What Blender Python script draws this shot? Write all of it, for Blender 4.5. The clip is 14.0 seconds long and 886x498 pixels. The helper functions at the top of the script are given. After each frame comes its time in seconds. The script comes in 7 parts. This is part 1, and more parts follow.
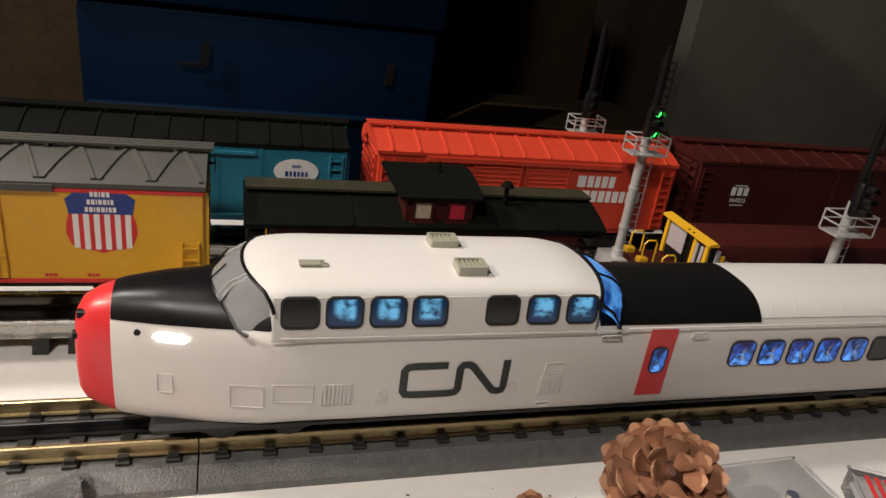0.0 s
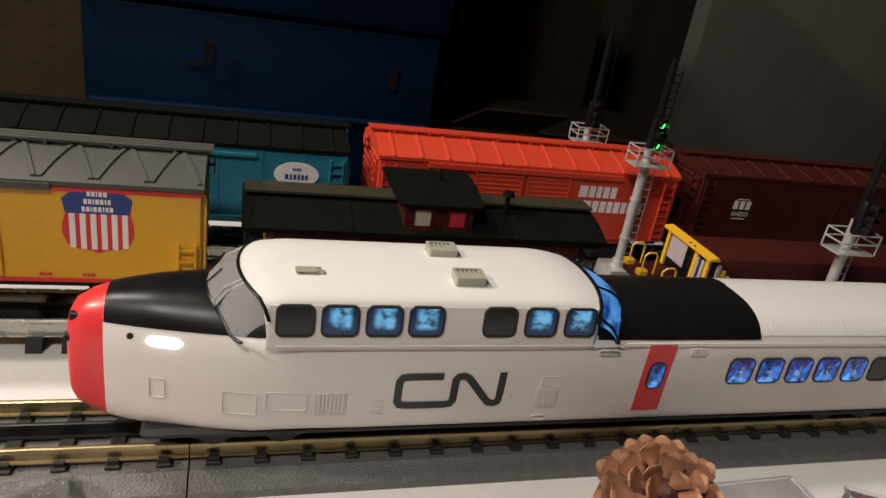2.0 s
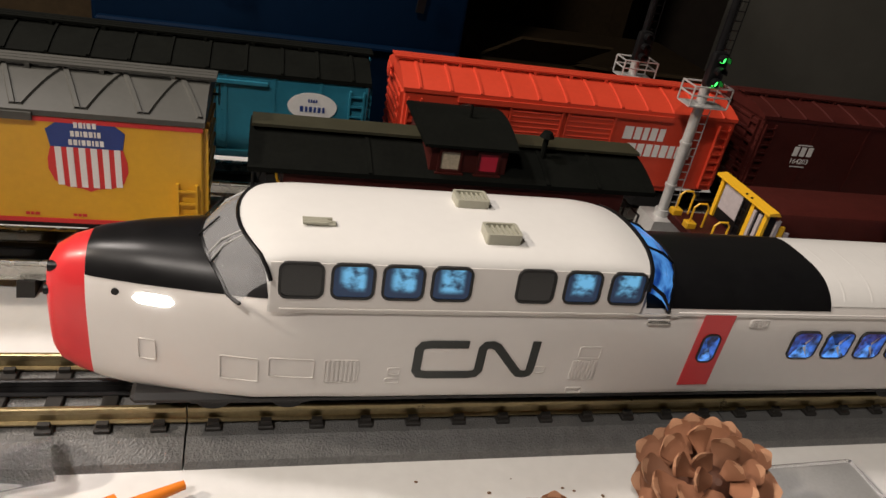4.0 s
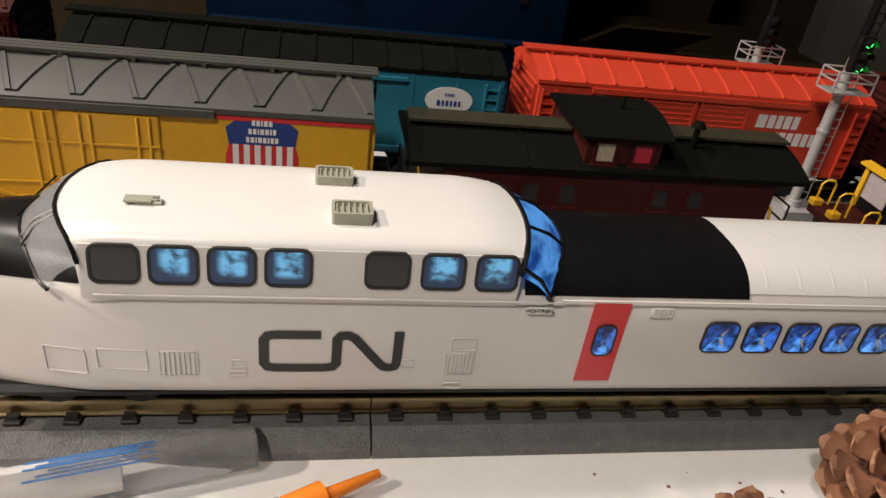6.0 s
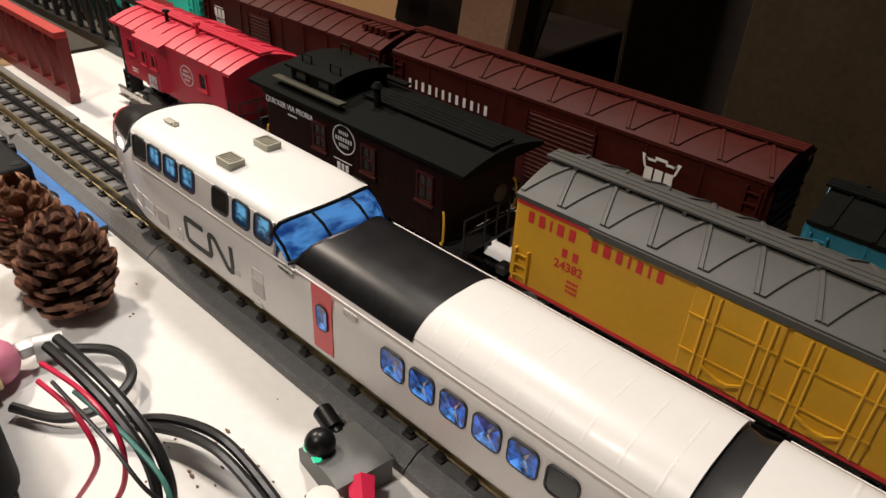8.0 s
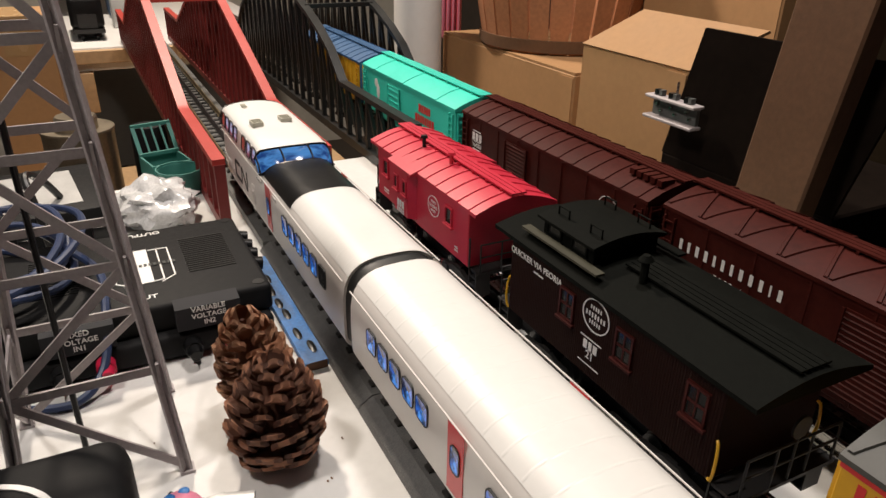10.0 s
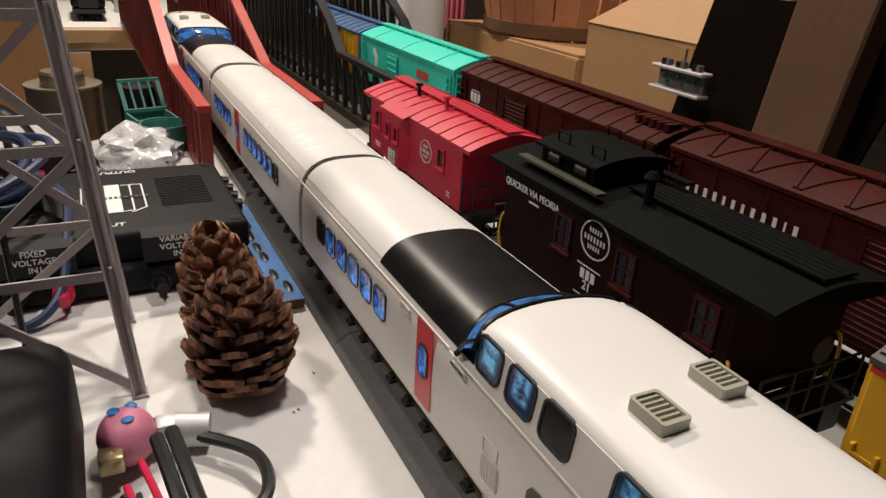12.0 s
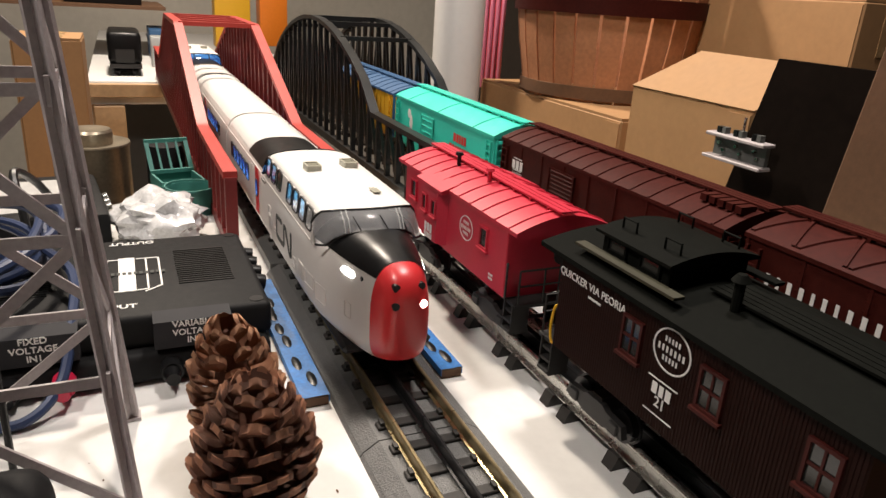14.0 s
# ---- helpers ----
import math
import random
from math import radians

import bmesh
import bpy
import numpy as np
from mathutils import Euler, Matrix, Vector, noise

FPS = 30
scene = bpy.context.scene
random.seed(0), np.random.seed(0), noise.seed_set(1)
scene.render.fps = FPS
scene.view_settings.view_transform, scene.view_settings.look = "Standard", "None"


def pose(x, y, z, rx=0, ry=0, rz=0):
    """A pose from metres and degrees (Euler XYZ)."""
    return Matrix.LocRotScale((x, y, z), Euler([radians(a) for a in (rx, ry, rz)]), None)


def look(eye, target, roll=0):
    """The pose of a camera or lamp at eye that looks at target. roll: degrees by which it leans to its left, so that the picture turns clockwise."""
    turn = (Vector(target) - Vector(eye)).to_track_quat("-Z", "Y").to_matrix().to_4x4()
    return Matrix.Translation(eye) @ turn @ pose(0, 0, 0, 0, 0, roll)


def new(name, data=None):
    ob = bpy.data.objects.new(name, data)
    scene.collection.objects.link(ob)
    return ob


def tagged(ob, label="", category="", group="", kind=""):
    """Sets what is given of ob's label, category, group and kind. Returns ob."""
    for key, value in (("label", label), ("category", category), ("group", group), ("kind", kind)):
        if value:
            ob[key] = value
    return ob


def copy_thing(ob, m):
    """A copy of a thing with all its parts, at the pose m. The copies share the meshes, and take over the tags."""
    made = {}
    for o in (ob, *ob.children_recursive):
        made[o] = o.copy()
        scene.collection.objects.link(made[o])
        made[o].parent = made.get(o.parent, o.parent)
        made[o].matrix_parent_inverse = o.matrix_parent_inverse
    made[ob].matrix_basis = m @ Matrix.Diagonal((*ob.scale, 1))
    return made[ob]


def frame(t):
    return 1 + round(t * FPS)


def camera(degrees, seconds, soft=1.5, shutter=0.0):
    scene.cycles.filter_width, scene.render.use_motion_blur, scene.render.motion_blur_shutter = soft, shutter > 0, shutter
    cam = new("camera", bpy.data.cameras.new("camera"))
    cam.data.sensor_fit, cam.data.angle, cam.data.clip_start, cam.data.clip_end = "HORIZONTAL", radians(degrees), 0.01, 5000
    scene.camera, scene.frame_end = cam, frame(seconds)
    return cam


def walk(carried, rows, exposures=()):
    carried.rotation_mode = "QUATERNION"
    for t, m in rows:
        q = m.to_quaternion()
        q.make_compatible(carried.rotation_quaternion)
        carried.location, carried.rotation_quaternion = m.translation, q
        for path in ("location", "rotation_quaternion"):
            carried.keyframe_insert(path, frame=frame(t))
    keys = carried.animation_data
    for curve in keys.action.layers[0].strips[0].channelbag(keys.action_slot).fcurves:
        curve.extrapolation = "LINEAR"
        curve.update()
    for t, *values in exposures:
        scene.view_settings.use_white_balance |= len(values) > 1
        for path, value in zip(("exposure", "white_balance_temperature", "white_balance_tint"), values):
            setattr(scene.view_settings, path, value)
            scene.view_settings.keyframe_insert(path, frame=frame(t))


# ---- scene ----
cam = camera(64.6, 14.0)
PATH = [
    (0, (0.0158, -0.2860, 0.2395), (0.5799, 1.4530, -0.5716), 8.16),
    (0.5, (0.0143, -0.2840, 0.2416), (0.5772, 1.4565, -0.5670), 8.73),
    (1, (0.0180, -0.2846, 0.2410), (0.5788, 1.4579, -0.5646), 8.34),
    (1.5, (0.0134, -0.2845, 0.2383), (0.5783, 1.4581, -0.5642), 8.42),
    (2, (0.0172, -0.2820, 0.2414), (0.5809, 1.4597, -0.5640), 9.61),
    (2.5, (0.0321, -0.2658, 0.2391), (0.5878, 1.4857, -0.5504), 9.44),
    (3, (0.0267, -0.2528, 0.2315), (0.5507, 1.4577, -0.6627), 9.93),
    (3.2, (0.0280, -0.2452, 0.2342), (0.5421, 1.4537, -0.6874), 10.21),
    (5.5, (-0.0011, -0.2407, 0.2230), (0.4879, 1.4043, -0.8040), 10.74),
    (6, (-0.0270, -0.2346, 0.2248), (0.3435, 1.4415, -0.8016), 8.33),
    (6.5, (-0.027, -0.23, 0.226), (-0.247, 1.457, -0.824), 2.8),
    (6.9, (-0.049, -0.225, 0.242), (-0.66, 1.345, -0.836), -0.2),
    (7, (-0.053, -0.222, 0.242), (-0.757, 1.313, -0.829), 0.2),
    (7.5, (-0.056, -0.2, 0.256), (-1.08, 1.143, -0.815), -0.8),
    (8, (-0.093, -0.195, 0.276), (-1.213, 1.065, -0.8), 3.2),
    (8.5, (-0.129, -0.164, 0.284), (-1.413, 0.974, -0.744), 3.7),
    (9, (-0.152, -0.153, 0.289), (-1.62, 0.799, -0.679), 1.8),
    (9.2, (-0.157, -0.151, 0.289), (-1.669, 0.758, -0.652), 1.4),
    (11.3, (-0.179, -0.15, 0.251), (-1.815, 0.669, -0.557), 1.7),
    (11.5, (-0.174, -0.15, 0.244), (-1.804, 0.682, -0.565), 2.1),
    (12, (-0.173, -0.141, 0.22), (-1.796, 0.705, -0.589), 3.6),
    (12.5, (-0.184, -0.128, 0.217), (-1.813, 0.734, -0.56), 3.7),
    (13, (-0.197, -0.125, 0.214), (-1.843, 0.735, -0.528), 4.1),
    (13.5, (-0.213, -0.127, 0.218), (-1.88, 0.712, -0.499), 3.6),
    (14, (-0.224, -0.128, 0.223), (-1.928, 0.667, -0.459), 3.8),
]
walk(cam, [(t, look(eye, target, roll)) for t, eye, target, roll in PATH],
     exposures=[(0, -0.27), (3.2, -0.32), (5.5, -0.2), (6.5, -0.36), (7.5, -0.54), (8.2, -0.6), (9.0, -0.58), (11.5, -0.88), (12.5, -0.86), (13.2, -0.62), (14, -0.36)])

# ---- light ----
world = bpy.data.worlds.new("room_air")
scene.world = world
world.use_nodes = True
world.node_tree.nodes["Background"].inputs[0].default_value = (1.0, 0.85, 0.7, 1)
world.node_tree.nodes["Background"].inputs[1].default_value = 0.004


def lamp(name, at, target, size, power, colour):
    data = bpy.data.lights.new(name, "AREA")
    data.shape, data.size, data.energy, data.color = "DISK", size, power, colour
    ob = new(name, data)
    ob.matrix_world = look(at, target)
    return ob


lamp("ceiling_lamp", (-0.48, -0.62, 1.15), (-0.30, 0.0, 0.0), 0.14, 12, (1.0, 0.905, 0.825))
lamp("ceiling_lamp", (-0.70, 0.29, 1.25), (-0.45, 0.10, 0.0), 0.14, 16, (1.0, 0.905, 0.835))
lamp("ceiling_lamp", (-1.80, -0.05, 1.45), (-1.6, 0.1, 0.0), 0.16, 56, (1.0, 0.86, 0.72))


# ---- materials ----
def mat(name, colour, rough=0.5, metal=0.0, vary=0.12, grain=120.0, bump=0.0, coat=0.0, spec=0.5, random_piece=0.0):
    m = bpy.data.materials.new(name)
    m.use_nodes = True
    nt = m.node_tree
    b = nt.nodes["Principled BSDF"]
    b.inputs["Roughness"].default_value, b.inputs["Metallic"].default_value = rough, metal
    b.inputs["Coat Weight"].default_value, b.inputs["Specular IOR Level"].default_value = coat, spec
    tc = nt.nodes.new("ShaderNodeTexCoord")
    n1, n2 = nt.nodes.new("ShaderNodeTexNoise"), nt.nodes.new("ShaderNodeTexNoise")
    n1.inputs["Scale"].default_value, n2.inputs["Scale"].default_value = grain, grain * 7
    n1.inputs["Detail"].default_value = 6
    for n in (n1, n2):
        nt.links.new(tc.outputs["Object"], n.inputs["Vector"])
    add = nt.nodes.new("ShaderNodeMath")
    add.operation = "ADD"
    nt.links.new(n1.outputs["Fac"], add.inputs[0]), nt.links.new(n2.outputs["Fac"], add.inputs[1])
    rng = nt.nodes.new("ShaderNodeMapRange")
    rng.inputs["From Min"].default_value, rng.inputs["From Max"].default_value = 0.6, 1.4
    rng.inputs["To Min"].default_value, rng.inputs["To Max"].default_value = 1 - vary, 1 + vary
    nt.links.new(add.outputs[0], rng.inputs["Value"])
    value = rng.outputs["Result"]
    if random_piece:
        info = nt.nodes.new("ShaderNodeObjectInfo")
        r2 = nt.nodes.new("ShaderNodeMapRange")
        r2.inputs["To Min"].default_value, r2.inputs["To Max"].default_value = 1 - random_piece, 1 + random_piece
        nt.links.new(info.outputs["Random"], r2.inputs["Value"])
        mul = nt.nodes.new("ShaderNodeMath")
        mul.operation = "MULTIPLY"
        nt.links.new(value, mul.inputs[0]), nt.links.new(r2.outputs["Result"], mul.inputs[1])
        value = mul.outputs[0]
    hsv = nt.nodes.new("ShaderNodeHueSaturation")
    hsv.inputs["Color"].default_value = (*colour, 1)
    nt.links.new(value, hsv.inputs["Value"])
    nt.links.new(hsv.outputs["Color"], b.inputs["Base Color"])
    rr = nt.nodes.new("ShaderNodeMapRange")
    rr.inputs["To Min"].default_value, rr.inputs["To Max"].default_value = max(0.02, rough - 0.08), min(1, rough + 0.1)
    nt.links.new(n1.outputs["Fac"], rr.inputs["Value"]), nt.links.new(rr.outputs["Result"], b.inputs["Roughness"])
    if bump:
        bp = nt.nodes.new("ShaderNodeBump")
        bp.inputs["Strength"].default_value, bp.inputs["Distance"].default_value = bump, 0.0006
        nt.links.new(n2.outputs["Fac"], bp.inputs["Height"]), nt.links.new(bp.outputs["Normal"], b.inputs["Normal"])
    return m


def glow(name, colour, strength, base=(0.02, 0.03, 0.05), patchy=0.0, scale=160.0):
    m = bpy.data.materials.new(name)
    m.use_nodes = True
    nt = m.node_tree
    b = nt.nodes["Principled BSDF"]
    b.inputs["Base Color"].default_value = (*base, 1)
    b.inputs["Roughness"].default_value = 0.12
    b.inputs["Emission Color"].default_value = (*colour, 1)
    b.inputs["Emission Strength"].default_value = strength
    if patchy:
        tc, n = nt.nodes.new("ShaderNodeTexCoord"), nt.nodes.new("ShaderNodeTexNoise")
        n.inputs["Scale"].default_value, n.inputs["Detail"].default_value = scale, 3
        info, off = nt.nodes.new("ShaderNodeObjectInfo"), nt.nodes.new("ShaderNodeVectorMath")
        nt.links.new(tc.outputs["Object"], off.inputs[0]), nt.links.new(info.outputs["Random"], off.inputs[1])
        nt.links.new(off.outputs[0], n.inputs["Vector"])
        r = nt.nodes.new("ShaderNodeMapRange")
        r.inputs["From Min"].default_value, r.inputs["From Max"].default_value = 0.36, 0.68
        r.inputs["To Min"].default_value, r.inputs["To Max"].default_value = strength * (1 - patchy), strength * (1 + patchy)
        nt.links.new(n.outputs["Fac"], r.inputs["Value"]), nt.links.new(r.outputs["Result"], b.inputs["Emission Strength"])
    return m


def clear(name, tint, rough=0.03, through_light=0.7):
    m = bpy.data.materials.new(name)
    m.use_nodes = True
    nt = m.node_tree
    b = nt.nodes["Principled BSDF"]
    b.inputs["Base Color"].default_value = (*tint, 1)
    b.inputs["Roughness"].default_value, b.inputs["Transmission Weight"].default_value, b.inputs["IOR"].default_value = rough, through_light, 1.2
    return m


M_TRAIN = mat("train_offwhite_paint", (0.66, 0.63, 0.60), 0.34, vary=0.02, grain=30, coat=0.15)
M_TRAIN_ROOF = mat("train_cream_roof", (0.72, 0.71, 0.685), 0.38, vary=0.02, grain=30, coat=0.1)
M_BLACK = mat("satin_black_paint", (0.006, 0.006, 0.0065), 0.34, vary=0.2, grain=60, spec=0.28)
M_RED = mat("train_red_paint", (0.62, 0.03, 0.035), 0.33, vary=0.03, grain=40, coat=0.1)
M_RUBBER = mat("black_rubber", (0.012, 0.012, 0.012), 0.5, vary=0.15, grain=90)
M_UNDER = mat("black_underframe", (0.015, 0.014, 0.014), 0.55, vary=0.2, grain=200)
def cabin_glow(name, low, high, strength, x_span=(0.10, 0.90), z_from=0.12):
    """A lit cabin painted as glow on the pane itself: bright in the middle, dim towards the jambs and the sill."""
    m = bpy.data.materials.new(name)
    m.use_nodes = True
    nt = m.node_tree
    b = nt.nodes["Principled BSDF"]
    b.inputs["Base Color"].default_value, b.inputs["Roughness"].default_value = (0.01, 0.02, 0.035, 1), 0.1
    tc, sep = nt.nodes.new("ShaderNodeTexCoord"), nt.nodes.new("ShaderNodeSeparateXYZ")
    nt.links.new(tc.outputs["Generated"], sep.inputs[0])

    def ramp(src, a, c):
        r = nt.nodes.new("ShaderNodeMapRange")
        r.interpolation_type = "SMOOTHSTEP"
        r.inputs["From Min"].default_value, r.inputs["From Max"].default_value = a, c
        nt.links.new(src, r.inputs["Value"])
        return r.outputs["Result"]

    def times(p, q):
        n = nt.nodes.new("ShaderNodeMath")
        n.operation = "MULTIPLY"
        nt.links.new(p, n.inputs[0]), nt.links.new(q, n.inputs[1])
        return n.outputs[0]
    info, off, no = nt.nodes.new("ShaderNodeObjectInfo"), nt.nodes.new("ShaderNodeVectorMath"), nt.nodes.new("ShaderNodeTexNoise")
    nt.links.new(tc.outputs["Generated"], off.inputs[0]), nt.links.new(info.outputs["Random"], off.inputs[1])
    no.inputs["Scale"].default_value, no.inputs["Detail"].default_value = 3.2, 4
    nt.links.new(off.outputs[0], no.inputs["Vector"])
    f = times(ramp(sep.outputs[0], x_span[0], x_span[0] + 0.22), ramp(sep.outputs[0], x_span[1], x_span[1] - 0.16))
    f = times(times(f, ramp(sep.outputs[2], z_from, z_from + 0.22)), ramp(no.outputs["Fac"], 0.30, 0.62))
    mix = nt.nodes.new("ShaderNodeMix")
    mix.data_type = "RGBA"
    mix.inputs["A"].default_value, mix.inputs["B"].default_value = (*low, 1), (*high, 1)
    nt.links.new(f, mix.inputs["Factor"])
    nt.links.new(mix.outputs["Result"], b.inputs["Emission Color"])
    b.inputs["Emission Strength"].default_value = strength
    return m


# interior light painted as pane glow: weaker on top slopes, stronger at the sill
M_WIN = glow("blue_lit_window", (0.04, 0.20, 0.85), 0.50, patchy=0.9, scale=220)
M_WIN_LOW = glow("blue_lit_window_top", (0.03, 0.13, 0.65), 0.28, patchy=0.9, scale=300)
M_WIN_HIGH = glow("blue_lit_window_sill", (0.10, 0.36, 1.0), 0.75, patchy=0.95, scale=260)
M_WIN_PALE = cabin_glow("pale_lit_window", (0.002, 0.018, 0.06), (0.20, 0.62, 1.0), 0.8)
M_WIN_DARK = glow("dim_window", (0.25, 0.22, 0.18), 0.02, base=(0.012, 0.012, 0.012))
M_VENT = mat("olive_grey_vent", (0.36, 0.35, 0.28), 0.4, vary=0.05)
M_LAMP_ON = glow("white_lamp", (1.0, 0.97, 0.9), 9.0, base=(0.8, 0.8, 0.8))
M_TABLE = mat("white_painted_board", (0.66, 0.655, 0.64), 0.55, vary=0.05, grain=22, bump=0.15)
M_ROADBED = mat("grey_plastic_roadbed", (0.125, 0.125, 0.122), 0.42, vary=0.3, grain=150, bump=1.0)
M_TIE = mat("black_brown_tie", (0.02, 0.018, 0.016), 0.5, vary=0.25, grain=200)
M_BRASS = mat("brassy_rail", (0.42, 0.34, 0.19), 0.3, 0.9, vary=0.15, grain=90)
M_STEEL = mat("bright_steel_rail", (0.5, 0.49, 0.46), 0.25, 0.95, vary=0.15, grain=90)
M_BLACK_RAIL = mat("blackened_rail", (0.03, 0.03, 0.032), 0.3, 0.6, vary=0.2, grain=90)
M_YELLOW = mat("yellow_car_paint", (0.66, 0.36, 0.02), 0.42, vary=0.05, grain=50)
M_GREY_ROOF = mat("grey_car_roof", (0.060, 0.059, 0.052), 0.55, vary=0.1, grain=50)
M_TEAL = mat("teal_blue_car_paint", (0.02, 0.17, 0.25), 0.45, vary=0.06, grain=50)
M_ORANGE_RED = mat("orange_red_car_paint", (0.55, 0.05, 0.022), 0.45, vary=0.06, grain=50)
M_MAROON = mat("maroon_car_paint", (0.050, 0.009, 0.007), 0.5, vary=0.2, grain=50, spec=0.2)
M_TUSCAN = mat("oxide_red_car_paint", (0.046, 0.0075, 0.0052), 0.5, vary=0.25, grain=40, spec=0.12)
# dark brown paint, lowered a little more for the shade on the caboose
M_BROWN = mat("dark_brown_car_paint", (0.018, 0.0068, 0.0052), 0.55, vary=0.2, grain=60, spec=0.08)
M_CABRED = mat("bright_red_car_paint", (0.50, 0.020, 0.045), 0.42, vary=0.05, grain=50)
M_GREEN = mat("jade_green_car_paint", (0.04, 0.60, 0.47), 0.42, vary=0.05, grain=50)
M_BLUE_ROOF = mat("slate_blue_roof", (0.03, 0.09, 0.2), 0.5, vary=0.1, grain=50)
M_ROOF_BLACK = mat("matt_black_roof", (0.0055, 0.006, 0.005), 0.7, vary=0.25, grain=60, spec=0.04)
M_OLIVE = mat("olive_black_roof", (0.030, 0.028, 0.014), 0.55, vary=0.15, grain=60)
M_LETTER_W = mat("white_lettering", (0.75, 0.74, 0.72), 0.5, vary=0.05)
M_LETTER_R = mat("red_lettering", (0.6, 0.03, 0.03), 0.5, vary=0.05)
M_LETTER_B = mat("blue_lettering", (0.02, 0.05, 0.22), 0.5, vary=0.05)
M_LETTER_K = mat("black_lettering", (0.015, 0.02, 0.018), 0.45, vary=0.05)
M_YEL_PART = mat("yellow_handrail", (0.75, 0.42, 0.02), 0.4, vary=0.05)
M_SILVER = mat("silver_signal_paint", (0.5, 0.5, 0.49), 0.4, 0.4, vary=0.1, grain=90)
M_GREY_STEEL = mat("grey_tower_steel", (0.40, 0.36, 0.365), 0.5, 0.0, vary=0.15, grain=60)
M_BRIDGE_RED = mat("brick_red_bridge", (0.42, 0.045, 0.035), 0.42, vary=0.08, grain=40)
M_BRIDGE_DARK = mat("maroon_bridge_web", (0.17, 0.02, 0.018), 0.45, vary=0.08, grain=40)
M_BRIDGE_BLACK = mat("black_bridge_steel", (0.010, 0.0105, 0.0105), 0.4, vary=0.12, grain=40)
M_CONE = mat("pine_cone_brown", (0.115, 0.045, 0.025), 0.65, vary=0.3, grain=220, bump=0.5, random_piece=0.35)
M_CONE_TIP = mat("pine_cone_pale_edge", (0.30, 0.135, 0.075), 0.65, vary=0.25, grain=220, bump=0.5, random_piece=0.25)
M_CONE_TAN = mat("pine_cone_tan", (0.26, 0.11, 0.055), 0.65, vary=0.3, grain=220, bump=0.5, random_piece=0.3)
M_CONE_TAN_EDGE = mat("pine_cone_tan_edge", (0.46, 0.24, 0.135), 0.65, vary=0.25, grain=220, bump=0.5, random_piece=0.25)
M_CRUMB = mat("brown_crumbs", (0.16, 0.09, 0.05), 0.7, vary=0.5, grain=400)
M_REAR_GLASS = cabin_glow("blue_lit_rear_glass", (0.005, 0.05, 0.28), (0.12, 0.42, 1.0), 0.8, (0.0, 1.0), 0.0)
M_CARD = mat("brown_cardboard", (0.37, 0.205, 0.09), 0.7, vary=0.08, grain=18, bump=0.1)
# cardboard again, with the shade behind the layout put into the base colour
M_CARD_DEEP_SHADE = mat("deep_shaded_cardboard", (0.009, 0.006, 0.0045), 0.8, vary=0.3, grain=18, spec=0.04)
M_CARD_SHADED = mat("shaded_cardboard", (0.030, 0.020, 0.010), 0.8, vary=0.25, grain=18, spec=0.1)
# timber base lowered to stand in for shadow on the leaning plank
M_WOOD = mat("rough_timber", (0.13, 0.065, 0.032), 0.65, vary=0.2, grain=24, bump=0.3)
M_BASKET = mat("bushel_basket_slat", (0.44, 0.19, 0.09), 0.6, vary=0.2, grain=24, bump=0.2, random_piece=0.12)
# navy plastic, taken darker to carry the shade the tub stands in
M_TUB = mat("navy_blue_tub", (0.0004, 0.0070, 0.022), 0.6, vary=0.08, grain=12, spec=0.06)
# grey wall paint, darkened to stand for the shade on the partition
M_WALL = mat("shaded_grey_wall", (0.105, 0.10, 0.083), 0.8, vary=0.1, grain=5)
# the room's dimness is put into this base colour
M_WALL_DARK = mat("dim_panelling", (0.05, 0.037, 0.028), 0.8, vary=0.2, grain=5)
M_WHITE_PIPE = mat("white_plastic_pipe", (0.8, 0.79, 0.77), 0.4, vary=0.03, grain=15)
M_BLACK_PLASTIC = mat("black_plastic_case", (0.009, 0.009, 0.0095), 0.58, vary=0.15, grain=200, bump=0.1, spec=0.14)
M_GREY_PLASTIC = mat("grey_plastic_box", (0.10, 0.105, 0.10), 0.45, vary=0.1, grain=90)
M_TAPE = mat("blue_masking_tape", (0.012, 0.14, 0.42), 0.5, vary=0.3, grain=60)
M_SHIELD_GLASS = clear("clear_windscreen", (0.90, 0.91, 0.93), 0.05, 0.80)
M_CLEAR = clear("clear_plastic", (0.95, 0.95, 0.97), 0.06, 0.92)
M_ORANGE = mat("orange_plastic", (0.80, 0.22, 0.02), 0.4, vary=0.05)
M_WHITE_PLASTIC = mat("white_plastic_bottle", (0.72, 0.69, 0.64), 0.38, vary=0.03)
M_CRIMSON = mat("crimson_plastic", (0.55, 0.015, 0.06), 0.35, vary=0.05)
M_PINK = mat("pink_plastic", (0.62, 0.20, 0.30), 0.45, vary=0.08)
M_BLUE_CABLE = mat("dark_blue_cable", (0.02, 0.035, 0.09), 0.45, vary=0.1)
M_BLACK_CABLE = mat("black_cable", (0.012, 0.012, 0.012), 0.38, vary=0.1)
M_TEAL_CRATE = mat("dull_teal_plastic", (0.05, 0.20, 0.17), 0.5, vary=0.1)
M_TIN = mat("tarnished_tin", (0.33, 0.28, 0.21), 0.35, 0.8, vary=0.2, grain=40)
M_GREEN_LAMP = glow("green_signal_lamp", (0.05, 1.0, 0.12), 4.0)
M_GREEN_DIM = glow("dark_green_bulb", (0.03, 0.6, 0.2), 0.10, base=(0.004, 0.02, 0.012))
M_LABEL_GREY = mat("grey_label", (0.030, 0.030, 0.033), 0.6, vary=0.05, spec=0.1)
M_CREAM_INT = mat("cream_interior", (0.5, 0.42, 0.3), 0.6, vary=0.3, grain=120)


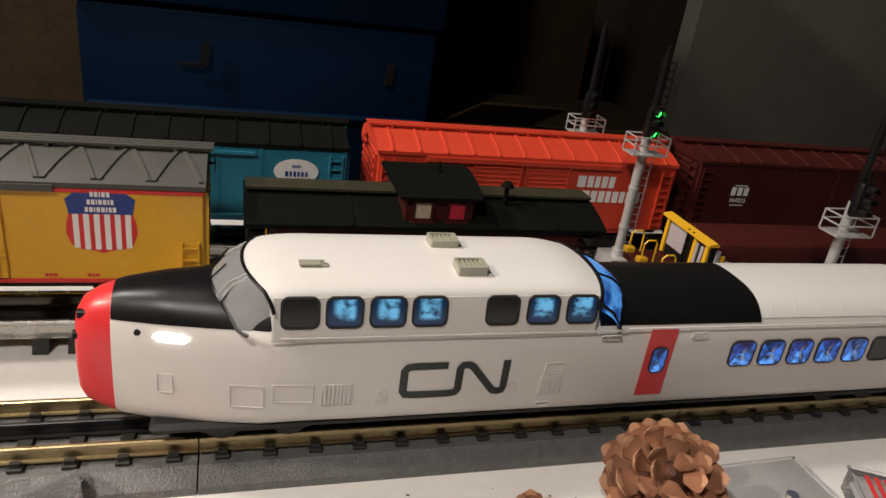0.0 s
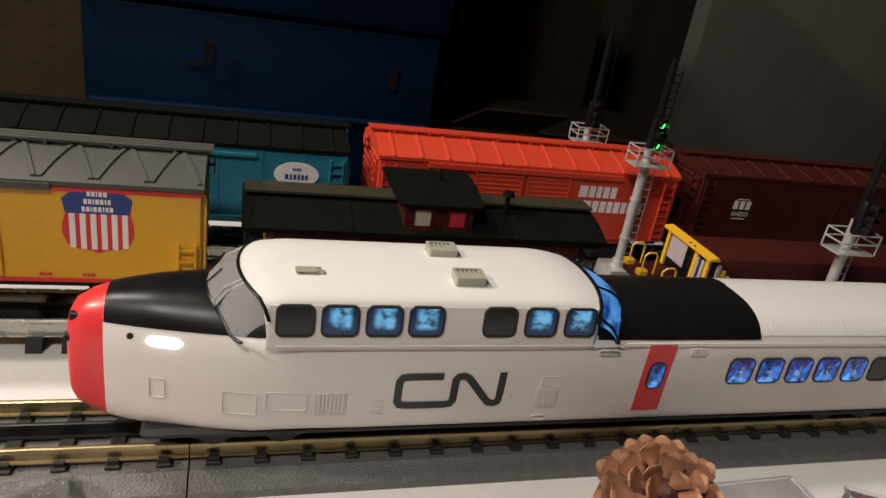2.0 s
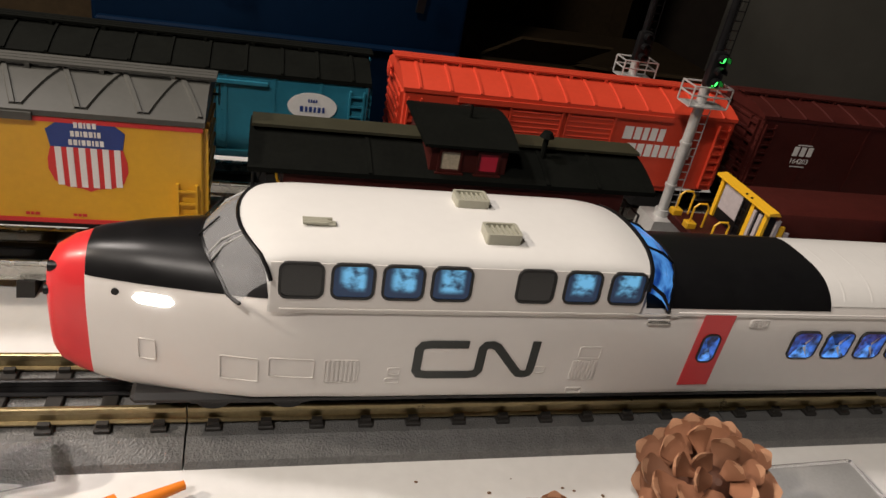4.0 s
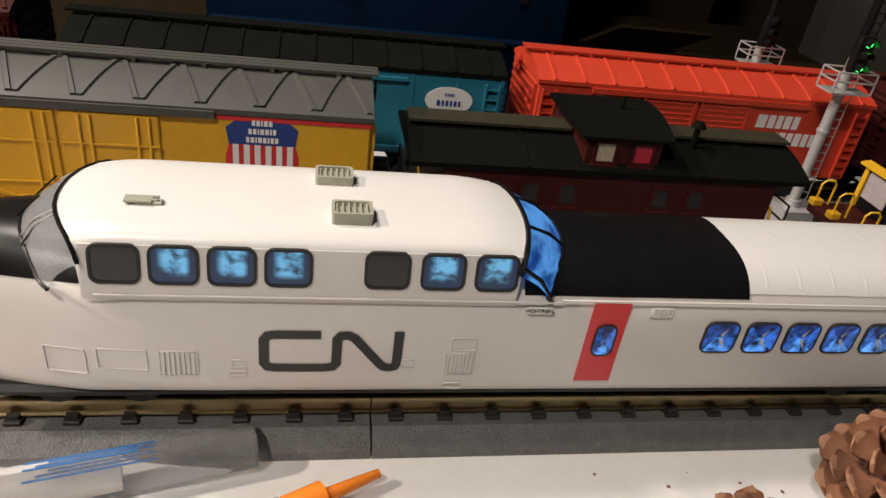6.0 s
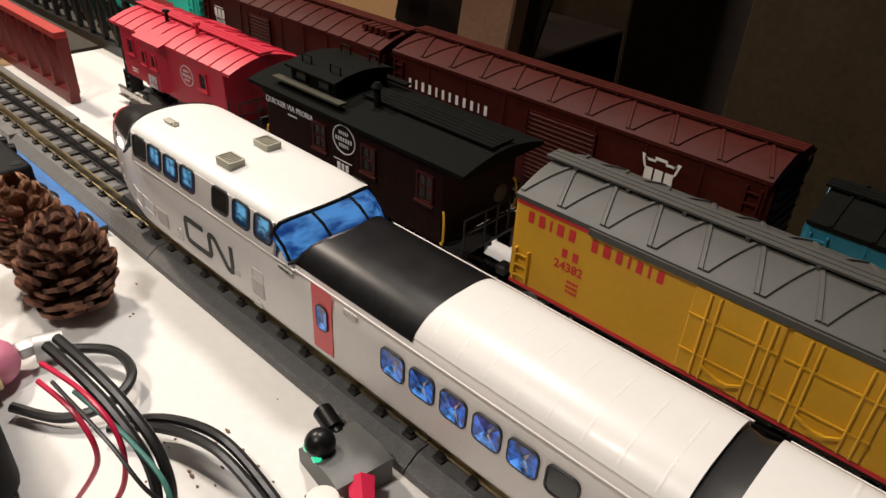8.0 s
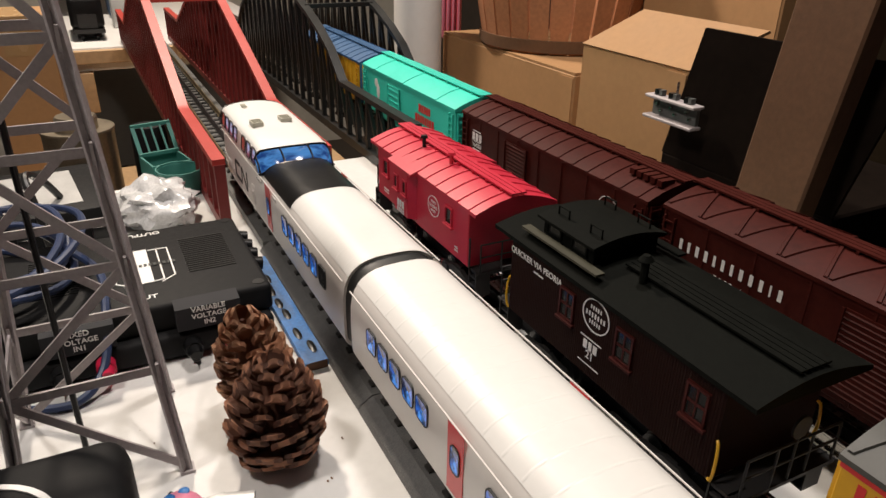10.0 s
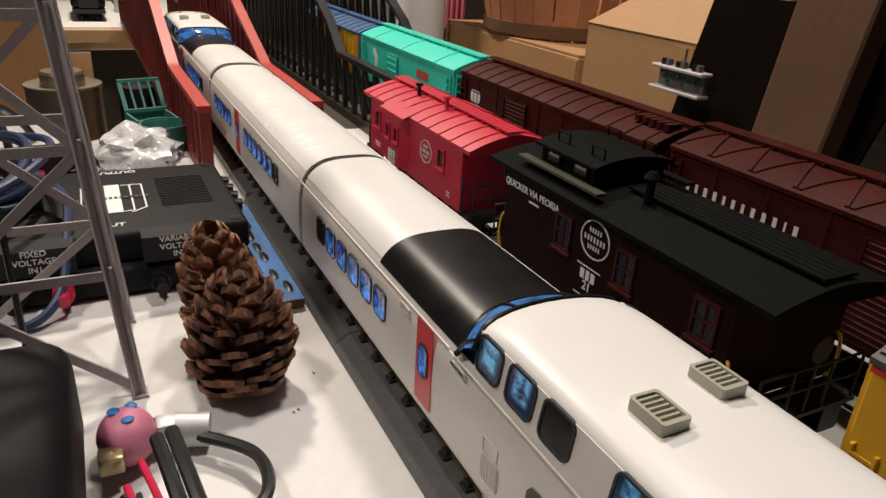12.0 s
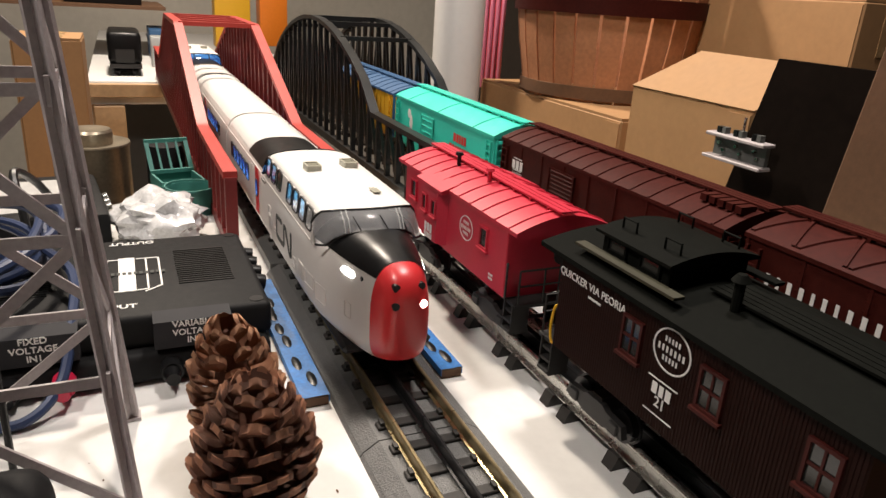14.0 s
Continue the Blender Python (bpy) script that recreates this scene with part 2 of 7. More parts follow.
# ---- mesh helpers ----
def box(bm, x0, x1, y0, y1, z0, z1, bevel=0.0, seg=2):
    r = bmesh.ops.create_cube(bm, size=1.0)
    for v in r["verts"]:
        v.co = Vector(((x0 + x1) / 2 + v.co.x * (x1 - x0), (y0 + y1) / 2 + v.co.y * (y1 - y0), (z0 + z1) / 2 + v.co.z * (z1 - z0)))
    if bevel:
        es = list({e for v in r["verts"] for e in v.link_edges})
        bmesh.ops.bevel(bm, geom=es, offset=bevel, segments=seg, profile=0.5, affect="EDGES")
    return bm


def tube(bm, p, q, r, n=8, r2=None):
    p, q = Vector(p), Vector(q)
    d = q - p
    if d.length < 1e-7:
        return bm
    m = Matrix.Translation((p + q) / 2) @ d.to_track_quat("Z", "Y").to_matrix().to_4x4()
    bmesh.ops.create_cone(bm, cap_ends=True, segments=n, radius1=r, radius2=r if r2 is None else r2, depth=d.length, matrix=m)
    return bm


def bar(bm, p, q, w, h):
    """A square bar from p to q, w wide and h high."""
    p, q = Vector(p), Vector(q)
    d = q - p
    rot = d.to_track_quat("X", "Z").to_matrix().to_4x4()
    bmesh.ops.create_cube(bm, size=1.0, matrix=Matrix.Translation((p + q) / 2) @ rot @ Matrix.Diagonal((d.length, w, h, 1)))
    return bm


def ball(bm, c, r, sx=1, sy=1, sz=1, u=14, v=8):
    bmesh.ops.create_uvsphere(bm, u_segments=u, v_segments=v, radius=r, matrix=Matrix.Translation(c) @ Matrix.Diagonal((sx, sy, sz, 1)))
    return bm


def path_tube(bm, pts, r, n=8):
    """A bent round tube through the points."""
    pts = [Vector(p) for p in pts]
    rings = []
    side = None
    for i, p in enumerate(pts):
        d = (pts[min(i + 1, len(pts) - 1)] - pts[max(i - 1, 0)]).normalized()
        if side is None:
            side = d.orthogonal().normalized()
        side = (side - d * side.dot(d)).normalized()
        up = d.cross(side)
        rings.append([bm.verts.new(p + (side * math.cos(a) + up * math.sin(a)) * r) for a in [2 * math.pi * k / n for k in range(n)]])
    for a, b in zip(rings, rings[1:]):
        for k in range(n):
            bm.faces.new((a[k], a[(k + 1) % n], b[(k + 1) % n], b[k]))
    bm.faces.new(rings[0][::-1]), bm.faces.new(rings[-1])
    return bm


def curve_pts(ctrl, n=8):
    """A smooth line through control points."""
    c = [Vector(p) for p in ctrl]
    out = []
    for i in range(len(c) - 1):
        p0, p1, p2, p3 = c[max(i - 1, 0)], c[i], c[i + 1], c[min(i + 2, len(c) - 1)]
        for k in range(n):
            t = k / n
            out.append(0.5 * ((2 * p1) + (p2 - p0) * t + (2 * p0 - 5 * p1 + 4 * p2 - p3) * t * t + (3 * p1 - p0 - 3 * p2 + p3) * t ** 3))
    out.append(c[-1])
    return out


def prism(bm, pts, axis, a, b):
    """A flat outline (2D points) drawn out along an axis from a to b."""
    def place(p, s):
        return {"x": (s, p[0], p[1]), "y": (p[0], s, p[1]), "z": (p[0], p[1], s)}[axis]
    lo, hi = [bm.verts.new(place(p, a)) for p in pts], [bm.verts.new(place(p, b)) for p in pts]
    n = len(pts)
    for i in range(n):
        bm.faces.new((lo[i], lo[(i + 1) % n], hi[(i + 1) % n], hi[i]))
    bm.faces.new(lo[::-1]), bm.faces.new(hi)
    return bm


def lathe(bm, prof, n=20, at=(0, 0, 0)):
    """A turned form about z from (radius, height) pairs."""
    at = Vector(at)
    rings = [[bm.verts.new(at + Vector((r * math.cos(2 * math.pi * k / n), r * math.sin(2 * math.pi * k / n), z))) for k in range(n)] for r, z in prof]
    for a, b in zip(rings, rings[1:]):
        for k in range(n):
            bm.faces.new((a[k], a[(k + 1) % n], b[(k + 1) % n], b[k]))
    bm.faces.new(rings[0][::-1]), bm.faces.new(rings[-1])
    return bm


def round_rect(x0, x1, z0, z1, r, n=4, lean=0.0):
    pts = []
    for cx, cz, a0 in ((x1 - r, z1 - r, 0), (x0 + r, z1 - r, 90), (x0 + r, z0 + r, 180), (x1 - r, z0 + r, 270)):
        for k in range(n + 1):
            a = radians(a0 + 90 * k / n)
            x, z = cx + r * math.cos(a), cz + r * math.sin(a)
            pts.append((x + lean * (z - z0), z))
    return pts


def grid_mesh(bm, rows, closed=False):
    vs = [[bm.verts.new(p) for p in row] for row in rows]
    for a, b in zip(vs, vs[1:]):
        for k in range(len(a) - (0 if closed else 1)):
            bm.faces.new((a[k], a[(k + 1) % len(a)], b[(k + 1) % len(a)], b[k]))
    return vs


def finish(bm, smooth=30):
    bmesh.ops.recalc_face_normals(bm, faces=bm.faces)
    me = bpy.data.meshes.new("mesh")
    bm.to_mesh(me)
    bm.free()
    if smooth:
        me.polygons.foreach_set("use_smooth", [True] * len(me.polygons))
        me.set_sharp_from_angle(angle=radians(smooth))
    return me


def part(name, bm, material, parent, label="", smooth=30):
    me = finish(bm, smooth)
    me.materials.append(material)
    ob = new(name, me)
    ob.parent = parent
    return tagged(ob, label)


def piece(name, me, parent, m=None):
    ob = new(name, me)
    ob.parent = parent
    if m is not None:
        ob.matrix_basis = m
    return ob


def thing(name, label, category, at=(0, 0, 0), rz=0.0, group=""):
    ob = new(name)
    ob.empty_display_size = 0.02
    ob.matrix_world = pose(*at, 0, 0, rz)
    return tagged(ob, label, category, group)


def single(name, bm, material, label, category, at=(0, 0, 0), rz=0.0, kind="", group="", smooth=30):
    me = finish(bm, smooth)
    me.materials.append(material)
    ob = new(name, me)
    ob.matrix_world = pose(*at, 0, 0, rz)
    return tagged(ob, label, category, group, kind)


def words(name, text, size, material, parent, m, extra=0.0, align="CENTER"):
    """Raised lettering in the built-in font, as a mesh, in the x-y plane of the pose m."""
    cu = bpy.data.curves.new("lettering", "FONT")
    cu.body, cu.size, cu.align_x, cu.align_y = text, size, align, "CENTER"
    cu.extrude, cu.offset, cu.resolution_u = 0.00012, extra, 3
    tmp = new("lettering", cu)
    me = bpy.data.meshes.new_from_object(tmp)
    bpy.data.objects.remove(tmp)
    me.materials.clear()
    me.materials.append(material)
    ob = new(name, me)
    ob.parent, ob.matrix_basis = parent, m
    return ob


def bars(name, lengths, height, material, parent, m, gap=0.3, label=""):
    """A line of plain upright bars, one a letter, centred on the pose m, in its x-y plane."""
    bm = bmesh.new()
    widths = [w * height for w in lengths]
    x = -(sum(widths) + gap * height * (len(widths) - 1)) / 2
    for w in widths:
        if w > 0:
            box(bm, x, x + w, -height / 2, height / 2, 0, 0.0002)
        x += abs(w) + gap * height
    return_ob = part(name, bm, material, parent, label, smooth=0)
    return_ob.matrix_basis = m
    return return_ob


def side(x, z, y, lean=0.0):
    """The pose of flat lettering on a wall that faces -y."""
    return pose(x, y, z, 90, lean, 0)
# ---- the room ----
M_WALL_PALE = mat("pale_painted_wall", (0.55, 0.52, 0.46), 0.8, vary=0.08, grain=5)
def slab(name, x0, x1, y0, y1, z0, z1, material, label, bevel=0.0, category="structure"):
    return single(name, box(bmesh.new(), x0, x1, y0, y1, z0, z1, bevel), material, label, category, kind="structure")


table = slab("table_top", -0.98, 1.6, -0.36, 0.31, -0.02, 0.0, M_TABLE, "white painted board layout table top", 0.001)
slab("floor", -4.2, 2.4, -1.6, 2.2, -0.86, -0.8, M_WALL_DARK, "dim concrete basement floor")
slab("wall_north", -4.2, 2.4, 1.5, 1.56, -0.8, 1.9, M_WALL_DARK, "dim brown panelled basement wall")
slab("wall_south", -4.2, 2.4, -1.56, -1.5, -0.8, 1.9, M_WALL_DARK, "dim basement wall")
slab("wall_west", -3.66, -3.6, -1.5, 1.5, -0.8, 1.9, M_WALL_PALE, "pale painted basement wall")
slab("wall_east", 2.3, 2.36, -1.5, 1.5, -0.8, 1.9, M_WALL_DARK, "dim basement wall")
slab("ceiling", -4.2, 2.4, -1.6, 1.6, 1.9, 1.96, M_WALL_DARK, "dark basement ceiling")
slab("wall_1", 0.69, 2.2, 0.70, 0.74, -0.8, 1.2, M_WALL, "grey painted partition, its colour darkened for shade")

# ---- tracks ----
RAIL = 0.018


def roadbed_piece(x0, x1, y, joint=True):
    bm = bmesh.new()
    pts = [(y - 0.0345, 0.0), (y - 0.033, 0.003), (y - 0.0245, 0.0085), (y + 0.0245, 0.0085), (y + 0.033, 0.003), (y + 0.0345, 0.0)]
    prism(bm, pts, "x", x0 + 0.0004, x1 - 0.0004)
    return bm


def rail_mesh(x0, x1):
    bm = bmesh.new()
    prof = [(-0.0019, 0), (0.0019, 0), (0.0019, 0.0006), (0.0005, 0.0012), (0.0005, 0.0045), (0.0011, 0.0052), (0.0011, 0.0072), (0.0006, 0.0077), (-0.0006, 0.0077), (-0.0011, 0.0072), (-0.0011, 0.0052), (-0.0005, 0.0045), (-0.0005, 0.0012), (-0.0019, 0.0006)]
    prism(bm, prof, "x", x0, x1)
    return bm


def tie_mesh():
    bm = bmesh.new()
    box(bm, -0.0032, 0.0032, -0.0222, 0.0222, 0, 0.0022, 0.0004, 1)
    for y in (-0.0165, 0.0165):
        for s in (-1, 1):
            box(bm, -0.0022, 0.0022, y + s * 0.0031 - 0.0011, y + s * 0.0031 + 0.0011, 0.002, 0.0042)
    me = finish(bm, 0)
    me.materials.append(M_TIE)
    return me


TIE = tie_mesh()


def roadbed_track(x0, n, y, length=0.2536):
    t = tagged(new("roadbed_track"), "grey moulded roadbed track with brassy rails on the white table", "track", kind="structure")
    t.matrix_world = pose(x0, y, 0)
    for i in range(n):
        a, b = i * length, (i + 1) * length
        part("roadbed", roadbed_piece(a, b, 0), M_ROADBED, t)
        for ry, m in ((-0.0165, M_BRASS), (0, M_BLACK_RAIL), (0.0165, M_BRASS)):
            part("rail", rail_mesh(a + 0.0003, b - 0.0003), m, t).location = (0, ry, RAIL - 0.0077)
        for k in range(12):
            piece("tie", TIE, t, pose(a + (k + 0.5) * length / 12, 0, 0.0083))
    return t


def tubular_track(x0, x1, y):
    t = tagged(new("tubular_track"), "bright steel three-rail track on black ties", "track", kind="structure")
    t.matrix_world = pose(0, y, 0)
    for ry, m in ((-0.0165, M_STEEL), (0, M_BLACK_RAIL), (0.0165, M_STEEL)):
        bm = bmesh.new()
        tube(bm, (x0, ry, RAIL - 0.0018), (x1, ry, RAIL - 0.0018), 0.0018, 10)
        box(bm, x0, x1, ry - 0.0006, ry + 0.0006, 0.008, RAIL - 0.002)
        box(bm, x0, x1, ry - 0.003, ry + 0.003, 0.0075, 0.0083)
        part("rail", bm, m, t)
    bm = bmesh.new()
    prism(bm, [(-0.0245, 0.0), (-0.021, 0.0075), (0.021, 0.0075), (0.0245, 0.0)], "x", -0.0042, 0.0042)
    me = finish(bm, 0)
    me.materials.append(M_TIE)
    x = x0 + 0.03
    while x < x1:
        piece("tie", me, t, pose(x, 0, 0))
        piece("tie", me, t, pose(x + 0.018, 0, 0))
        x += 0.062
    return t


roadbed_track(-0.7608, 8, 0.0)
TRACK2, TRACK3 = 0.107, 0.211
tubular_track(-0.80, 1.3, TRACK2)
tubular_track(-2.4, 1.3, TRACK3)
bridge_track = tagged(new("bridge_track"), "long brassy rail track running over the red bridge", "track", kind="structure")
bm = bmesh.new()
box(bm, -3.3, -0.7612, -0.031, 0.031, 0.0005, 0.0085)
part("deck", bm, M_ROADBED, bridge_track)
for ry, m in ((-0.0165, M_BRASS), (0, M_BLACK_RAIL), (0.0165, M_BRASS)):
    part("rail", rail_mesh(-3.3, -0.7612), m, bridge_track).location = (0, ry, RAIL - 0.0077)
for k in range(120):
    piece("tie", TIE, bridge_track, pose(-0.775 - k * 0.0211, 0, 0.0083))


# ---- the streamlined train ----
def ring(w, zb, zt, nb, nt, n=36):
    """One cross-section: flat sides, softly rounded below and above."""
    pts = []
    zm = zb + (zt - zb) * 0.45
    for k in range(n):
        a = 2 * math.pi * k / n
        c, s = math.cos(a), math.sin(a)
        e = nt if s > 0 else nb
        y = math.copysign(abs(c) ** (2 / e), c) * w
        z = zm + math.copysign(abs(s) ** (2 / e), s) * ((zt - zm) if s > 0 else (zm - zb))
        pts.append((y, z))
    return pts


BODY_RAW = [(0.0, 0.0066, 0.0245, 0.0545, 2.6, 2.4), (0.0008, 0.0098, 0.0198, 0.0592, 2.8, 2.5), (0.003, 0.0124, 0.0166, 0.0638, 3.2, 2.6), (0.008, 0.0148, 0.0140, 0.0676, 3.8, 2.7),
        (0.0165, 0.0180, 0.0116, 0.0708, 4.6, 2.7), (0.03, 0.0224, 0.0106, 0.0732, 5.5, 2.7), (0.048, 0.0273, 0.0112, 0.0745, 6.2, 2.7),
        (0.066, 0.0311, 0.0122, 0.0748, 7, 2.8), (0.085, 0.0328, 0.014, 0.0748, 7.5, 2.8), (0.11, 0.033, 0.014, 0.0746, 8, 2.9), (0.25, 0.033, 0.014, 0.0744, 8, 3.0), (0.4385, 0.033, 0.014, 0.0744, 8, 3.0)]

# the nose runs a little ahead of the car's zero
BODY = [((-0.0098 + b[0] * 1.1485 if b[0] < 0.066 else b[0]), *b[1:]) for b in BODY_RAW]


def body_at(x):
    for a, b in zip(BODY, BODY[1:]):
        if a[0] <= x <= b[0]:
            f = (x - a[0]) / (b[0] - a[0])
            return [u + (v - u) * f for u, v in zip(a[1:], b[1:])]
    return list(BODY[-1][1:])


def body_side(x, z):
    """Half width of the body at a station and height."""
    w, zb, zt, nb, nt = body_at(x)
    zm = zb + (zt - zb) * 0.45
    if z > zm:
        f, e = (z - zm) / (zt - zm), nt
    else:
        f, e = (zm - z) / (zm - zb), nb
    return w * max(0.0, 1 - min(1, f) ** e) ** (1 / e)


def shell(x0, x1, grow=0.0, keep=None, n=36, steps=None):
    """The body's skin between two stations; keep picks the faces by their middle."""
    xs = sorted({x0, x1, *[b[0] for b in BODY if x0 < b[0] < x1], *(steps or [])})
    fine = []
    for a, b in zip(xs, xs[1:]):
        k = max(1, int((b - a) / 0.006))
        fine += [a + (b - a) * i / k for i in range(k)]
    fine.append(xs[-1])
    bm = bmesh.new()
    rows = []
    for x in fine:
        w, zb, zt, nb, nt = body_at(x)
        rows.append([(x, y, z) for y, z in ring(w + grow, zb - grow, zt + grow, nb, nt, n)])
    vs = grid_mesh(bm, rows, closed=True)
    bm.faces.new(vs[0][::-1]), bm.faces.new(vs[-1])
    if keep:
        bmesh.ops.delete(bm, geom=[f for f in bm.faces if not keep(f.calc_center_median())], context="FACES")
    return bm


def cap(x0, x1, edge, grow):
    """The body's upper skin from a lower edge line up, a little proud of it."""
    bm = bmesh.new()
    rows = []
    n = max(8, int((x1 - x0) / 0.004))
    for i in range(n + 1):
        x = x0 + (x1 - x0) * i / n
        zt, ze = body_at(x)[2], edge(x)
        row = []
        for k in range(-14, 15):
            f = (abs(k) / 14) ** 1.6
            z = zt - (zt - ze) * f
            row.append((x, math.copysign(body_side(x, z) + (grow if k else 0), k) if k else 0.0, z + grow * (1 - f)))
        rows.append(row)
    grid_mesh(bm, rows)
    return bm


def dome_wall_y(z):
    """The dome's walls lean in above the belt rail."""
    return 0.0331 - 0.13 * max(0.0, z - 0.062)


DOME = [(-0.0318, 0.059), (-0.0322, 0.066), (-0.0312, 0.074), (-0.0305, 0.0790), (-0.0296, 0.0811), (-0.0276, 0.0827), (-0.0230, 0.0840), (-0.0160, 0.0849), (-0.0080, 0.0853), (0, 0.0854)]
DOME = DOME + [(-y, z) for y, z in DOME[-2::-1]]


def dome_front(y):
    return 0.0575 + 0.0128 * (abs(y) / 0.033) ** 2.2


def dome_rear(y):
    return 0.2245 - 0.0065 * (abs(y) / 0.033) ** 2.2


def window(parent, x0, x1, z0, z1, y, r, pane_mat, lean=0.0, rim=0.0016, depth=0.0012):
    """A rounded pane in a proud rubber rim, on the side that y names."""
    s = -1 if y < 0 else 1
    out, inn = round_rect(x0 - rim, x1 + rim, z0 - rim, z1 + rim, r + rim, lean=lean), round_rect(x0, x1, z0, z1, r, lean=lean)
    bm = bmesh.new()
    rows = []
    for pts, d in ((out, -0.0006), (out, 0.0005), (inn, 0.0005), (inn, -0.0006)):
        rows.append([(p[0], y + s * d, p[1]) for p in pts])
    grid_mesh(bm, rows, closed=True)
    w = part("window", bm, M_RUBBER, parent)
    if pane_mat is not M_WIN:
        bm = bmesh.new()
        prism(bm, inn, "y", y - s * 0.0006, y + s * 0.0001)
        part("pane", bm, pane_mat, w, smooth=0)
        return w
    # a moulded lens block: four slopes that fall to a short ridge, each with its painted glow
    bm = bmesh.new()
    xm, zm, k = (x0 + x1) / 2 + lean * (z1 - z0) / 2, (z0 + z1) / 2, (x1 - x0) * 0.08
    ends = [bm.verts.new((xm + d, y - s * 0.0001, zm)) for d in (k, -k)]
    ring_v = [bm.verts.new((p[0], y + s * 0.0004, p[1])) for p in inn]
    n = len(ring_v)
    slopes = []
    for a in range(n):
        p, q = ring_v[a], ring_v[(a + 1) % n]
        mid = (p.co + q.co) / 2
        u, v = (mid.x - xm) / (x1 - x0), (mid.z - zm) / (z1 - z0)
        e = ends[0] if mid.x > xm else ends[1]
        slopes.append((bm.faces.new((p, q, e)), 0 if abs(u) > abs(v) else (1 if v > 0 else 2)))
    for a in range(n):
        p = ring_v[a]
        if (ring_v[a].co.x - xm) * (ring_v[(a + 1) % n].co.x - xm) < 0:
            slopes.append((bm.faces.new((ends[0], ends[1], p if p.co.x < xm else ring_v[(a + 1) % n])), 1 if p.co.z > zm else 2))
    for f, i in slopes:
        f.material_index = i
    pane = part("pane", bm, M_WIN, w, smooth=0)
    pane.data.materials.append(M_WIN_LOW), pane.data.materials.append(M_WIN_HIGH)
    return w


def lean_in(w, s):
    """Tilt a dome window with its wall."""
    for ob in (w, *w.children):
        for v in ob.data.vertices:
            v.co.y -= s * (0.0331 - dome_wall_y(v.co.z))
    return w


def relief(bm, x0, x1, z0, z1, y, r=0.0008, t=0.00035, fill=False):
    """A raised outline, or panel, on a side wall."""
    s = -1 if y < 0 else 1
    if fill:
        prism(bm, round_rect(x0, x1, z0, z1, r, 3), "y", y - s * 0.0004, y + s * t)
        return
    out, inn = round_rect(x0, x1, z0, z1, r, 3), round_rect(x0 + t, x1 - t, z0 + t, z1 - t, max(0.0001, r - t), 3)
    grid_mesh(bm, [[(p[0], y - s * 0.0004, p[1]) for p in out], [(p[0], y + s * t, p[1]) for p in out], [(p[0], y + s * t, p[1]) for p in inn], [(p[0], y - s * 0.0004, p[1]) for p in inn]], closed=True)


def ribbon(bm, pts, w, y, t):
    """A flat band of width w along 2D points on a wall at y."""
    P = [Vector(p) for p in pts]
    L, R = [], []
    for i, p in enumerate(P):
        a = (P[i] - P[i - 1]).normalized() if i else (P[1] - P[0]).normalized()
        b = (P[i + 1] - P[i]).normalized() if i < len(P) - 1 else a
        n = Vector((-(a + b).y, (a + b).x)).normalized()
        k = w / 2 / max(0.35, n.dot(Vector((-a.y, a.x))))
        L.append(p + n * k), R.append(p - n * k)
    grid_mesh(bm, [[(p.x, y, p.y) for p in L], [(p.x, y + t, p.y) for p in L], [(p.x, y + t, p.y) for p in R], [(p.x, y, p.y) for p in R], [(p.x, y, p.y) for p in L]])


def emblem_band(parent, x0, x1, z0, z1, y):
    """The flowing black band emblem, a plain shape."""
    s = -1 if y < 0 else 1
    def X(u):
        return x0 + (x1 - x0) * (u if s < 0 else 1 - u)
    def Z(v):
        return z0 + (z1 - z0) * v
    w = (z1 - z0) * 0.19
    bm = bmesh.new()
    for raw in ([(0.42, 0.905), (0.12, 0.905), (0.06, 0.88), (0.035, 0.78), (0.035, 0.22), (0.06, 0.12), (0.12, 0.095), (0.45, 0.095), (0.51, 0.12), (0.535, 0.22), (0.535, 0.80), (0.56, 0.89), (0.61, 0.905), (0.655, 0.84), (0.845, 0.20), (0.875, 0.12), (0.93, 0.095)], [(0.92, 0.095), (0.955, 0.13), (0.968, 0.22), (0.968, 1.0)]):
        ribbon(bm, [(X(u), Z(v)) for u, v in raw], w, y, s * 0.0002)
    part("band_emblem", bm, M_LETTER_K, parent, "flowing black band emblem")


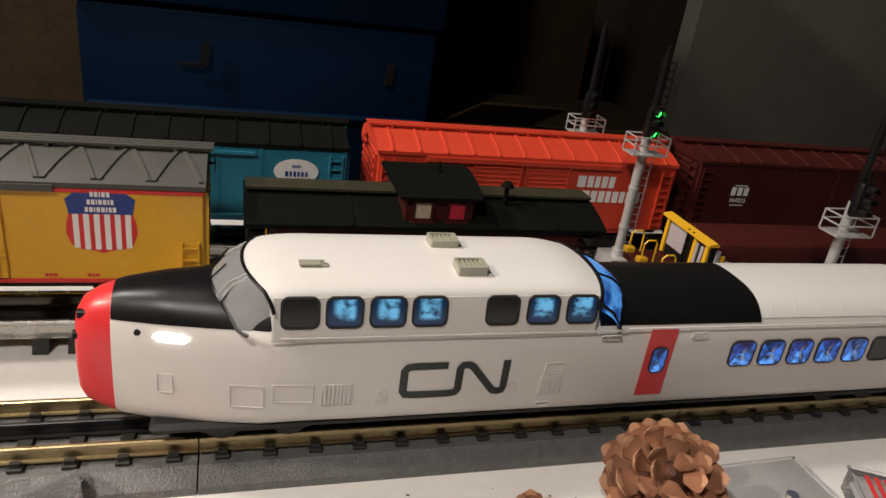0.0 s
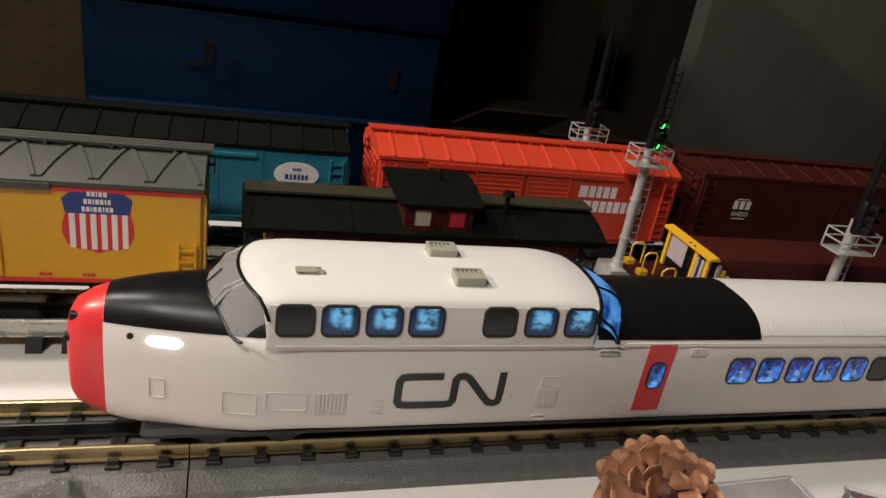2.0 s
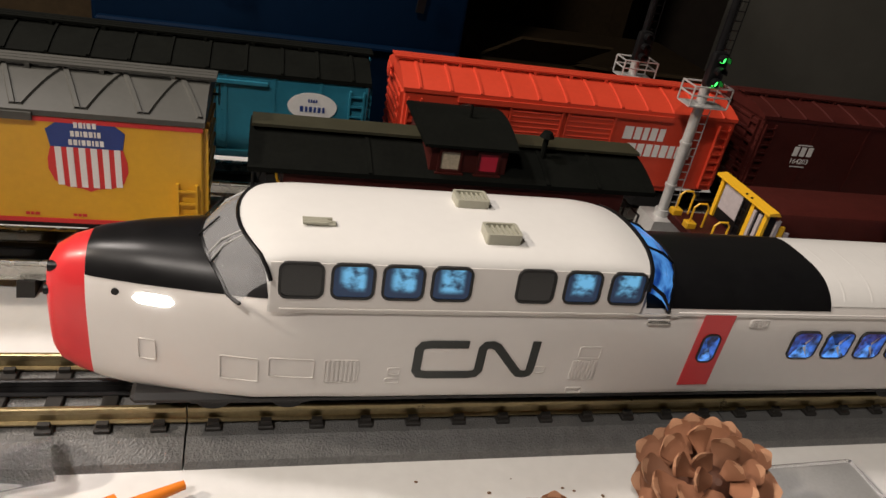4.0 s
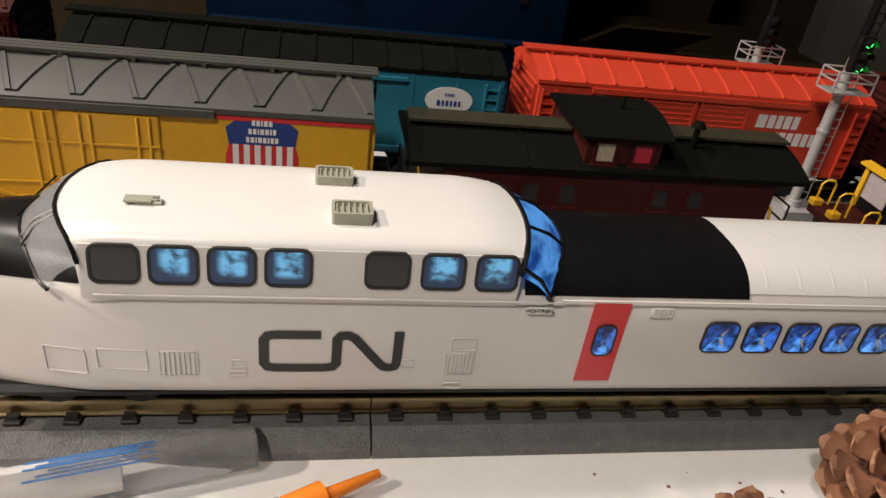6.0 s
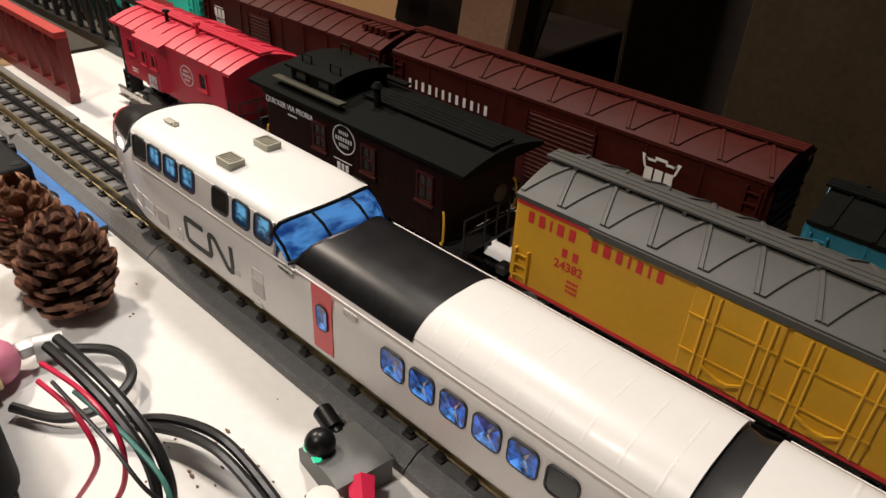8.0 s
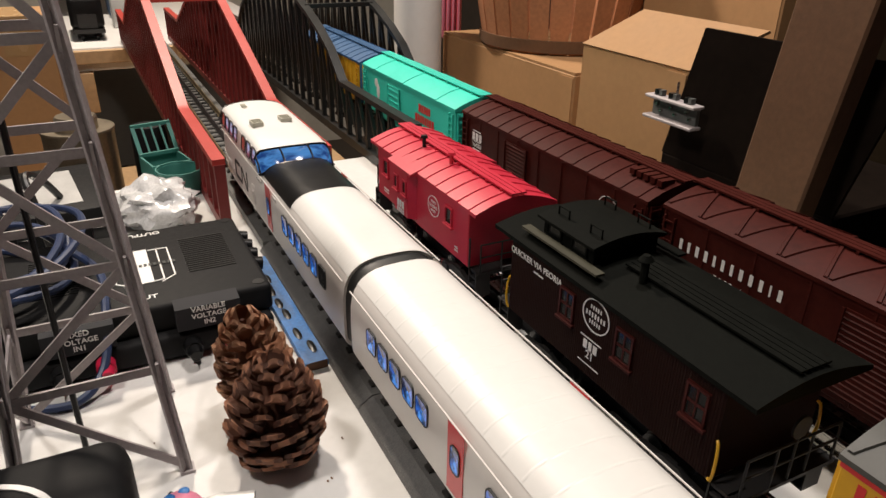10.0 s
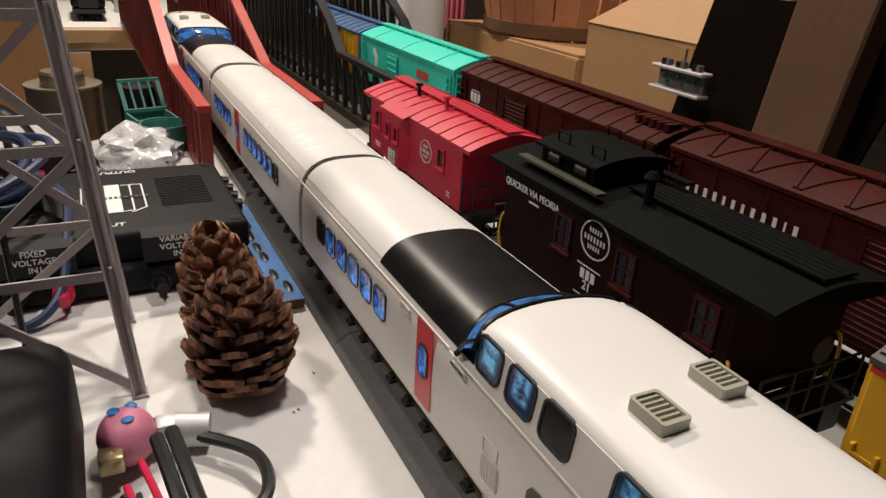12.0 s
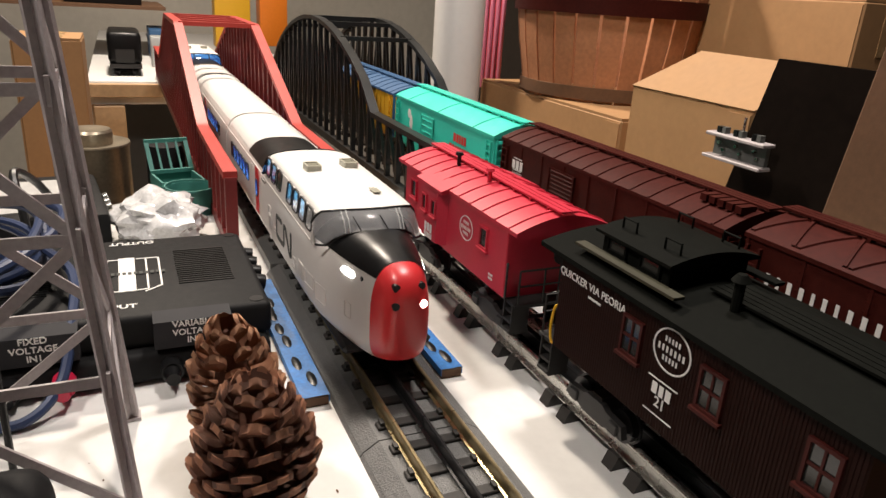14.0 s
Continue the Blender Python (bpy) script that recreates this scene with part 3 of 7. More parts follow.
def truck(parent, x, width=0.046, z0=0.0, wheel=0.0085, base=0.034):
    """A two-axle bogie with side frames, springs and flanged wheels."""
    bm = bmesh.new()
    for y in (-width / 2, width / 2):
        prism(bm, [(x - base * 0.72, 0.006), (x - base * 0.66, 0.0125), (x - base * 0.30, 0.0135), (x - base * 0.2, 0.0155), (x + base * 0.2, 0.0155), (x + base * 0.30, 0.0135), (x + base * 0.66, 0.0125), (x + base * 0.72, 0.006), (x + base * 0.4, 0.006), (x + base * 0.25, 0.004), (x - base * 0.25, 0.004), (x - base * 0.4, 0.006)], "y", y - 0.0018, y + 0.0018)
        for dx in (-base / 2, base / 2):
            box(bm, x + dx - 0.0035, x + dx + 0.0035, y - 0.003, y + 0.003, 0.0055, 0.0118, 0.0006, 1)
        for dx in (-0.003, 0.003):
            tube(bm, (x + dx, y, 0.0055), (x + dx, y, 0.0125), 0.0018, 8)
    box(bm, x - 0.004, x + 0.004, -width / 2, width / 2, 0.008, 0.0175)
    t = part("truck", bm, M_UNDER, parent)
    for dx in (-base / 2, base / 2):
        bm = bmesh.new()
        tube(bm, (x + dx, -0.020, wheel), (x + dx, 0.020, wheel), 0.0014, 8)
        for s in (-1, 1):
            tube(bm, (x + dx, s * 0.0152, wheel), (x + dx, s * 0.0192, wheel), wheel, 22)
            tube(bm, (x + dx, s * 0.0140, wheel), (x + dx, s * 0.0152, wheel), wheel + 0.0012, 22)
        part("wheelset", bm, M_BLACK_RAIL, t)
    return t


def skirt_wheels(parent, x, base=0.03):
    bm = bmesh.new()
    for dx in (-base / 2, base / 2):
        tube(bm, (x + dx, -0.019, 0.009), (x + dx, 0.019, 0.009), 0.002, 8)
        for s in (-1, 1):
            tube(bm, (x + dx, s * 0.0148, 0.0085), (x + dx, s * 0.0188, 0.0085), 0.0085, 20)
    box(bm, x - base * 0.8, x + base * 0.8, -0.024, 0.024, 0.007, 0.016, 0.001, 1)
    part("truck", bm, M_UNDER, parent)


def roof_rib(x):
    """A low raised seam across a rounded roof."""
    w, zb, zt, nb, nt = BODY[-1][1:]
    rows = []
    for dx, g in ((-0.0014, 0.0), (-0.0006, 0.00026), (0.0006, 0.00026), (0.0014, 0.0)):
        rows.append(sorted(((x + dx, yy, z) for yy, z in ring(w + g, zb, zt + g, nb, nt, 72) if z > 0.066), key=lambda p: p[1]))
    n = min(len(r) for r in rows)
    bm = bmesh.new()
    grid_mesh(bm, [r[:n] for r in rows])
    return bm


def power_car(label):
    c = thing("train_car", label, "train", group="cars of the streamlined train")
    RED, HOOD = 0.0058, 0.070
    HOODZ = 0.0605

    def hood_edge(x):
        return 0.0612 + 0.0011 * min(1, max(0, (x - 0.0058) / 0.055))
    part("nose_cap", shell(BODY[0][0], RED), M_RED, c, "glossy red rounded nose cap")
    part("body", shell(RED, 0.4385), M_TRAIN, c, "off-white painted train body")
    part("hood", cap(RED + 0.0001, 0.074, hood_edge, 0.0003), M_BLACK, c, "satin black nose hood")
    bm = cap(0.222, 0.3145, lambda x: 0.0627, 0.0004)
    part("black_roof", bm, M_BLACK, c, "black roof panel with raised ribs")
    bm = bmesh.new()
    for x in (0.2545, 0.270, 0.285, 0.299):
        rows = []
        for dx in (-0.0004, 0.0004):
            w, zb, zt, nb, nt = body_at(x)
            rows.append([(x + dx, y, z) for y, z in ring(w + 0.00045, zb, zt + 0.00045, nb, nt) if z > 0.0628])
        grid_mesh(bm, [sorted(r, key=lambda p: p[1]) for r in rows])
    part("rib", bm, M_BLACK, c)
    bm = cap(0.3145, 0.4385, lambda x: 0.0645, 0.00025)
    part("roof", bm, M_TRAIN_ROOF, c, "cream roof")
    for k in range(8):
        part("roof_rib", roof_rib(0.3225 + k * 0.0152), M_TRAIN_ROOF, c)
    # the dome
    bm = bmesh.new()
    rows = []
    for i in range(25):
        f = i / 24
        rows.append([(dome_front(y) + (dome_rear(y) - dome_front(y)) * f, y, z - (0.0020 * max(0, 1 - f * 9) ** 2 + 0.0036 * max(0, 1 - (1 - f) * 7) ** 2) * max(0, (z - 0.066) / 0.0212)) for y, z in DOME])
    grid_mesh(bm, rows)
    dome = part("dome", bm, M_TRAIN_ROOF, c, "cream raised observation dome")
    dome_side = bmesh.new()
    for s in (-1, 1):
        prism(dome_side, [(s * (dome_wall_y(z) - d), z) for z, d in ((0.059, 0.0010), (0.062, 0.0002), (0.0795, 0.0002), (0.0795, 0.0014), (0.062, 0.0020), (0.059, 0.0026))], "x", 0.0702, 0.2178)
    part("dome_wall", dome_side, M_TRAIN, c)
    for front in (True, False):
        def low(y):
            f = (abs(y) / 0.033) ** 2
            x = (0.0445 + 0.0155 * f) if front else (0.2415 - 0.0110 * f)
            w, zb, zt, nb, nt = body_at(x)
            zm = zb + (zt - zb) * 0.45
            z = zm + (zt - zm) * max(0, 1 - min(1, abs(y) / 0.0331) ** nt) ** (1 / nt)
            return Vector((x, y, max(z - 0.0004, 0.0632)))
        def high(y):
            z = np.interp(abs(y), [0, 0.007, 0.015, 0.022, 0.028, 0.0306, 0.0322, 0.033], [0.0854, 0.0853, 0.0850, 0.0842, 0.0825, 0.0795, 0.0770, 0.074])
            z -= (0.0020 if front else 0.0036) * (z - 0.066) / 0.0212
            return Vector((dome_front(y) if front else dome_rear(y), y, float(z)))
        ys = [-0.033, -0.031, -0.028, -0.024, -0.018, -0.0125, -0.006, 0, 0.006, 0.0125, 0.018, 0.024, 0.028, 0.031, 0.033]
        bm = bmesh.new()
        grid_mesh(bm, [[low(y).lerp(high(y), f) + Vector(((-1 if front else 1) * 0.0012 * math.sin(math.pi * f), 0, 0.0008 * math.sin(math.pi * f))) for y in ys] for f in (0, 0.25, 0.5, 0.75, 1)])
        ws = part("windscreen", bm, M_SHIELD_GLASS if front else M_REAR_GLASS, c, "clear wraparound windscreen" if front else "blue-lit wraparound rear dome window")
        ws.visible_shadow = not front
        for y in ([-0.0180, -0.0155, 0.0155, 0.0180] if front else [-0.0318, -0.0122, 0.0122, 0.0318]):
            p, q = low(y), high(y)
            mid = p.lerp(q, 0.5) + Vector(((-1 if front else 1) * 0.0014, 0, 0.001))
            part("pillar", path_tube(bmesh.new(), [p, mid, q], 0.00042 if front else 0.0009, 6), M_SILVER if front else M_BLACK, ws)
        for fn in (low, high):
            part("windscreen_frame", path_tube(bmesh.new(), [fn(y) for y in ys], 0.0008 if front else 0.0012, 6), M_BLACK, ws)
        if front:
            for y in (-0.011, 0.011):
                part("cab_seat", box(bmesh.new(), 0.0800, 0.0840, y - 0.006, y + 0.006, 0.0735, 0.0815, 0.001, 1), M_GREY_PLASTIC, ws)
            for y in (-0.02, -0.006, 0.01):
                bm = bmesh.new()
                bar(bm, low(y) + Vector((-0.001, 0, 0.001)), low(y).lerp(high(y), 0.62) + Vector((-0.0018, 0.003, 0.0016)), 0.0004, 0.0006)
                part("wiper", bm, M_BLACK, ws)
    # sides: windows, doors, panels, emblem
    for s in (-1, 1):
        y = s * 0.0331
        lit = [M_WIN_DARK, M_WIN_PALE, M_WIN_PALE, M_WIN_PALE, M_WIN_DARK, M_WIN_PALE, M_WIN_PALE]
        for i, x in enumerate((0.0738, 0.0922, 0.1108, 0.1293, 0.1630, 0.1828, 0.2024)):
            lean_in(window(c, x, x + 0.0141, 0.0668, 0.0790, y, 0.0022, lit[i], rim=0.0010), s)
        for i in range(6):
            x = 0.2992 + i * 0.0183
            window(c, x, x + 0.0136, 0.0392, 0.0528, y, 0.0028, M_WIN if i < 5 else M_WIN_DARK, rim=0.0008)
        bm = bmesh.new()
        box(bm, 0.249, 0.264, min(y, y + s * 0.0003), max(y, y + s * 0.0003), 0.0235, 0.0618)
        d = part("door", bm, M_RED, c, "red side door with a rounded window")
        window(d, 0.2530, 0.2604, 0.0375, 0.0512, y + s * 0.0004, 0.0026, M_WIN, rim=0.0008)
        bm = bmesh.new()
        relief(bm, 0.0735, 0.236, 0.0612, 0.0618, y, 0.0002, fill=True)
        relief(bm, 0.236, 0.4385, 0.0622, 0.0628, y, 0.0002, fill=True)
        part("belt_rail", bm, M_TRAIN, c)
        bm = bmesh.new()
        for a in ((0.0530, 0.0672, 0.0255, 0.0368), (0.0708, 0.0880, 0.0285, 0.0377), (0.0918, 0.1052, 0.0262, 0.0376), (0.1166, 0.1218, 0.0302, 0.0338), (0.1158, 0.1220, 0.0258, 0.0285), (0.1782, 0.1834, 0.0306, 0.0343), (0.1950, 0.2065, 0.0268, 0.0374), (0.1965, 0.2065, 0.0384, 0.0446), (0.1955, 0.2030, 0.0195, 0.0225), (0.0235, 0.0300, 0.0300, 0.0395)):
            bm = bmesh.new()
            relief(bm, *a, y, 0.0009, 0.0003)
            for v in bm.verts:
                v.co.y += s * (body_side(v.co.x, 0.035) - 0.033)
            part("access_panel", bm, M_TRAIN, c)
        for a, b, z0, z1 in ((0.0925, 0.1045, 0.0268, 0.0370), (0.1955, 0.2060, 0.0273, 0.0370)):
            for k in range(7):
                x = a + (b - a) * (k + 0.5) / 7
                bm = bmesh.new()
                relief(bm, x - 0.0004, x + 0.0004, z0, z1, y, 0.0002, 0.0004, fill=True)
                part("louvre", bm, M_TRAIN, c)
        bm = bmesh.new()
        relief(bm, 0.2727, 0.2823, 0.0556, 0.0596, y, 0.001, 0.0003)
        plate = part("vent_frame", bm, M_TRAIN, c)
        for k in range(6):
            bm = bmesh.new()
            relief(bm, 0.2735 + k * 0.0014, 0.2743 + k * 0.0014, 0.0562, 0.0590, y, 0.0003, 0.0004, fill=True)
            part("louvre", bm, M_TRAIN, plate)
        bm = bmesh.new()
        relief(bm, 0.2225, 0.2335, 0.0566, 0.0592, y, 0.0012, 0.0004, fill=True)
        plate = part("name_plate", bm, M_WHITE_PLASTIC, c)
        words("plate_lettering", "MONTREAL", 0.0021, M_LETTER_K, plate, pose(0.228, y + s * 0.0005, 0.0579, 90, 0, 0 if s < 0 else 180))
        emblem_band(c, 0.1262, 0.1782, 0.0282, 0.0472, y)
        bm = bmesh.new()
        rows = []
        for k in range(9):
            u = -1 + k / 4
            h = 0.0022 * max(0.0, 1 - abs(u) ** 5) ** 0.5
            x = 0.0298 + 0.0072 * u
            rows.append([(x, s * (body_side(x, 0.0565 + h * v) + (0.0007 if 0 < abs(v) < 1 or v == 0 else -0.0004)), 0.0565 + h * v) for v in (-1, -0.8, 0, 0.8, 1)])
        grid_mesh(bm, rows)
        part("marker_lamp", bm, M_LAMP_ON, c, "glowing white marker lamp")
        bm = bmesh.new()
        tube(bm, (0.0165, s * (body_side(0.0165, 0.0572) - 0.001), 0.0572), (0.0165, s * (body_side(0.0165, 0.0572) + 0.0004), 0.0572), 0.0014, 12)
        part("side_port", bm, M_BLACK, c)
    # nose openings and lamps
    for yy, zz, m in ((-0.0070, 0.0600, M_BLACK), (0.0070, 0.0600, M_BLACK), (0.0078, 0.0505, M_BLACK), (-0.0078, 0.0505, M_LAMP_ON)):
        bm = bmesh.new()
        x = next(u for u in np.linspace(-0.0098, 0.02, 150) if body_side(u, zz) >= abs(yy) - 0.0006)
        tube(bm, (x + 0.004, yy, zz), (x - 0.0006, yy, zz), 0.0021, 16)
        part("nose_lamp", bm, m, c, "lit headlamp" if m is M_LAMP_ON else "dark recessed nose opening")
    # roof details
    for x, yy in ((0.1575, -0.0155), (0.1515, 0.0125)):
        bm = bmesh.new()
        z = 0.0846
        rows = []
        for g, h in ((0, -0.001), (0, 0.0042), (0.0011, 0.0042), (0.0011, 0.0024)):
            rows.append([(p[0], p[1], z + h) for p in round_rect(x - 0.0072 + g, x + 0.0072 - g, yy - 0.0052 + g, yy + 0.0052 - g, 0.0012)])
        vs = grid_mesh(bm, rows, closed=True)
        bm.faces.new(vs[-1])
        v = part("roof_vent", bm, M_VENT, c, "olive-grey box vent")
        bm = bmesh.new()
        for k in range(6):
            box(bm, x - 0.0058 + k * 0.0021, x - 0.005 + k * 0.0021, yy - 0.0042, yy + 0.0042, z + 0.0024, z + 0.0036)
        part("grille", bm, M_VENT, v)
    bm = bmesh.new()
    box(bm, 0.0845, 0.0935, -0.0135, -0.0105, 0.0842, 0.0862, 0.0004, 1)
    for k in range(4):
        tube(bm, (0.081, -0.0135 + k * 0.0012, 0.0864), (0.090 + 0.002 * (k % 2), -0.0135 + k * 0.0012, 0.0864), 0.0006, 8)
    part("air_horn", bm, M_VENT, c, "small cluster of horns")
    bm = bmesh.new()
    box(bm, 0.02, 0.43, -0.027, 0.027, 0.0095, 0.0148, 0.002, 1)
    part("underframe", bm, M_UNDER, c)
    for x in (0.065, 0.405):
        skirt_wheels(c, x)
    return c


def coach(label):
    L = 0.3265
    c = thing("train_car", label, "train", group="cars of the streamlined train")
    def skin(grow=0.0, keep=None):
        bm = bmesh.new()
        rows = [[(x, y, z) for y, z in ring(0.033 + grow, 0.014 - grow, 0.0744 + grow, 8, 3.0)] for x in [L * i / 40 for i in range(41)]]
        vs = grid_mesh(bm, rows, closed=True)
        bm.faces.new(vs[0][::-1]), bm.faces.new(vs[-1])
        if keep:
            bmesh.ops.delete(bm, geom=[f for f in bm.faces if not keep(f.calc_center_median())], context="FACES")
        return bm
    part("body", skin(), M_TRAIN, c, "off-white painted coach body")
    for k in range(19):
        part("roof_rib", roof_rib(0.0265 + k * 0.0152), M_TRAIN_ROOF, c)
    part("roof", skin(0.0002, lambda m: m.z > 0.0645 and 0.001 < m.x < L - 0.001), M_TRAIN_ROOF, c, "cream coach roof")
    for s in (-1, 1):
        y = s * 0.0331
        for i in range(5):
            window(c, 0.028 + i * 0.0165, 0.0405 + i * 0.0165, 0.0402, 0.0528, y, 0.0028, M_WIN, rim=0.0008)
        for i in range(7):
            window(c, 0.163 + i * 0.0165, 0.1755 + i * 0.0165, 0.0402, 0.0528, y, 0.0028, M_WIN if i < 6 else M_WIN_DARK, rim=0.0008)
        bm = bmesh.new()
        box(bm, 0.128, 0.143, min(y, y + s * 0.0003), max(y, y + s * 0.0003), 0.0235, 0.0618)
        d = part("door", bm, M_RED, c, "red side door with a rounded window")
        window(d, 0.132, 0.1394, 0.0375, 0.0512, y + s * 0.0004, 0.0026, M_WIN, rim=0.0008)
        bm = bmesh.new()
        relief(bm, 0.001, L - 0.001, 0.0622, 0.0628, y, 0.0002, fill=True)
        part("belt_rail", bm, M_TRAIN, c)
    bm = bmesh.new()
    box(bm, 0.01, L - 0.01, -0.027, 0.027, 0.0095, 0.0148, 0.002, 1)
    part("underframe", bm, M_UNDER, c)
    for x0, x1 in ((-0.0135, 0.0005), (L - 0.0005, L + 0.0135)):
        bm = bmesh.new()
        rows = [[(x, y, z) for y, z in ring(0.0315 - g, 0.016, 0.0733 - g, 8, 3.0)] for x, g in ((x0, 0), ((x0 + x1) / 2, 0.0012), (x1, 0))]
        grid_mesh(bm, rows, closed=True)
        part("diaphragm", bm, M_RUBBER, c, "black rubber gangway diaphragm")
    for x in (0.04, L - 0.04):
        skirt_wheels(c, x)
    return c


car_front = power_car("off-white dome power car with a red nose and black hood")
car_middle = coach("off-white coach with blue-lit windows and a red door")
car_rear = copy_thing(car_front, Matrix())
for ob in car_front.children:
    if ob.name.startswith("nose_lamp") and ob.data.materials[0] is M_LAMP_ON:
        ob.data = ob.data.copy()
        ob.data.materials[0] = M_BLACK
        tagged(ob, "dark recessed nose opening")
tagged(car_rear, "off-white rear dome power car, its red nose facing backwards")
NOSE0 = -0.047


# ---- rolling stock on the back tracks ----
def coupler(parent, x, s):
    bm = bmesh.new()
    box(bm, min(x, x + s * 0.012), max(x, x + s * 0.012), -0.002, 0.002, 0.0115, 0.0145)
    box(bm, min(x + s * 0.010, x + s * 0.018), max(x + s * 0.010, x + s * 0.018), -0.0045, 0.0045, 0.0095, 0.0165, 0.0012, 1)
    part("coupler", bm, M_UNDER, parent)


def ladder(parent, x0, x1, z0, z1, y, rungs, material, depth=0.0022):
    s = -1 if y < 0 else 1
    bm = bmesh.new()
    for x in (x0, x1):
        box(bm, x - 0.0006, x + 0.0006, min(y, y + s * depth), max(y, y + s * depth), z0, z1)
    for k in range(rungs):
        z = z0 + (z1 - z0) * (k + 0.5) / rungs
        bar(bm, (x0, y + s * depth * 0.8, z), (x1, y + s * depth * 0.8, z), 0.0009, 0.0011)
    return part("ladder", bm, material, parent)


def end_ladder(parent, x, s, y0, y1, z0, z1, rungs, material):
    bm = bmesh.new()
    for k in range(rungs):
        z = z0 + (z1 - z0) * (k + 0.5) / rungs
        bar(bm, (x + s * 0.002, y0, z), (x + s * 0.002, y1, z), 0.0012, 0.0014)
    for y in (y0, y1):
        box(bm, min(x, x + s * 0.0022), max(x, x + s * 0.0022), y - 0.0006, y + 0.0006, z0, z1)
    return part("end_ladder", bm, material, parent)


def pitched_roof(parent, L, w, ze, zr, material, ribs=0, style="ribs", overhang=0.001, label=""):
    """A shallow curved roof with raised seams, drawn along the car."""
    def zz(y):
        return ze + (zr - ze) * (1 - (abs(y) / (w + overhang)) ** 1.7)
    ys = [(-1 + 2 * k / 12) * (w + overhang) for k in range(13)]
    bm = bmesh.new()
    prism(bm, [(y, zz(y)) for y in ys] + [(w + overhang, ze - 0.0025), (-w - overhang, ze - 0.0025)], "x", -L / 2 - overhang, L / 2 + overhang)
    roof = part("roof", bm, material, parent, label)
    for i in range(ribs):
        x = -L / 2 + L * (i + 0.5) / ribs
        if style == "ribs":
            bm = bmesh.new()
            rows = [[(x + dx, y, zz(y) + h) for y in ys] for dx, h in ((-0.0012, -0.0002), (-0.0008, 0.0009), (0.0008, 0.0009), (0.0012, -0.0002))]
            grid_mesh(bm, rows)
            part("roof_rib", bm, material, roof)
        else:
            d, f = L / ribs * 0.8, 1 if i % 2 else -1
            for s in (-1, 1):
                line = [(x + f * d * (k / 6 - 0.5), s * w * (0.12 + 0.14 * k)) for k in range(7)]
                bm = bmesh.new()
                grid_mesh(bm, [[(px + dx, py, zz(py) + h) for px, py in line] for dx, h in ((-0.0015, -0.0002), (-0.0009, 0.0010), (0.0009, 0.0010), (0.0015, -0.0002))])
                part("roof_rib", bm, material, roof)
    return roof


def running_board(parent, L, zr, material, w=0.0065, gap=0.0015):
    for y in (-w * 0.66, w * 0.66):
        part("running_plank", box(bmesh.new(), -L / 2 - 0.004, L / 2 + 0.004, y - w * 0.28, y + w * 0.28, zr + gap, zr + gap + 0.0012), material, parent)
    bm = box(bmesh.new(), -L / 2 - 0.004, L / 2 + 0.004, -w * 0.28, w * 0.28, zr + gap, zr + gap + 0.0012)
    n = 9
    for k in range(n):
        x = -L / 2 + L * (k + 0.5) / n
        box(bm, x - 0.001, x + 0.001, -w, w, zr - 0.001, zr + gap)
    return part("running_board", bm, material, parent)


def louvre_door(parent, x0, x1, z0, z1, y, n, material, label=""):
    s = -1 if y < 0 else 1
    bm = bmesh.new()
    box(bm, x0, x1, min(y - s * 0.001, y + s * 0.0008), max(y - s * 0.001, y + s * 0.0008), z0, z1)
    for a, b in ((x0, x0 + 0.0016), (x1 - 0.0016, x1)):
        box(bm, a, b, min(y, y + s * 0.0018), max(y, y + s * 0.0018), z0, z1)
    d = part("door", bm, material, parent, label)
    bm = bmesh.new()
    for k in range(n):
        z = z0 + (z1 - z0) * (k + 0.5) / n
        h = (z1 - z0) / n * 0.3
        prism(bm, [(y, z + h), (y + s * 0.0014, z - h * 0.6), (y + s * 0.0012, z - h), (y, z - h)], "x", x0 + 0.0018, x1 - 0.0018)
    part("louvre", bm, material, d)
    return d


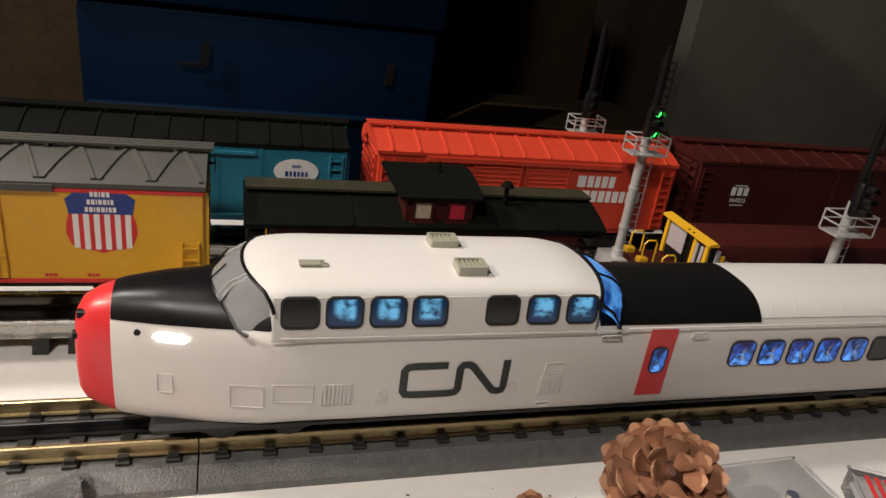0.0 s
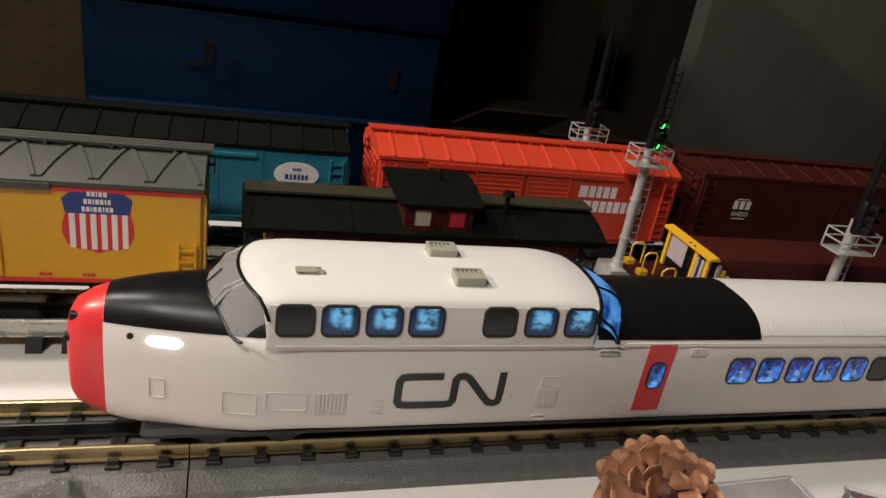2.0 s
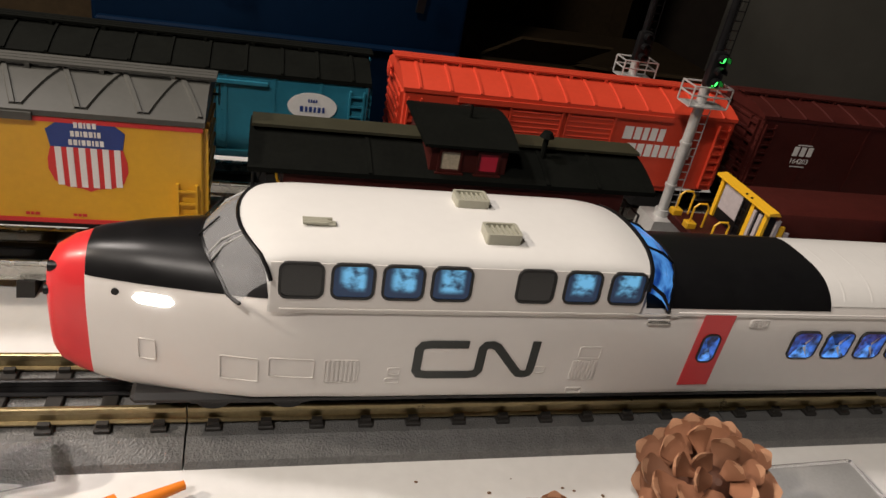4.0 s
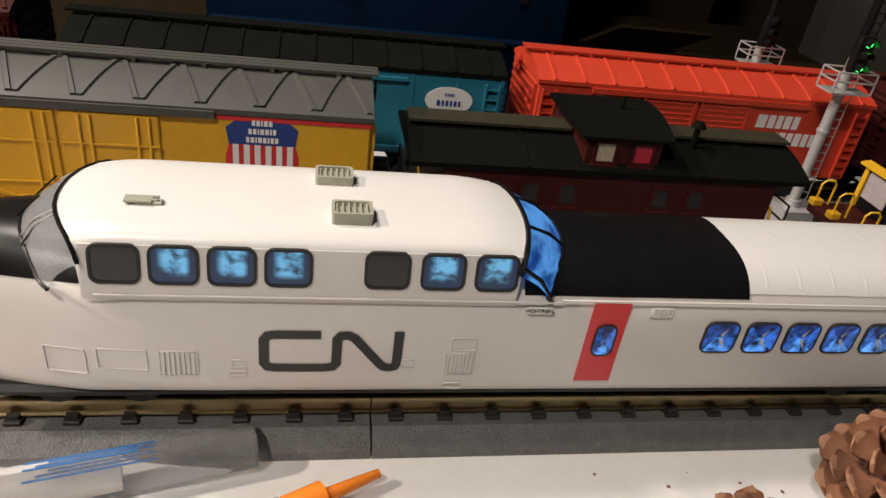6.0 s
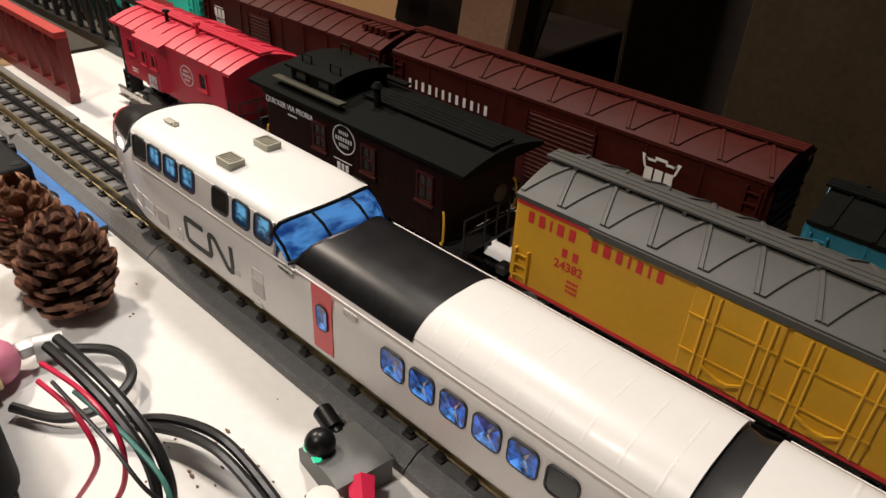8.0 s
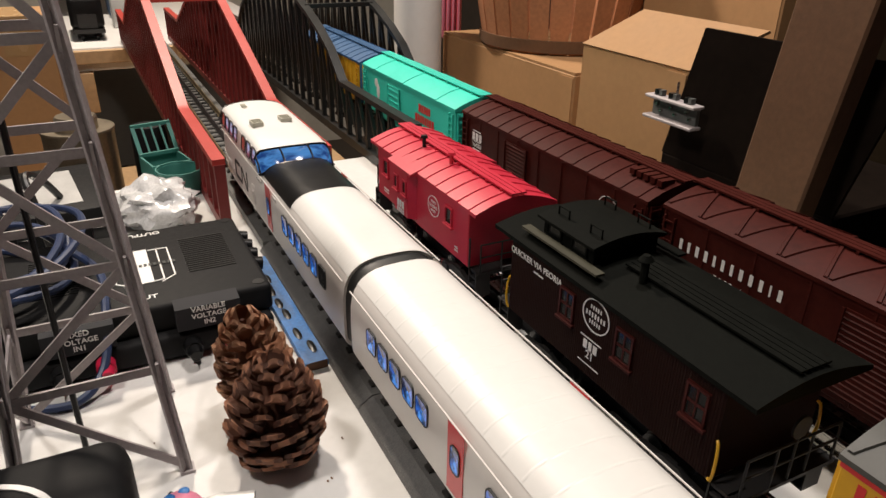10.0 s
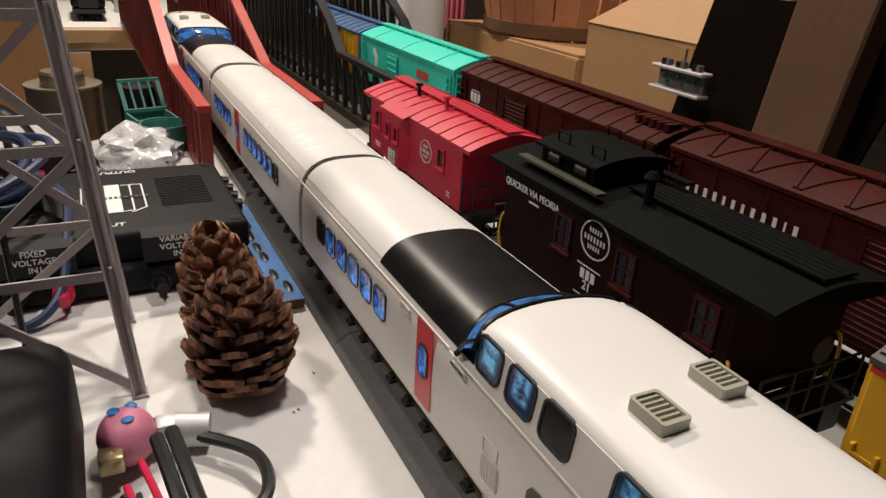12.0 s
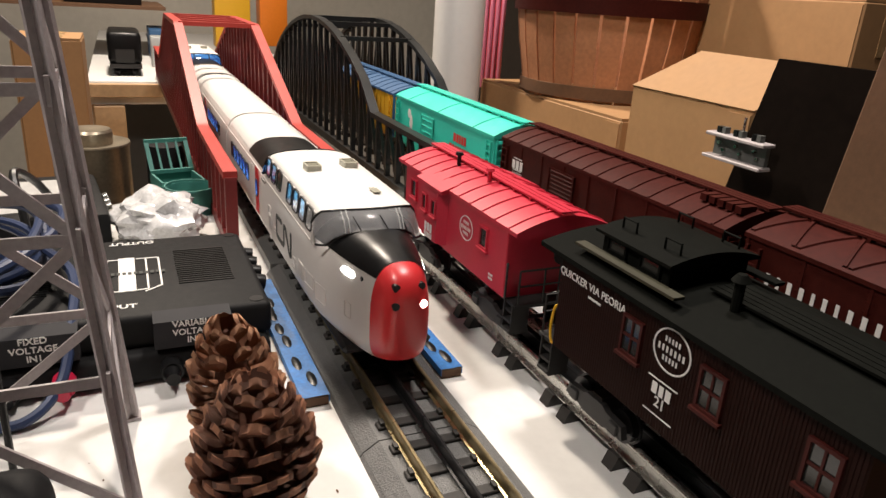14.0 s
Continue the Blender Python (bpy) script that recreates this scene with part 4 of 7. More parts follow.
def box_car(label, x0, x1, yc, zb, ze, zr, body, roof, ribs=9, style="ribs", panels=0, end_ribs=5, half=0.033, under=None, board=None, ladders=True, ladder_z=None):
    """A freight car; returns it with its half length. Heights are over the table."""
    L = x1 - x0
    c = thing("freight_car", label, "train car", ((x0 + x1) / 2, yc, RAIL), group="freight cars on the back tracks")
    b, e, r = zb - RAIL, ze - RAIL, zr - RAIL
    part("body", box(bmesh.new(), -L / 2, L / 2, -half, half, b, e, 0.0008, 1), body, c)
    pitched_roof(c, L, half, e, r, roof, ribs, style)
    running_board(c, L, r, board or roof)
    if panels:
        bm = bmesh.new()
        box(bm, -0.0009, 0.0009, -0.0006, 0.0006, b + 0.001, e - 0.003)
        for i in range(12):
            z = b + 0.003 + (e - b - 0.008) * i / 11
            for dx in (-0.0018, 0.0018):
                box(bm, dx - 0.0003, dx + 0.0003, -0.0004, 0.0004, z - 0.0003, z + 0.0003)
        rib = finish(bm, 0)
        rib.materials.append(body)
        for s in (-1, 1):
            for k in range(panels + 1):
                piece("side_rib", rib, c, pose(-L / 2 + 0.0015 + (L - 0.003) * k / panels, s * half, 0))
    rib = finish(box(bmesh.new(), -0.0012, 0.0012, -half * 0.92, half * 0.92, -0.0012, 0.0012, 0.0005, 1), 0)
    rib.materials.append(body)
    for s in (-1, 1):
        for k in range(end_ribs):
            piece("end_rib", rib, c, pose(s * L / 2, 0, b + 0.004 + (e - b - 0.006) * (k + 0.5) / end_ribs))
    bm = bmesh.new()
    for s in (-1, 1):
        box(bm, -L / 2 + 0.03, L / 2 - 0.03, s * (half - 0.003) - 0.001, s * (half - 0.003) + 0.001, b - 0.0035, b + 0.0005)
    box(bm, -L / 2 + 0.004, L / 2 - 0.004, -0.006, 0.006, b - 0.006, b + 0.0005)
    part("sill", bm, under or body, c)
    if ladders:
        lz0, lz1 = ladder_z or (b + 0.002, e - 0.006)
        n = max(2, int((lz1 - lz0) / 0.006))
        for s in (-1, 1):
            ladder(c, s * (L / 2 - 0.003) - s * 0.0085 if s > 0 else -L / 2 + 0.003, s * (L / 2 - 0.003) if s > 0 else -L / 2 + 0.0115, lz0, lz1, -half, n, body)
            ladder(c, s * (L / 2 - 0.0115) if s > 0 else -L / 2 + 0.003, s * (L / 2 - 0.003) if s > 0 else -L / 2 + 0.0115, lz0, lz1, half, n, body)
            end_ladder(c, s * L / 2, s, -half + 0.003, -half + 0.012, b + 0.003, e - 0.004, 7, body)
            tub = bmesh.new()
            tube(tub, (s * (L / 2 + 0.004), 0.012, e - 0.002), (s * (L / 2 + 0.0045), 0.012, e - 0.002), 0.0055, 14)
            tube(tub, (s * (L / 2), 0.012, e - 0.002), (s * (L / 2 + 0.005), 0.012, e - 0.002), 0.0008, 6)
            part("brake_wheel", tub, under or body, c)
    for s in (-1, 1):
        truck(c, s * (L / 2 - 0.04))
        coupler(c, s * (L / 2 - 0.002), s)
    return c, L, b, e, r


def oval_herald(parent, x, z, y, rx, rz, light=True):
    bm = bmesh.new()
    pts = [(x + rx * math.cos(2 * math.pi * k / 28), z + rz * math.sin(2 * math.pi * k / 28)) for k in range(28)]
    if light:
        prism(bm, pts, "y", y, y - 0.0003)
        h = part("oval_herald", bm, M_LETTER_W, parent, "white oval emblem with plain lettering bars")
        bars("emblem_bar", [0.5, 0.5, 0.5, 0.5], rz * 0.22, M_LETTER_B, h, side(x, z + rz * 0.42, y - 0.0004))
        bars("emblem_bar", [0.6, 0.4, 0.5, 0.4, 0.5, 0.4], rz * 0.4, M_LETTER_B, h, side(x, z - rz * 0.2, y - 0.0004))
    else:
        for f0, f1 in ((1, 0.93),):
            grid_mesh(bm, [[(x + (p[0] - x) * f, y - d, z + (p[1] - z) * f) for p in pts] for f, d in ((f0, 0), (f0, 0.0003), (f1, 0.0003), (f1, 0))], closed=True)
        h = part("oval_herald", bm, M_LETTER_W, parent, "white-lined oval emblem with plain lettering bars")
        for dz, k, hh in ((0.45, 5, 0.18), (0.0, 7, 0.22), (-0.42, 5, 0.18)):
            bars("emblem_bar", [0.4] * k, rz * hh * 1.3, M_LETTER_W, h, side(x, z + rz * dz, y - 0.0003), gap=0.45)
    return h


def yellow_car():
    c, L, b, e, r = box_car("yellow freight car with a grey roof and a striped shield", -0.281, -0.001, TRACK2, 0.050, 0.1055, 0.1150, M_YELLOW, M_GREY_ROOF, ribs=22, style="cross", end_ribs=6, under=M_BLACK, ladder_z=(0.036, 0.056))
    y = -0.033
    bm = bmesh.new()
    for s in (-1, 1):
        box(bm, -L / 2, L / 2, s * 0.0330, s * 0.0334, b, b + 0.0022)
        box(bm, -L / 2, L / 2, s * 0.0330, s * 0.0334, e - 0.0052, e - 0.0030)
    part("stripe", bm, M_LETTER_R, c, "red edge stripe")
    bm = bmesh.new()
    box(bm, -L / 2 + 0.045, L / 2 - 0.07, -0.0352, -0.0330, e - 0.0045, e - 0.001)
    part("door_track", bm, M_GREY_ROOF, c)
    for k, x in enumerate((0.102, 0.145)):
        bm = bmesh.new()
        X = -L / 2 + x
        box(bm, X, X + 0.041, -0.0345, -0.0328, b + 0.003, e - 0.005, 0.0005, 1)
        d = part("door", bm, M_YELLOW, c)
        for dx in (0.008, 0.0125, 0.032, 0.037):
            part("lock_rod", tube(bmesh.new(), (X + dx, -0.0352, b + 0.004), (X + dx, -0.0352, e - 0.006), 0.0007, 6), M_YELLOW, d)
        for z in (b + 0.016, b + 0.036):
            part("cross_bar", bar(bmesh.new(), (X, -0.0353, z), (X + 0.041, -0.0353, z), 0.0008, 0.0009), M_YELLOW, d)
        bm = bmesh.new()
        bar(bm, (X + 0.012, -0.0357, b + 0.012), (X + 0.024, -0.0357, b + 0.007), 0.0012, 0.0014)
        bar(bm, (X + 0.024, -0.0357, b + 0.007), (X + 0.032, -0.0357, b + 0.012), 0.0012, 0.0014)
        box(bm, X + 0.019, X + 0.026, -0.0362, -0.0345, b + 0.0062, b + 0.0088)
        part("latch", bm, M_YELLOW, d)
    bars("letter_bar", [0.5, 0.55, 0.2, 0.6, 0.55, -0.5, 0.5, 0.6, 0.5, 0.2, 0.45, 0.2, 0.5], 0.0066, M_LETTER_R, c, side(-L / 2 + 0.044, e - 0.0105, y - 0.0003), gap=0.5, label="row of plain red letter bars")
    words("number", "24382", 0.0072, M_LETTER_R, c, side(-L / 2 + 0.036, b + 0.0255, y - 0.0002), 0.0001)
    bars("letter_bar", [0.6, 0.6], 0.005, M_LETTER_R, c, side(-L / 2 + 0.036, b + 0.0335, y - 0.0003), gap=0.7)
    for k in range(3):
        bars("letter_bar", [1.2, 1.0, 1.4, 0.8], 0.0013, M_LETTER_R, c, side(-L / 2 + 0.04, b + 0.018 - 0.003 * k, y - 0.0003))
    for x in (0.205, 0.225):
        bars("letter_bar", [1.2, 1.0, 1.4], 0.0014, M_LETTER_R, c, side(-L / 2 + x, b + 0.0045, y - 0.0003))
    # the shield
    X, Z0, Z1, w = L / 2 - 0.0495, 0.0500, 0.0848, 0.0162
    zs = Z0 + (Z1 - Z0) * 0.60
    top = [(-0.92, zs), (-0.98, zs + 0.006), (-1.0, zs + 0.008), (-0.62, Z1 - 0.001), (-0.5, Z1), (-0.3, Z1 - 0.002), (0, Z1 - 0.0015), (0.3, Z1 - 0.002), (0.5, Z1), (0.62, Z1 - 0.001), (1.0, zs + 0.008), (0.98, zs + 0.006), (0.92, zs)]
    low = [(-0.92, zs), (-1.02, zs - 0.006), (-1.03, zs - 0.011), (-0.9, Z0 + 0.004), (-0.6, Z0 + 0.0012), (-0.2, Z0 + 0.0004), (0, Z0 - 0.001), (0.2, Z0 + 0.0004), (0.6, Z0 + 0.0012), (0.9, Z0 + 0.004), (1.03, zs - 0.011), (1.02, zs - 0.006), (0.92, zs)]
    sh = part("shield_emblem", prism(bmesh.new(), [(X + u * w, z) for u, z in low], "y", y + 0.0002, y - 0.0002), M_LETTER_R, c, "shield with red and white stripes under a blue top")
    part("shield_top", prism(bmesh.new(), [(X + u * w, z) for u, z in top], "y", y + 0.0002, y - 0.0003), M_LETTER_B, sh)
    for k in range(6):
        bm = bmesh.new()
        x = X + w * (-0.82 + 0.302 * k)
        lowz = Z0 + 0.0012 + 0.0035 * max(0, abs(-0.82 + 0.302 * k + 0.06) - 0.5)
        box(bm, x, x + w * 0.165, y - 0.0004, y, lowz, zs)
        part("stripe", bm, M_LETTER_W, sh)
    for k, n in enumerate((5, 7, 8)):
        bars("emblem_bar", [0.55, 0.6, 0.25, 0.6, 0.6, 0.3, 0.5, 0.6][:n], 0.0026, M_LETTER_W, sh, side(X, zs + 0.0108 - 0.0041 * k, y - 0.0005), gap=0.22)
    return c


def teal_car():
    c, L, b, e, r = box_car("teal blue freight car with a black roof and white oval emblem", -0.166, 0.088, TRACK3, 0.046, 0.0985, 0.1065, M_TEAL, M_ROOF_BLACK, ribs=12, panels=9, end_ribs=6)
    y = -0.033
    for X in (0.016,):
        bm = bmesh.new()
        box(bm, X - 0.028, X + 0.02, -0.0345, -0.0328, b + 0.003, e - 0.007, 0.0004, 1)
        for k in range(4):
            x = X - 0.024 + k * 0.0135
            box(bm, x - 0.0006, x + 0.0006, -0.0352, -0.034, b + 0.004, e - 0.008)
        part("door", bm, M_TEAL, c)
        bm = bmesh.new()
        box(bm, X - 0.05, X + 0.05, -0.0356, -0.033, e - 0.0075, e - 0.0055)
        box(bm, X - 0.05, X + 0.05, -0.0356, -0.033, b + 0.0005, b + 0.0025)
        part("door_track", bm, M_TEAL, c)
    oval_herald(c, 0.0930, e - 0.0180, y - 0.0007, 0.0150, 0.0087)
    bm = bmesh.new()
    for cx, cz, rr in ((-0.062, e - 0.012, 0.0055), (-0.046, e - 0.014, 0.004), (-0.034, e - 0.014, 0.004)):
        path_tube(bm, [(cx + rr * math.cos(a / 10 * 5.2), y - 0.0005, cz + rr * math.sin(a / 10 * 5.2)) for a in range(11)], 0.0009, 6)
    part("script_emblem", bm, M_LETTER_W, c, "large looping white script shape")
    return c


def orange_red_car():
    c, L, b, e, r = box_car("orange-red freight car with louvred double doors", 0.110, 0.350, TRACK3, 0.042, 0.0985, 0.1075, M_ORANGE_RED, M_ORANGE_RED, ribs=12, panels=0, end_ribs=9)
    y = -0.033
    x = -L / 2
    louvre_door(c, x + 0.071, x + 0.109, b + 0.006, e - 0.0065, y, 13, M_ORANGE_RED)
    louvre_door(c, x + 0.1115, x + 0.148, b + 0.006, e - 0.0065, y, 13, M_ORANGE_RED)
    bm = bmesh.new()
    box(bm, x + 0.035, x + 0.19, -0.0354, -0.033, e - 0.006, e - 0.0025)
    part("door_track", bm, M_ORANGE_RED, c)
    bars("letter_bar", [0.75, 0.55, 0.45, 0.55, 0.5], 0.0092, M_LETTER_W, c, side(x + 0.172, e - 0.0165, y - 0.0003), gap=0.16, label="row of plain white letter bars")
    bars("letter_bar", [0.75, 0.55, 0.55, 0.45, 0.55, 0.45, 0.55, 0.6], 0.0092, M_LETTER_W, c, side(x + 0.187, e - 0.0285, y - 0.0003), gap=0.16, label="row of plain white letter bars")
    bars("letter_bar", [1.5, 1.2, 1.6, 1.0, 1.3], 0.0015, M_LETTER_W, c, side(x + 0.018, e - 0.010, y - 0.0003))
    bars("letter_bar", [1.5, 1.2, 1.6], 0.0012, M_LETTER_W, c, side(x + 0.172, b + 0.008, y - 0.0003))
    bm = bmesh.new()
    grid_mesh(bm, [[(x + 0.042 + f * 0.0095 * math.cos(k / 24 * 2 * math.pi), y - d, e - 0.0165 + f * 0.0095 * math.sin(k / 24 * 2 * math.pi)) for k in range(24)] for f, d in ((1, 0), (1, 0.0004), (0.8, 0.0004), (0.8, 0))], closed=True)
    hr = part("round_herald", bm, M_LETTER_W, c, "round black and white emblem")
    part("herald_disc", prism(bmesh.new(), [(x + 0.042 + 0.0078 * math.cos(k / 20 * 2 * math.pi), e - 0.0165 + 0.0078 * math.sin(k / 20 * 2 * math.pi)) for k in range(20)], "y", y, y - 0.0003), M_LETTER_K, hr)
    return c


def oxide_car(label, x0, x1, zb, ze, zr, kind):
    c, L, b, e, r = box_car(label, x0, x1, TRACK3, zb, ze, zr, M_TUSCAN, M_TUSCAN, ribs=20 if kind == "keystone" else 14, style="cross" if kind == "keystone" else "ribs", panels=8, end_ribs=7)
    y = -0.033
    x = -L / 2
    if kind == "keystone":
        louvre_door(c, x + 0.132, x + 0.188, b + 0.004, e - 0.008, y, 15, M_TUSCAN)
        bars("letter_bar", [0.34, 0.3, 0.38, 0.38, 0.28, 0.34, 0.3, 0.38, 0.38, 0.36, 0.18, 0.38], 0.0072, M_LETTER_W, c, side(x + 0.058, e - 0.0205, y - 0.0008), gap=0.64, label="row of plain white letter bars")
        words("number", "5093-6", 0.0085, M_LETTER_W, c, side(x + 0.060, b + 0.0290, y - 0.0007))
        bm = bmesh.new()
        key = [(-0.013, 0.011), (-0.0105, 0.011), (-0.0105, 0.009), (-0.004, 0.009), (-0.004, 0.011), (0.004, 0.011), (0.004, 0.009), (0.0105, 0.009), (0.0105, 0.011), (0.013, 0.011), (0.0105, 0.003), (0.0085, 0.003), (0.0085, -0.011), (-0.0085, -0.011), (-0.0085, 0.003), (-0.0105, 0.003)]
        grid_mesh(bm, [[(x + 0.2335 + px * f, y - 0.0006 - d, e - 0.020 + pz * f) for px, pz in key] for f, d in ((1, 0), (1, 0.0003), (0.84, 0.0003), (0.84, 0))], closed=True)
        k = part("keystone_emblem", bm, M_LETTER_W, c, "white-lined keystone emblem")
        bars("emblem_bar", [0.6, 0.6, 0.6], 0.009, M_LETTER_W, k, side(x + 0.2335, e - 0.021, y - 0.0008), gap=0.15)
    else:
        louvre_door(c, x + 0.080, x + 0.116, b + 0.004, e - 0.008, y, 14, M_TUSCAN)
        bars("letter_bar", [0.6, 0.6, 0.6], 0.0075, M_LETTER_W, c, side(x + 0.030, e - 0.019, y - 0.0008), gap=0.25)
        words("number", "164203", 0.0058, M_LETTER_W, c, side(x + 0.030, e - 0.0275, y - 0.0007))
        for z in (e - 0.0135, e - 0.0235, e - 0.0315):
            bars("letter_bar", [18], 0.0008, M_LETTER_W, c, side(x + 0.030, z, y - 0.0008))
        oval_herald(c, x + 0.226, e - 0.019, y - 0.0007, 0.011, 0.0085, light=False)
        bm = bmesh.new()
        for k in range(5):
            box(bm, L / 2 - 0.036 + k * 0.007, L / 2 - 0.031 + k * 0.007, -0.020, -0.008, r - 0.002, r + 0.0022)
        part("roof_hatch", bm, M_TUSCAN, c)
    return c


def jade_car():
    c, L, b, e, r = box_car("jade green freight car with dark red lettering bars", -1.042, -0.785, TRACK3, 0.050, 0.1045, 0.1145, M_GREEN, M_GREEN, ribs=3, end_ribs=6)
    y = -0.033
    x = -L / 2
    louvre_door(c, x + 0.082, x + 0.118, b + 0.004, e - 0.010, y, 6, M_GREEN)
    bars("letter_bar", [0.7, 0.55, 0.5, 0.5, 0.5], 0.0085, M_LETTER_R, c, side(x + 0.185, e - 0.018, y - 0.0003), gap=0.18, label="row of plain red letter bars")
    bars("letter_bar", [0.7, 0.55, 0.5, 0.5, 0.5, 0.45, 0.55, 0.6], 0.0085, M_LETTER_R, c, side(x + 0.185, e - 0.030, y - 0.0003), gap=0.18, label="row of plain red letter bars")
    bm = bmesh.new()
    ball(bm, (x + 0.044, y, e - 0.016), 0.0055, 1, 0.06, 1.0)
    ball(bm, (x + 0.050, y, e - 0.026), 0.0085, 0.6, 0.05, 1.1)
    part("white_emblem", bm, M_LETTER_W, c, "plain white emblem shape")
    return c


def blue_roof_car():
    c, L, b, e, r = box_car("yellow freight car with a slate blue roof", -1.31, -1.055, TRACK3, 0.050, 0.1035, 0.1130, M_YELLOW, M_BLUE_ROOF, ribs=12, panels=16, end_ribs=7)
    bm = bmesh.new()
    for s in (-1, 1):
        box(bm, s * L / 2 - 0.0015, s * L / 2 + 0.0015, -0.0335, 0.0335, b, e)
    part("end_wall", bm, M_BLUE_ROOF, c, "slate blue end wall")
    return c


def dark_hopper():
    c, L, b, e, r = box_car("dark maroon freight car in shade", 0.372, 0.65, TRACK3, 0.046, 0.1035, 0.1095, M_MAROON, M_MAROON, ribs=12, panels=6, end_ribs=6)
    bars("letter_bar", [0.6, 0.6, 0.6], 0.0072, M_LETTER_W, c, side(-L / 2 + 0.043, e - 0.0245, -0.0337), gap=0.25)
    words("number", "164203", 0.0056, M_LETTER_W, c, side(-L / 2 + 0.043, e - 0.0325, -0.0336))
    for z in (e - 0.0195, e - 0.0365):
        bars("letter_bar", [18], 0.0007, M_LETTER_W, c, side(-L / 2 + 0.043, z, -0.0337))
    return c


def car_window(parent, x, z, w, h, y, frame_mat, pane_mat, bars_v=1, bars_h=1):
    """A small framed window with glazing bars, its pane set back."""
    s = -1 if y < 0 else 1
    bm = bmesh.new()
    t = 0.0014
    def loop(g, d):
        return [(x - w / 2 - g, y + s * d, z - h / 2 - g), (x + w / 2 + g, y + s * d, z - h / 2 - g), (x + w / 2 + g, y + s * d, z + h / 2 + g), (x - w / 2 - g, y + s * d, z + h / 2 + g)]
    grid_mesh(bm, [loop(t, -0.0004), loop(t, 0.0014), loop(0, 0.0014), loop(0, -0.0004)], closed=True)
    wn = part("window", bm, frame_mat, parent, smooth=0)
    bm = bmesh.new()
    box(bm, x - w / 2 - 0.0026, x + w / 2 + 0.0026, min(y, y + s * 0.0024), max(y, y + s * 0.0024), z - h / 2 - t - 0.0016, z - h / 2 - t - 0.0001)
    part("sill", bm, frame_mat, wn, smooth=0)
    for k in range(bars_v):
        xx = x - w / 2 + w * (k + 1) / (bars_v + 1)
        part("glazing_bar", box(bmesh.new(), xx - 0.0005, xx + 0.0005, min(y, y + s * 0.0009), max(y, y + s * 0.0009), z - h / 2, z + h / 2), frame_mat, wn, smooth=0)
    for k in range(bars_h):
        zz = z - h / 2 + h * (k + 1) / (bars_h + 1)
        part("glazing_bar", box(bmesh.new(), x - w / 2, x + w / 2, min(y, y + s * 0.0010), max(y, y + s * 0.0010), zz - 0.0006, zz + 0.0006), frame_mat, wn, smooth=0)
    bm = bmesh.new()
    box(bm, x - w / 2, x + w / 2, min(y - s * 0.0004, y + s * 0.0003), max(y - s * 0.0004, y + s * 0.0003), z - h / 2, z + h / 2)
    part("pane", bm, pane_mat, wn, smooth=0)
    return wn


def platform(parent, x, s, half, b, e, rail_mat, body_mat, depth=0.016):
    """An end platform with steps, railing and grab irons."""
    bm = bmesh.new()
    box(bm, min(x, x + s * depth), max(x, x + s * depth), -half, half, b - 0.002, b)
    p = part("platform", bm, M_UNDER, parent)
    for y in (-half + 0.005, half - 0.005):
        for k in range(3):
            part("step", box(bmesh.new(), min(x + s * 0.001, x + s * 0.011), max(x + s * 0.001, x + s * 0.011), y - 0.005 - 0.001 * k, y + 0.005 + 0.001 * k, b - 0.007 - 0.006 * k, b - 0.0055 - 0.006 * k), M_UNDER, p)
        for xx in (x + s * 0.001, x + s * 0.011):
            part("step_side", box(bmesh.new(), xx - 0.0005, xx + 0.0005, y - 0.006, y + 0.006, b - 0.02, b), M_UNDER, p)
    bm = bmesh.new()
    X = x + s * (depth - 0.001)
    for y in (-half + 0.002, -half * 0.35, half * 0.35, half - 0.002):
        tube(bm, (X, y, b), (X, y, b + 0.022), 0.0007, 6)
    for z in (b + 0.012, b + 0.022):
        tube(bm, (X, -half + 0.002, z), (X, half - 0.002, z), 0.0007, 6)
    tube(bm, (X, 0, b), (X, 0, b + 0.03), 0.0007, 6)
    tube(bm, (X - 0.0004, 0, b + 0.03), (X + 0.0008, 0, b + 0.03), 0.006, 14)
    part("end_railing", bm, M_UNDER, p)
    for y in (-half, half):
        bm = bmesh.new()
        path_tube(bm, curve_pts([(x - s * 0.004, y, b + 0.004), (x + s * 0.001, y * 1.04, b + 0.001), (x + s * 0.0025, y * 1.06, b + 0.010), (x + s * 0.0015, y * 1.04, b + 0.021), (x - s * 0.001, y, b + 0.023)], 5), 0.0008, 6)
        part("grab_iron", bm, rail_mat, p, "yellow bent grab iron" if rail_mat is M_YEL_PART else "")
    return p


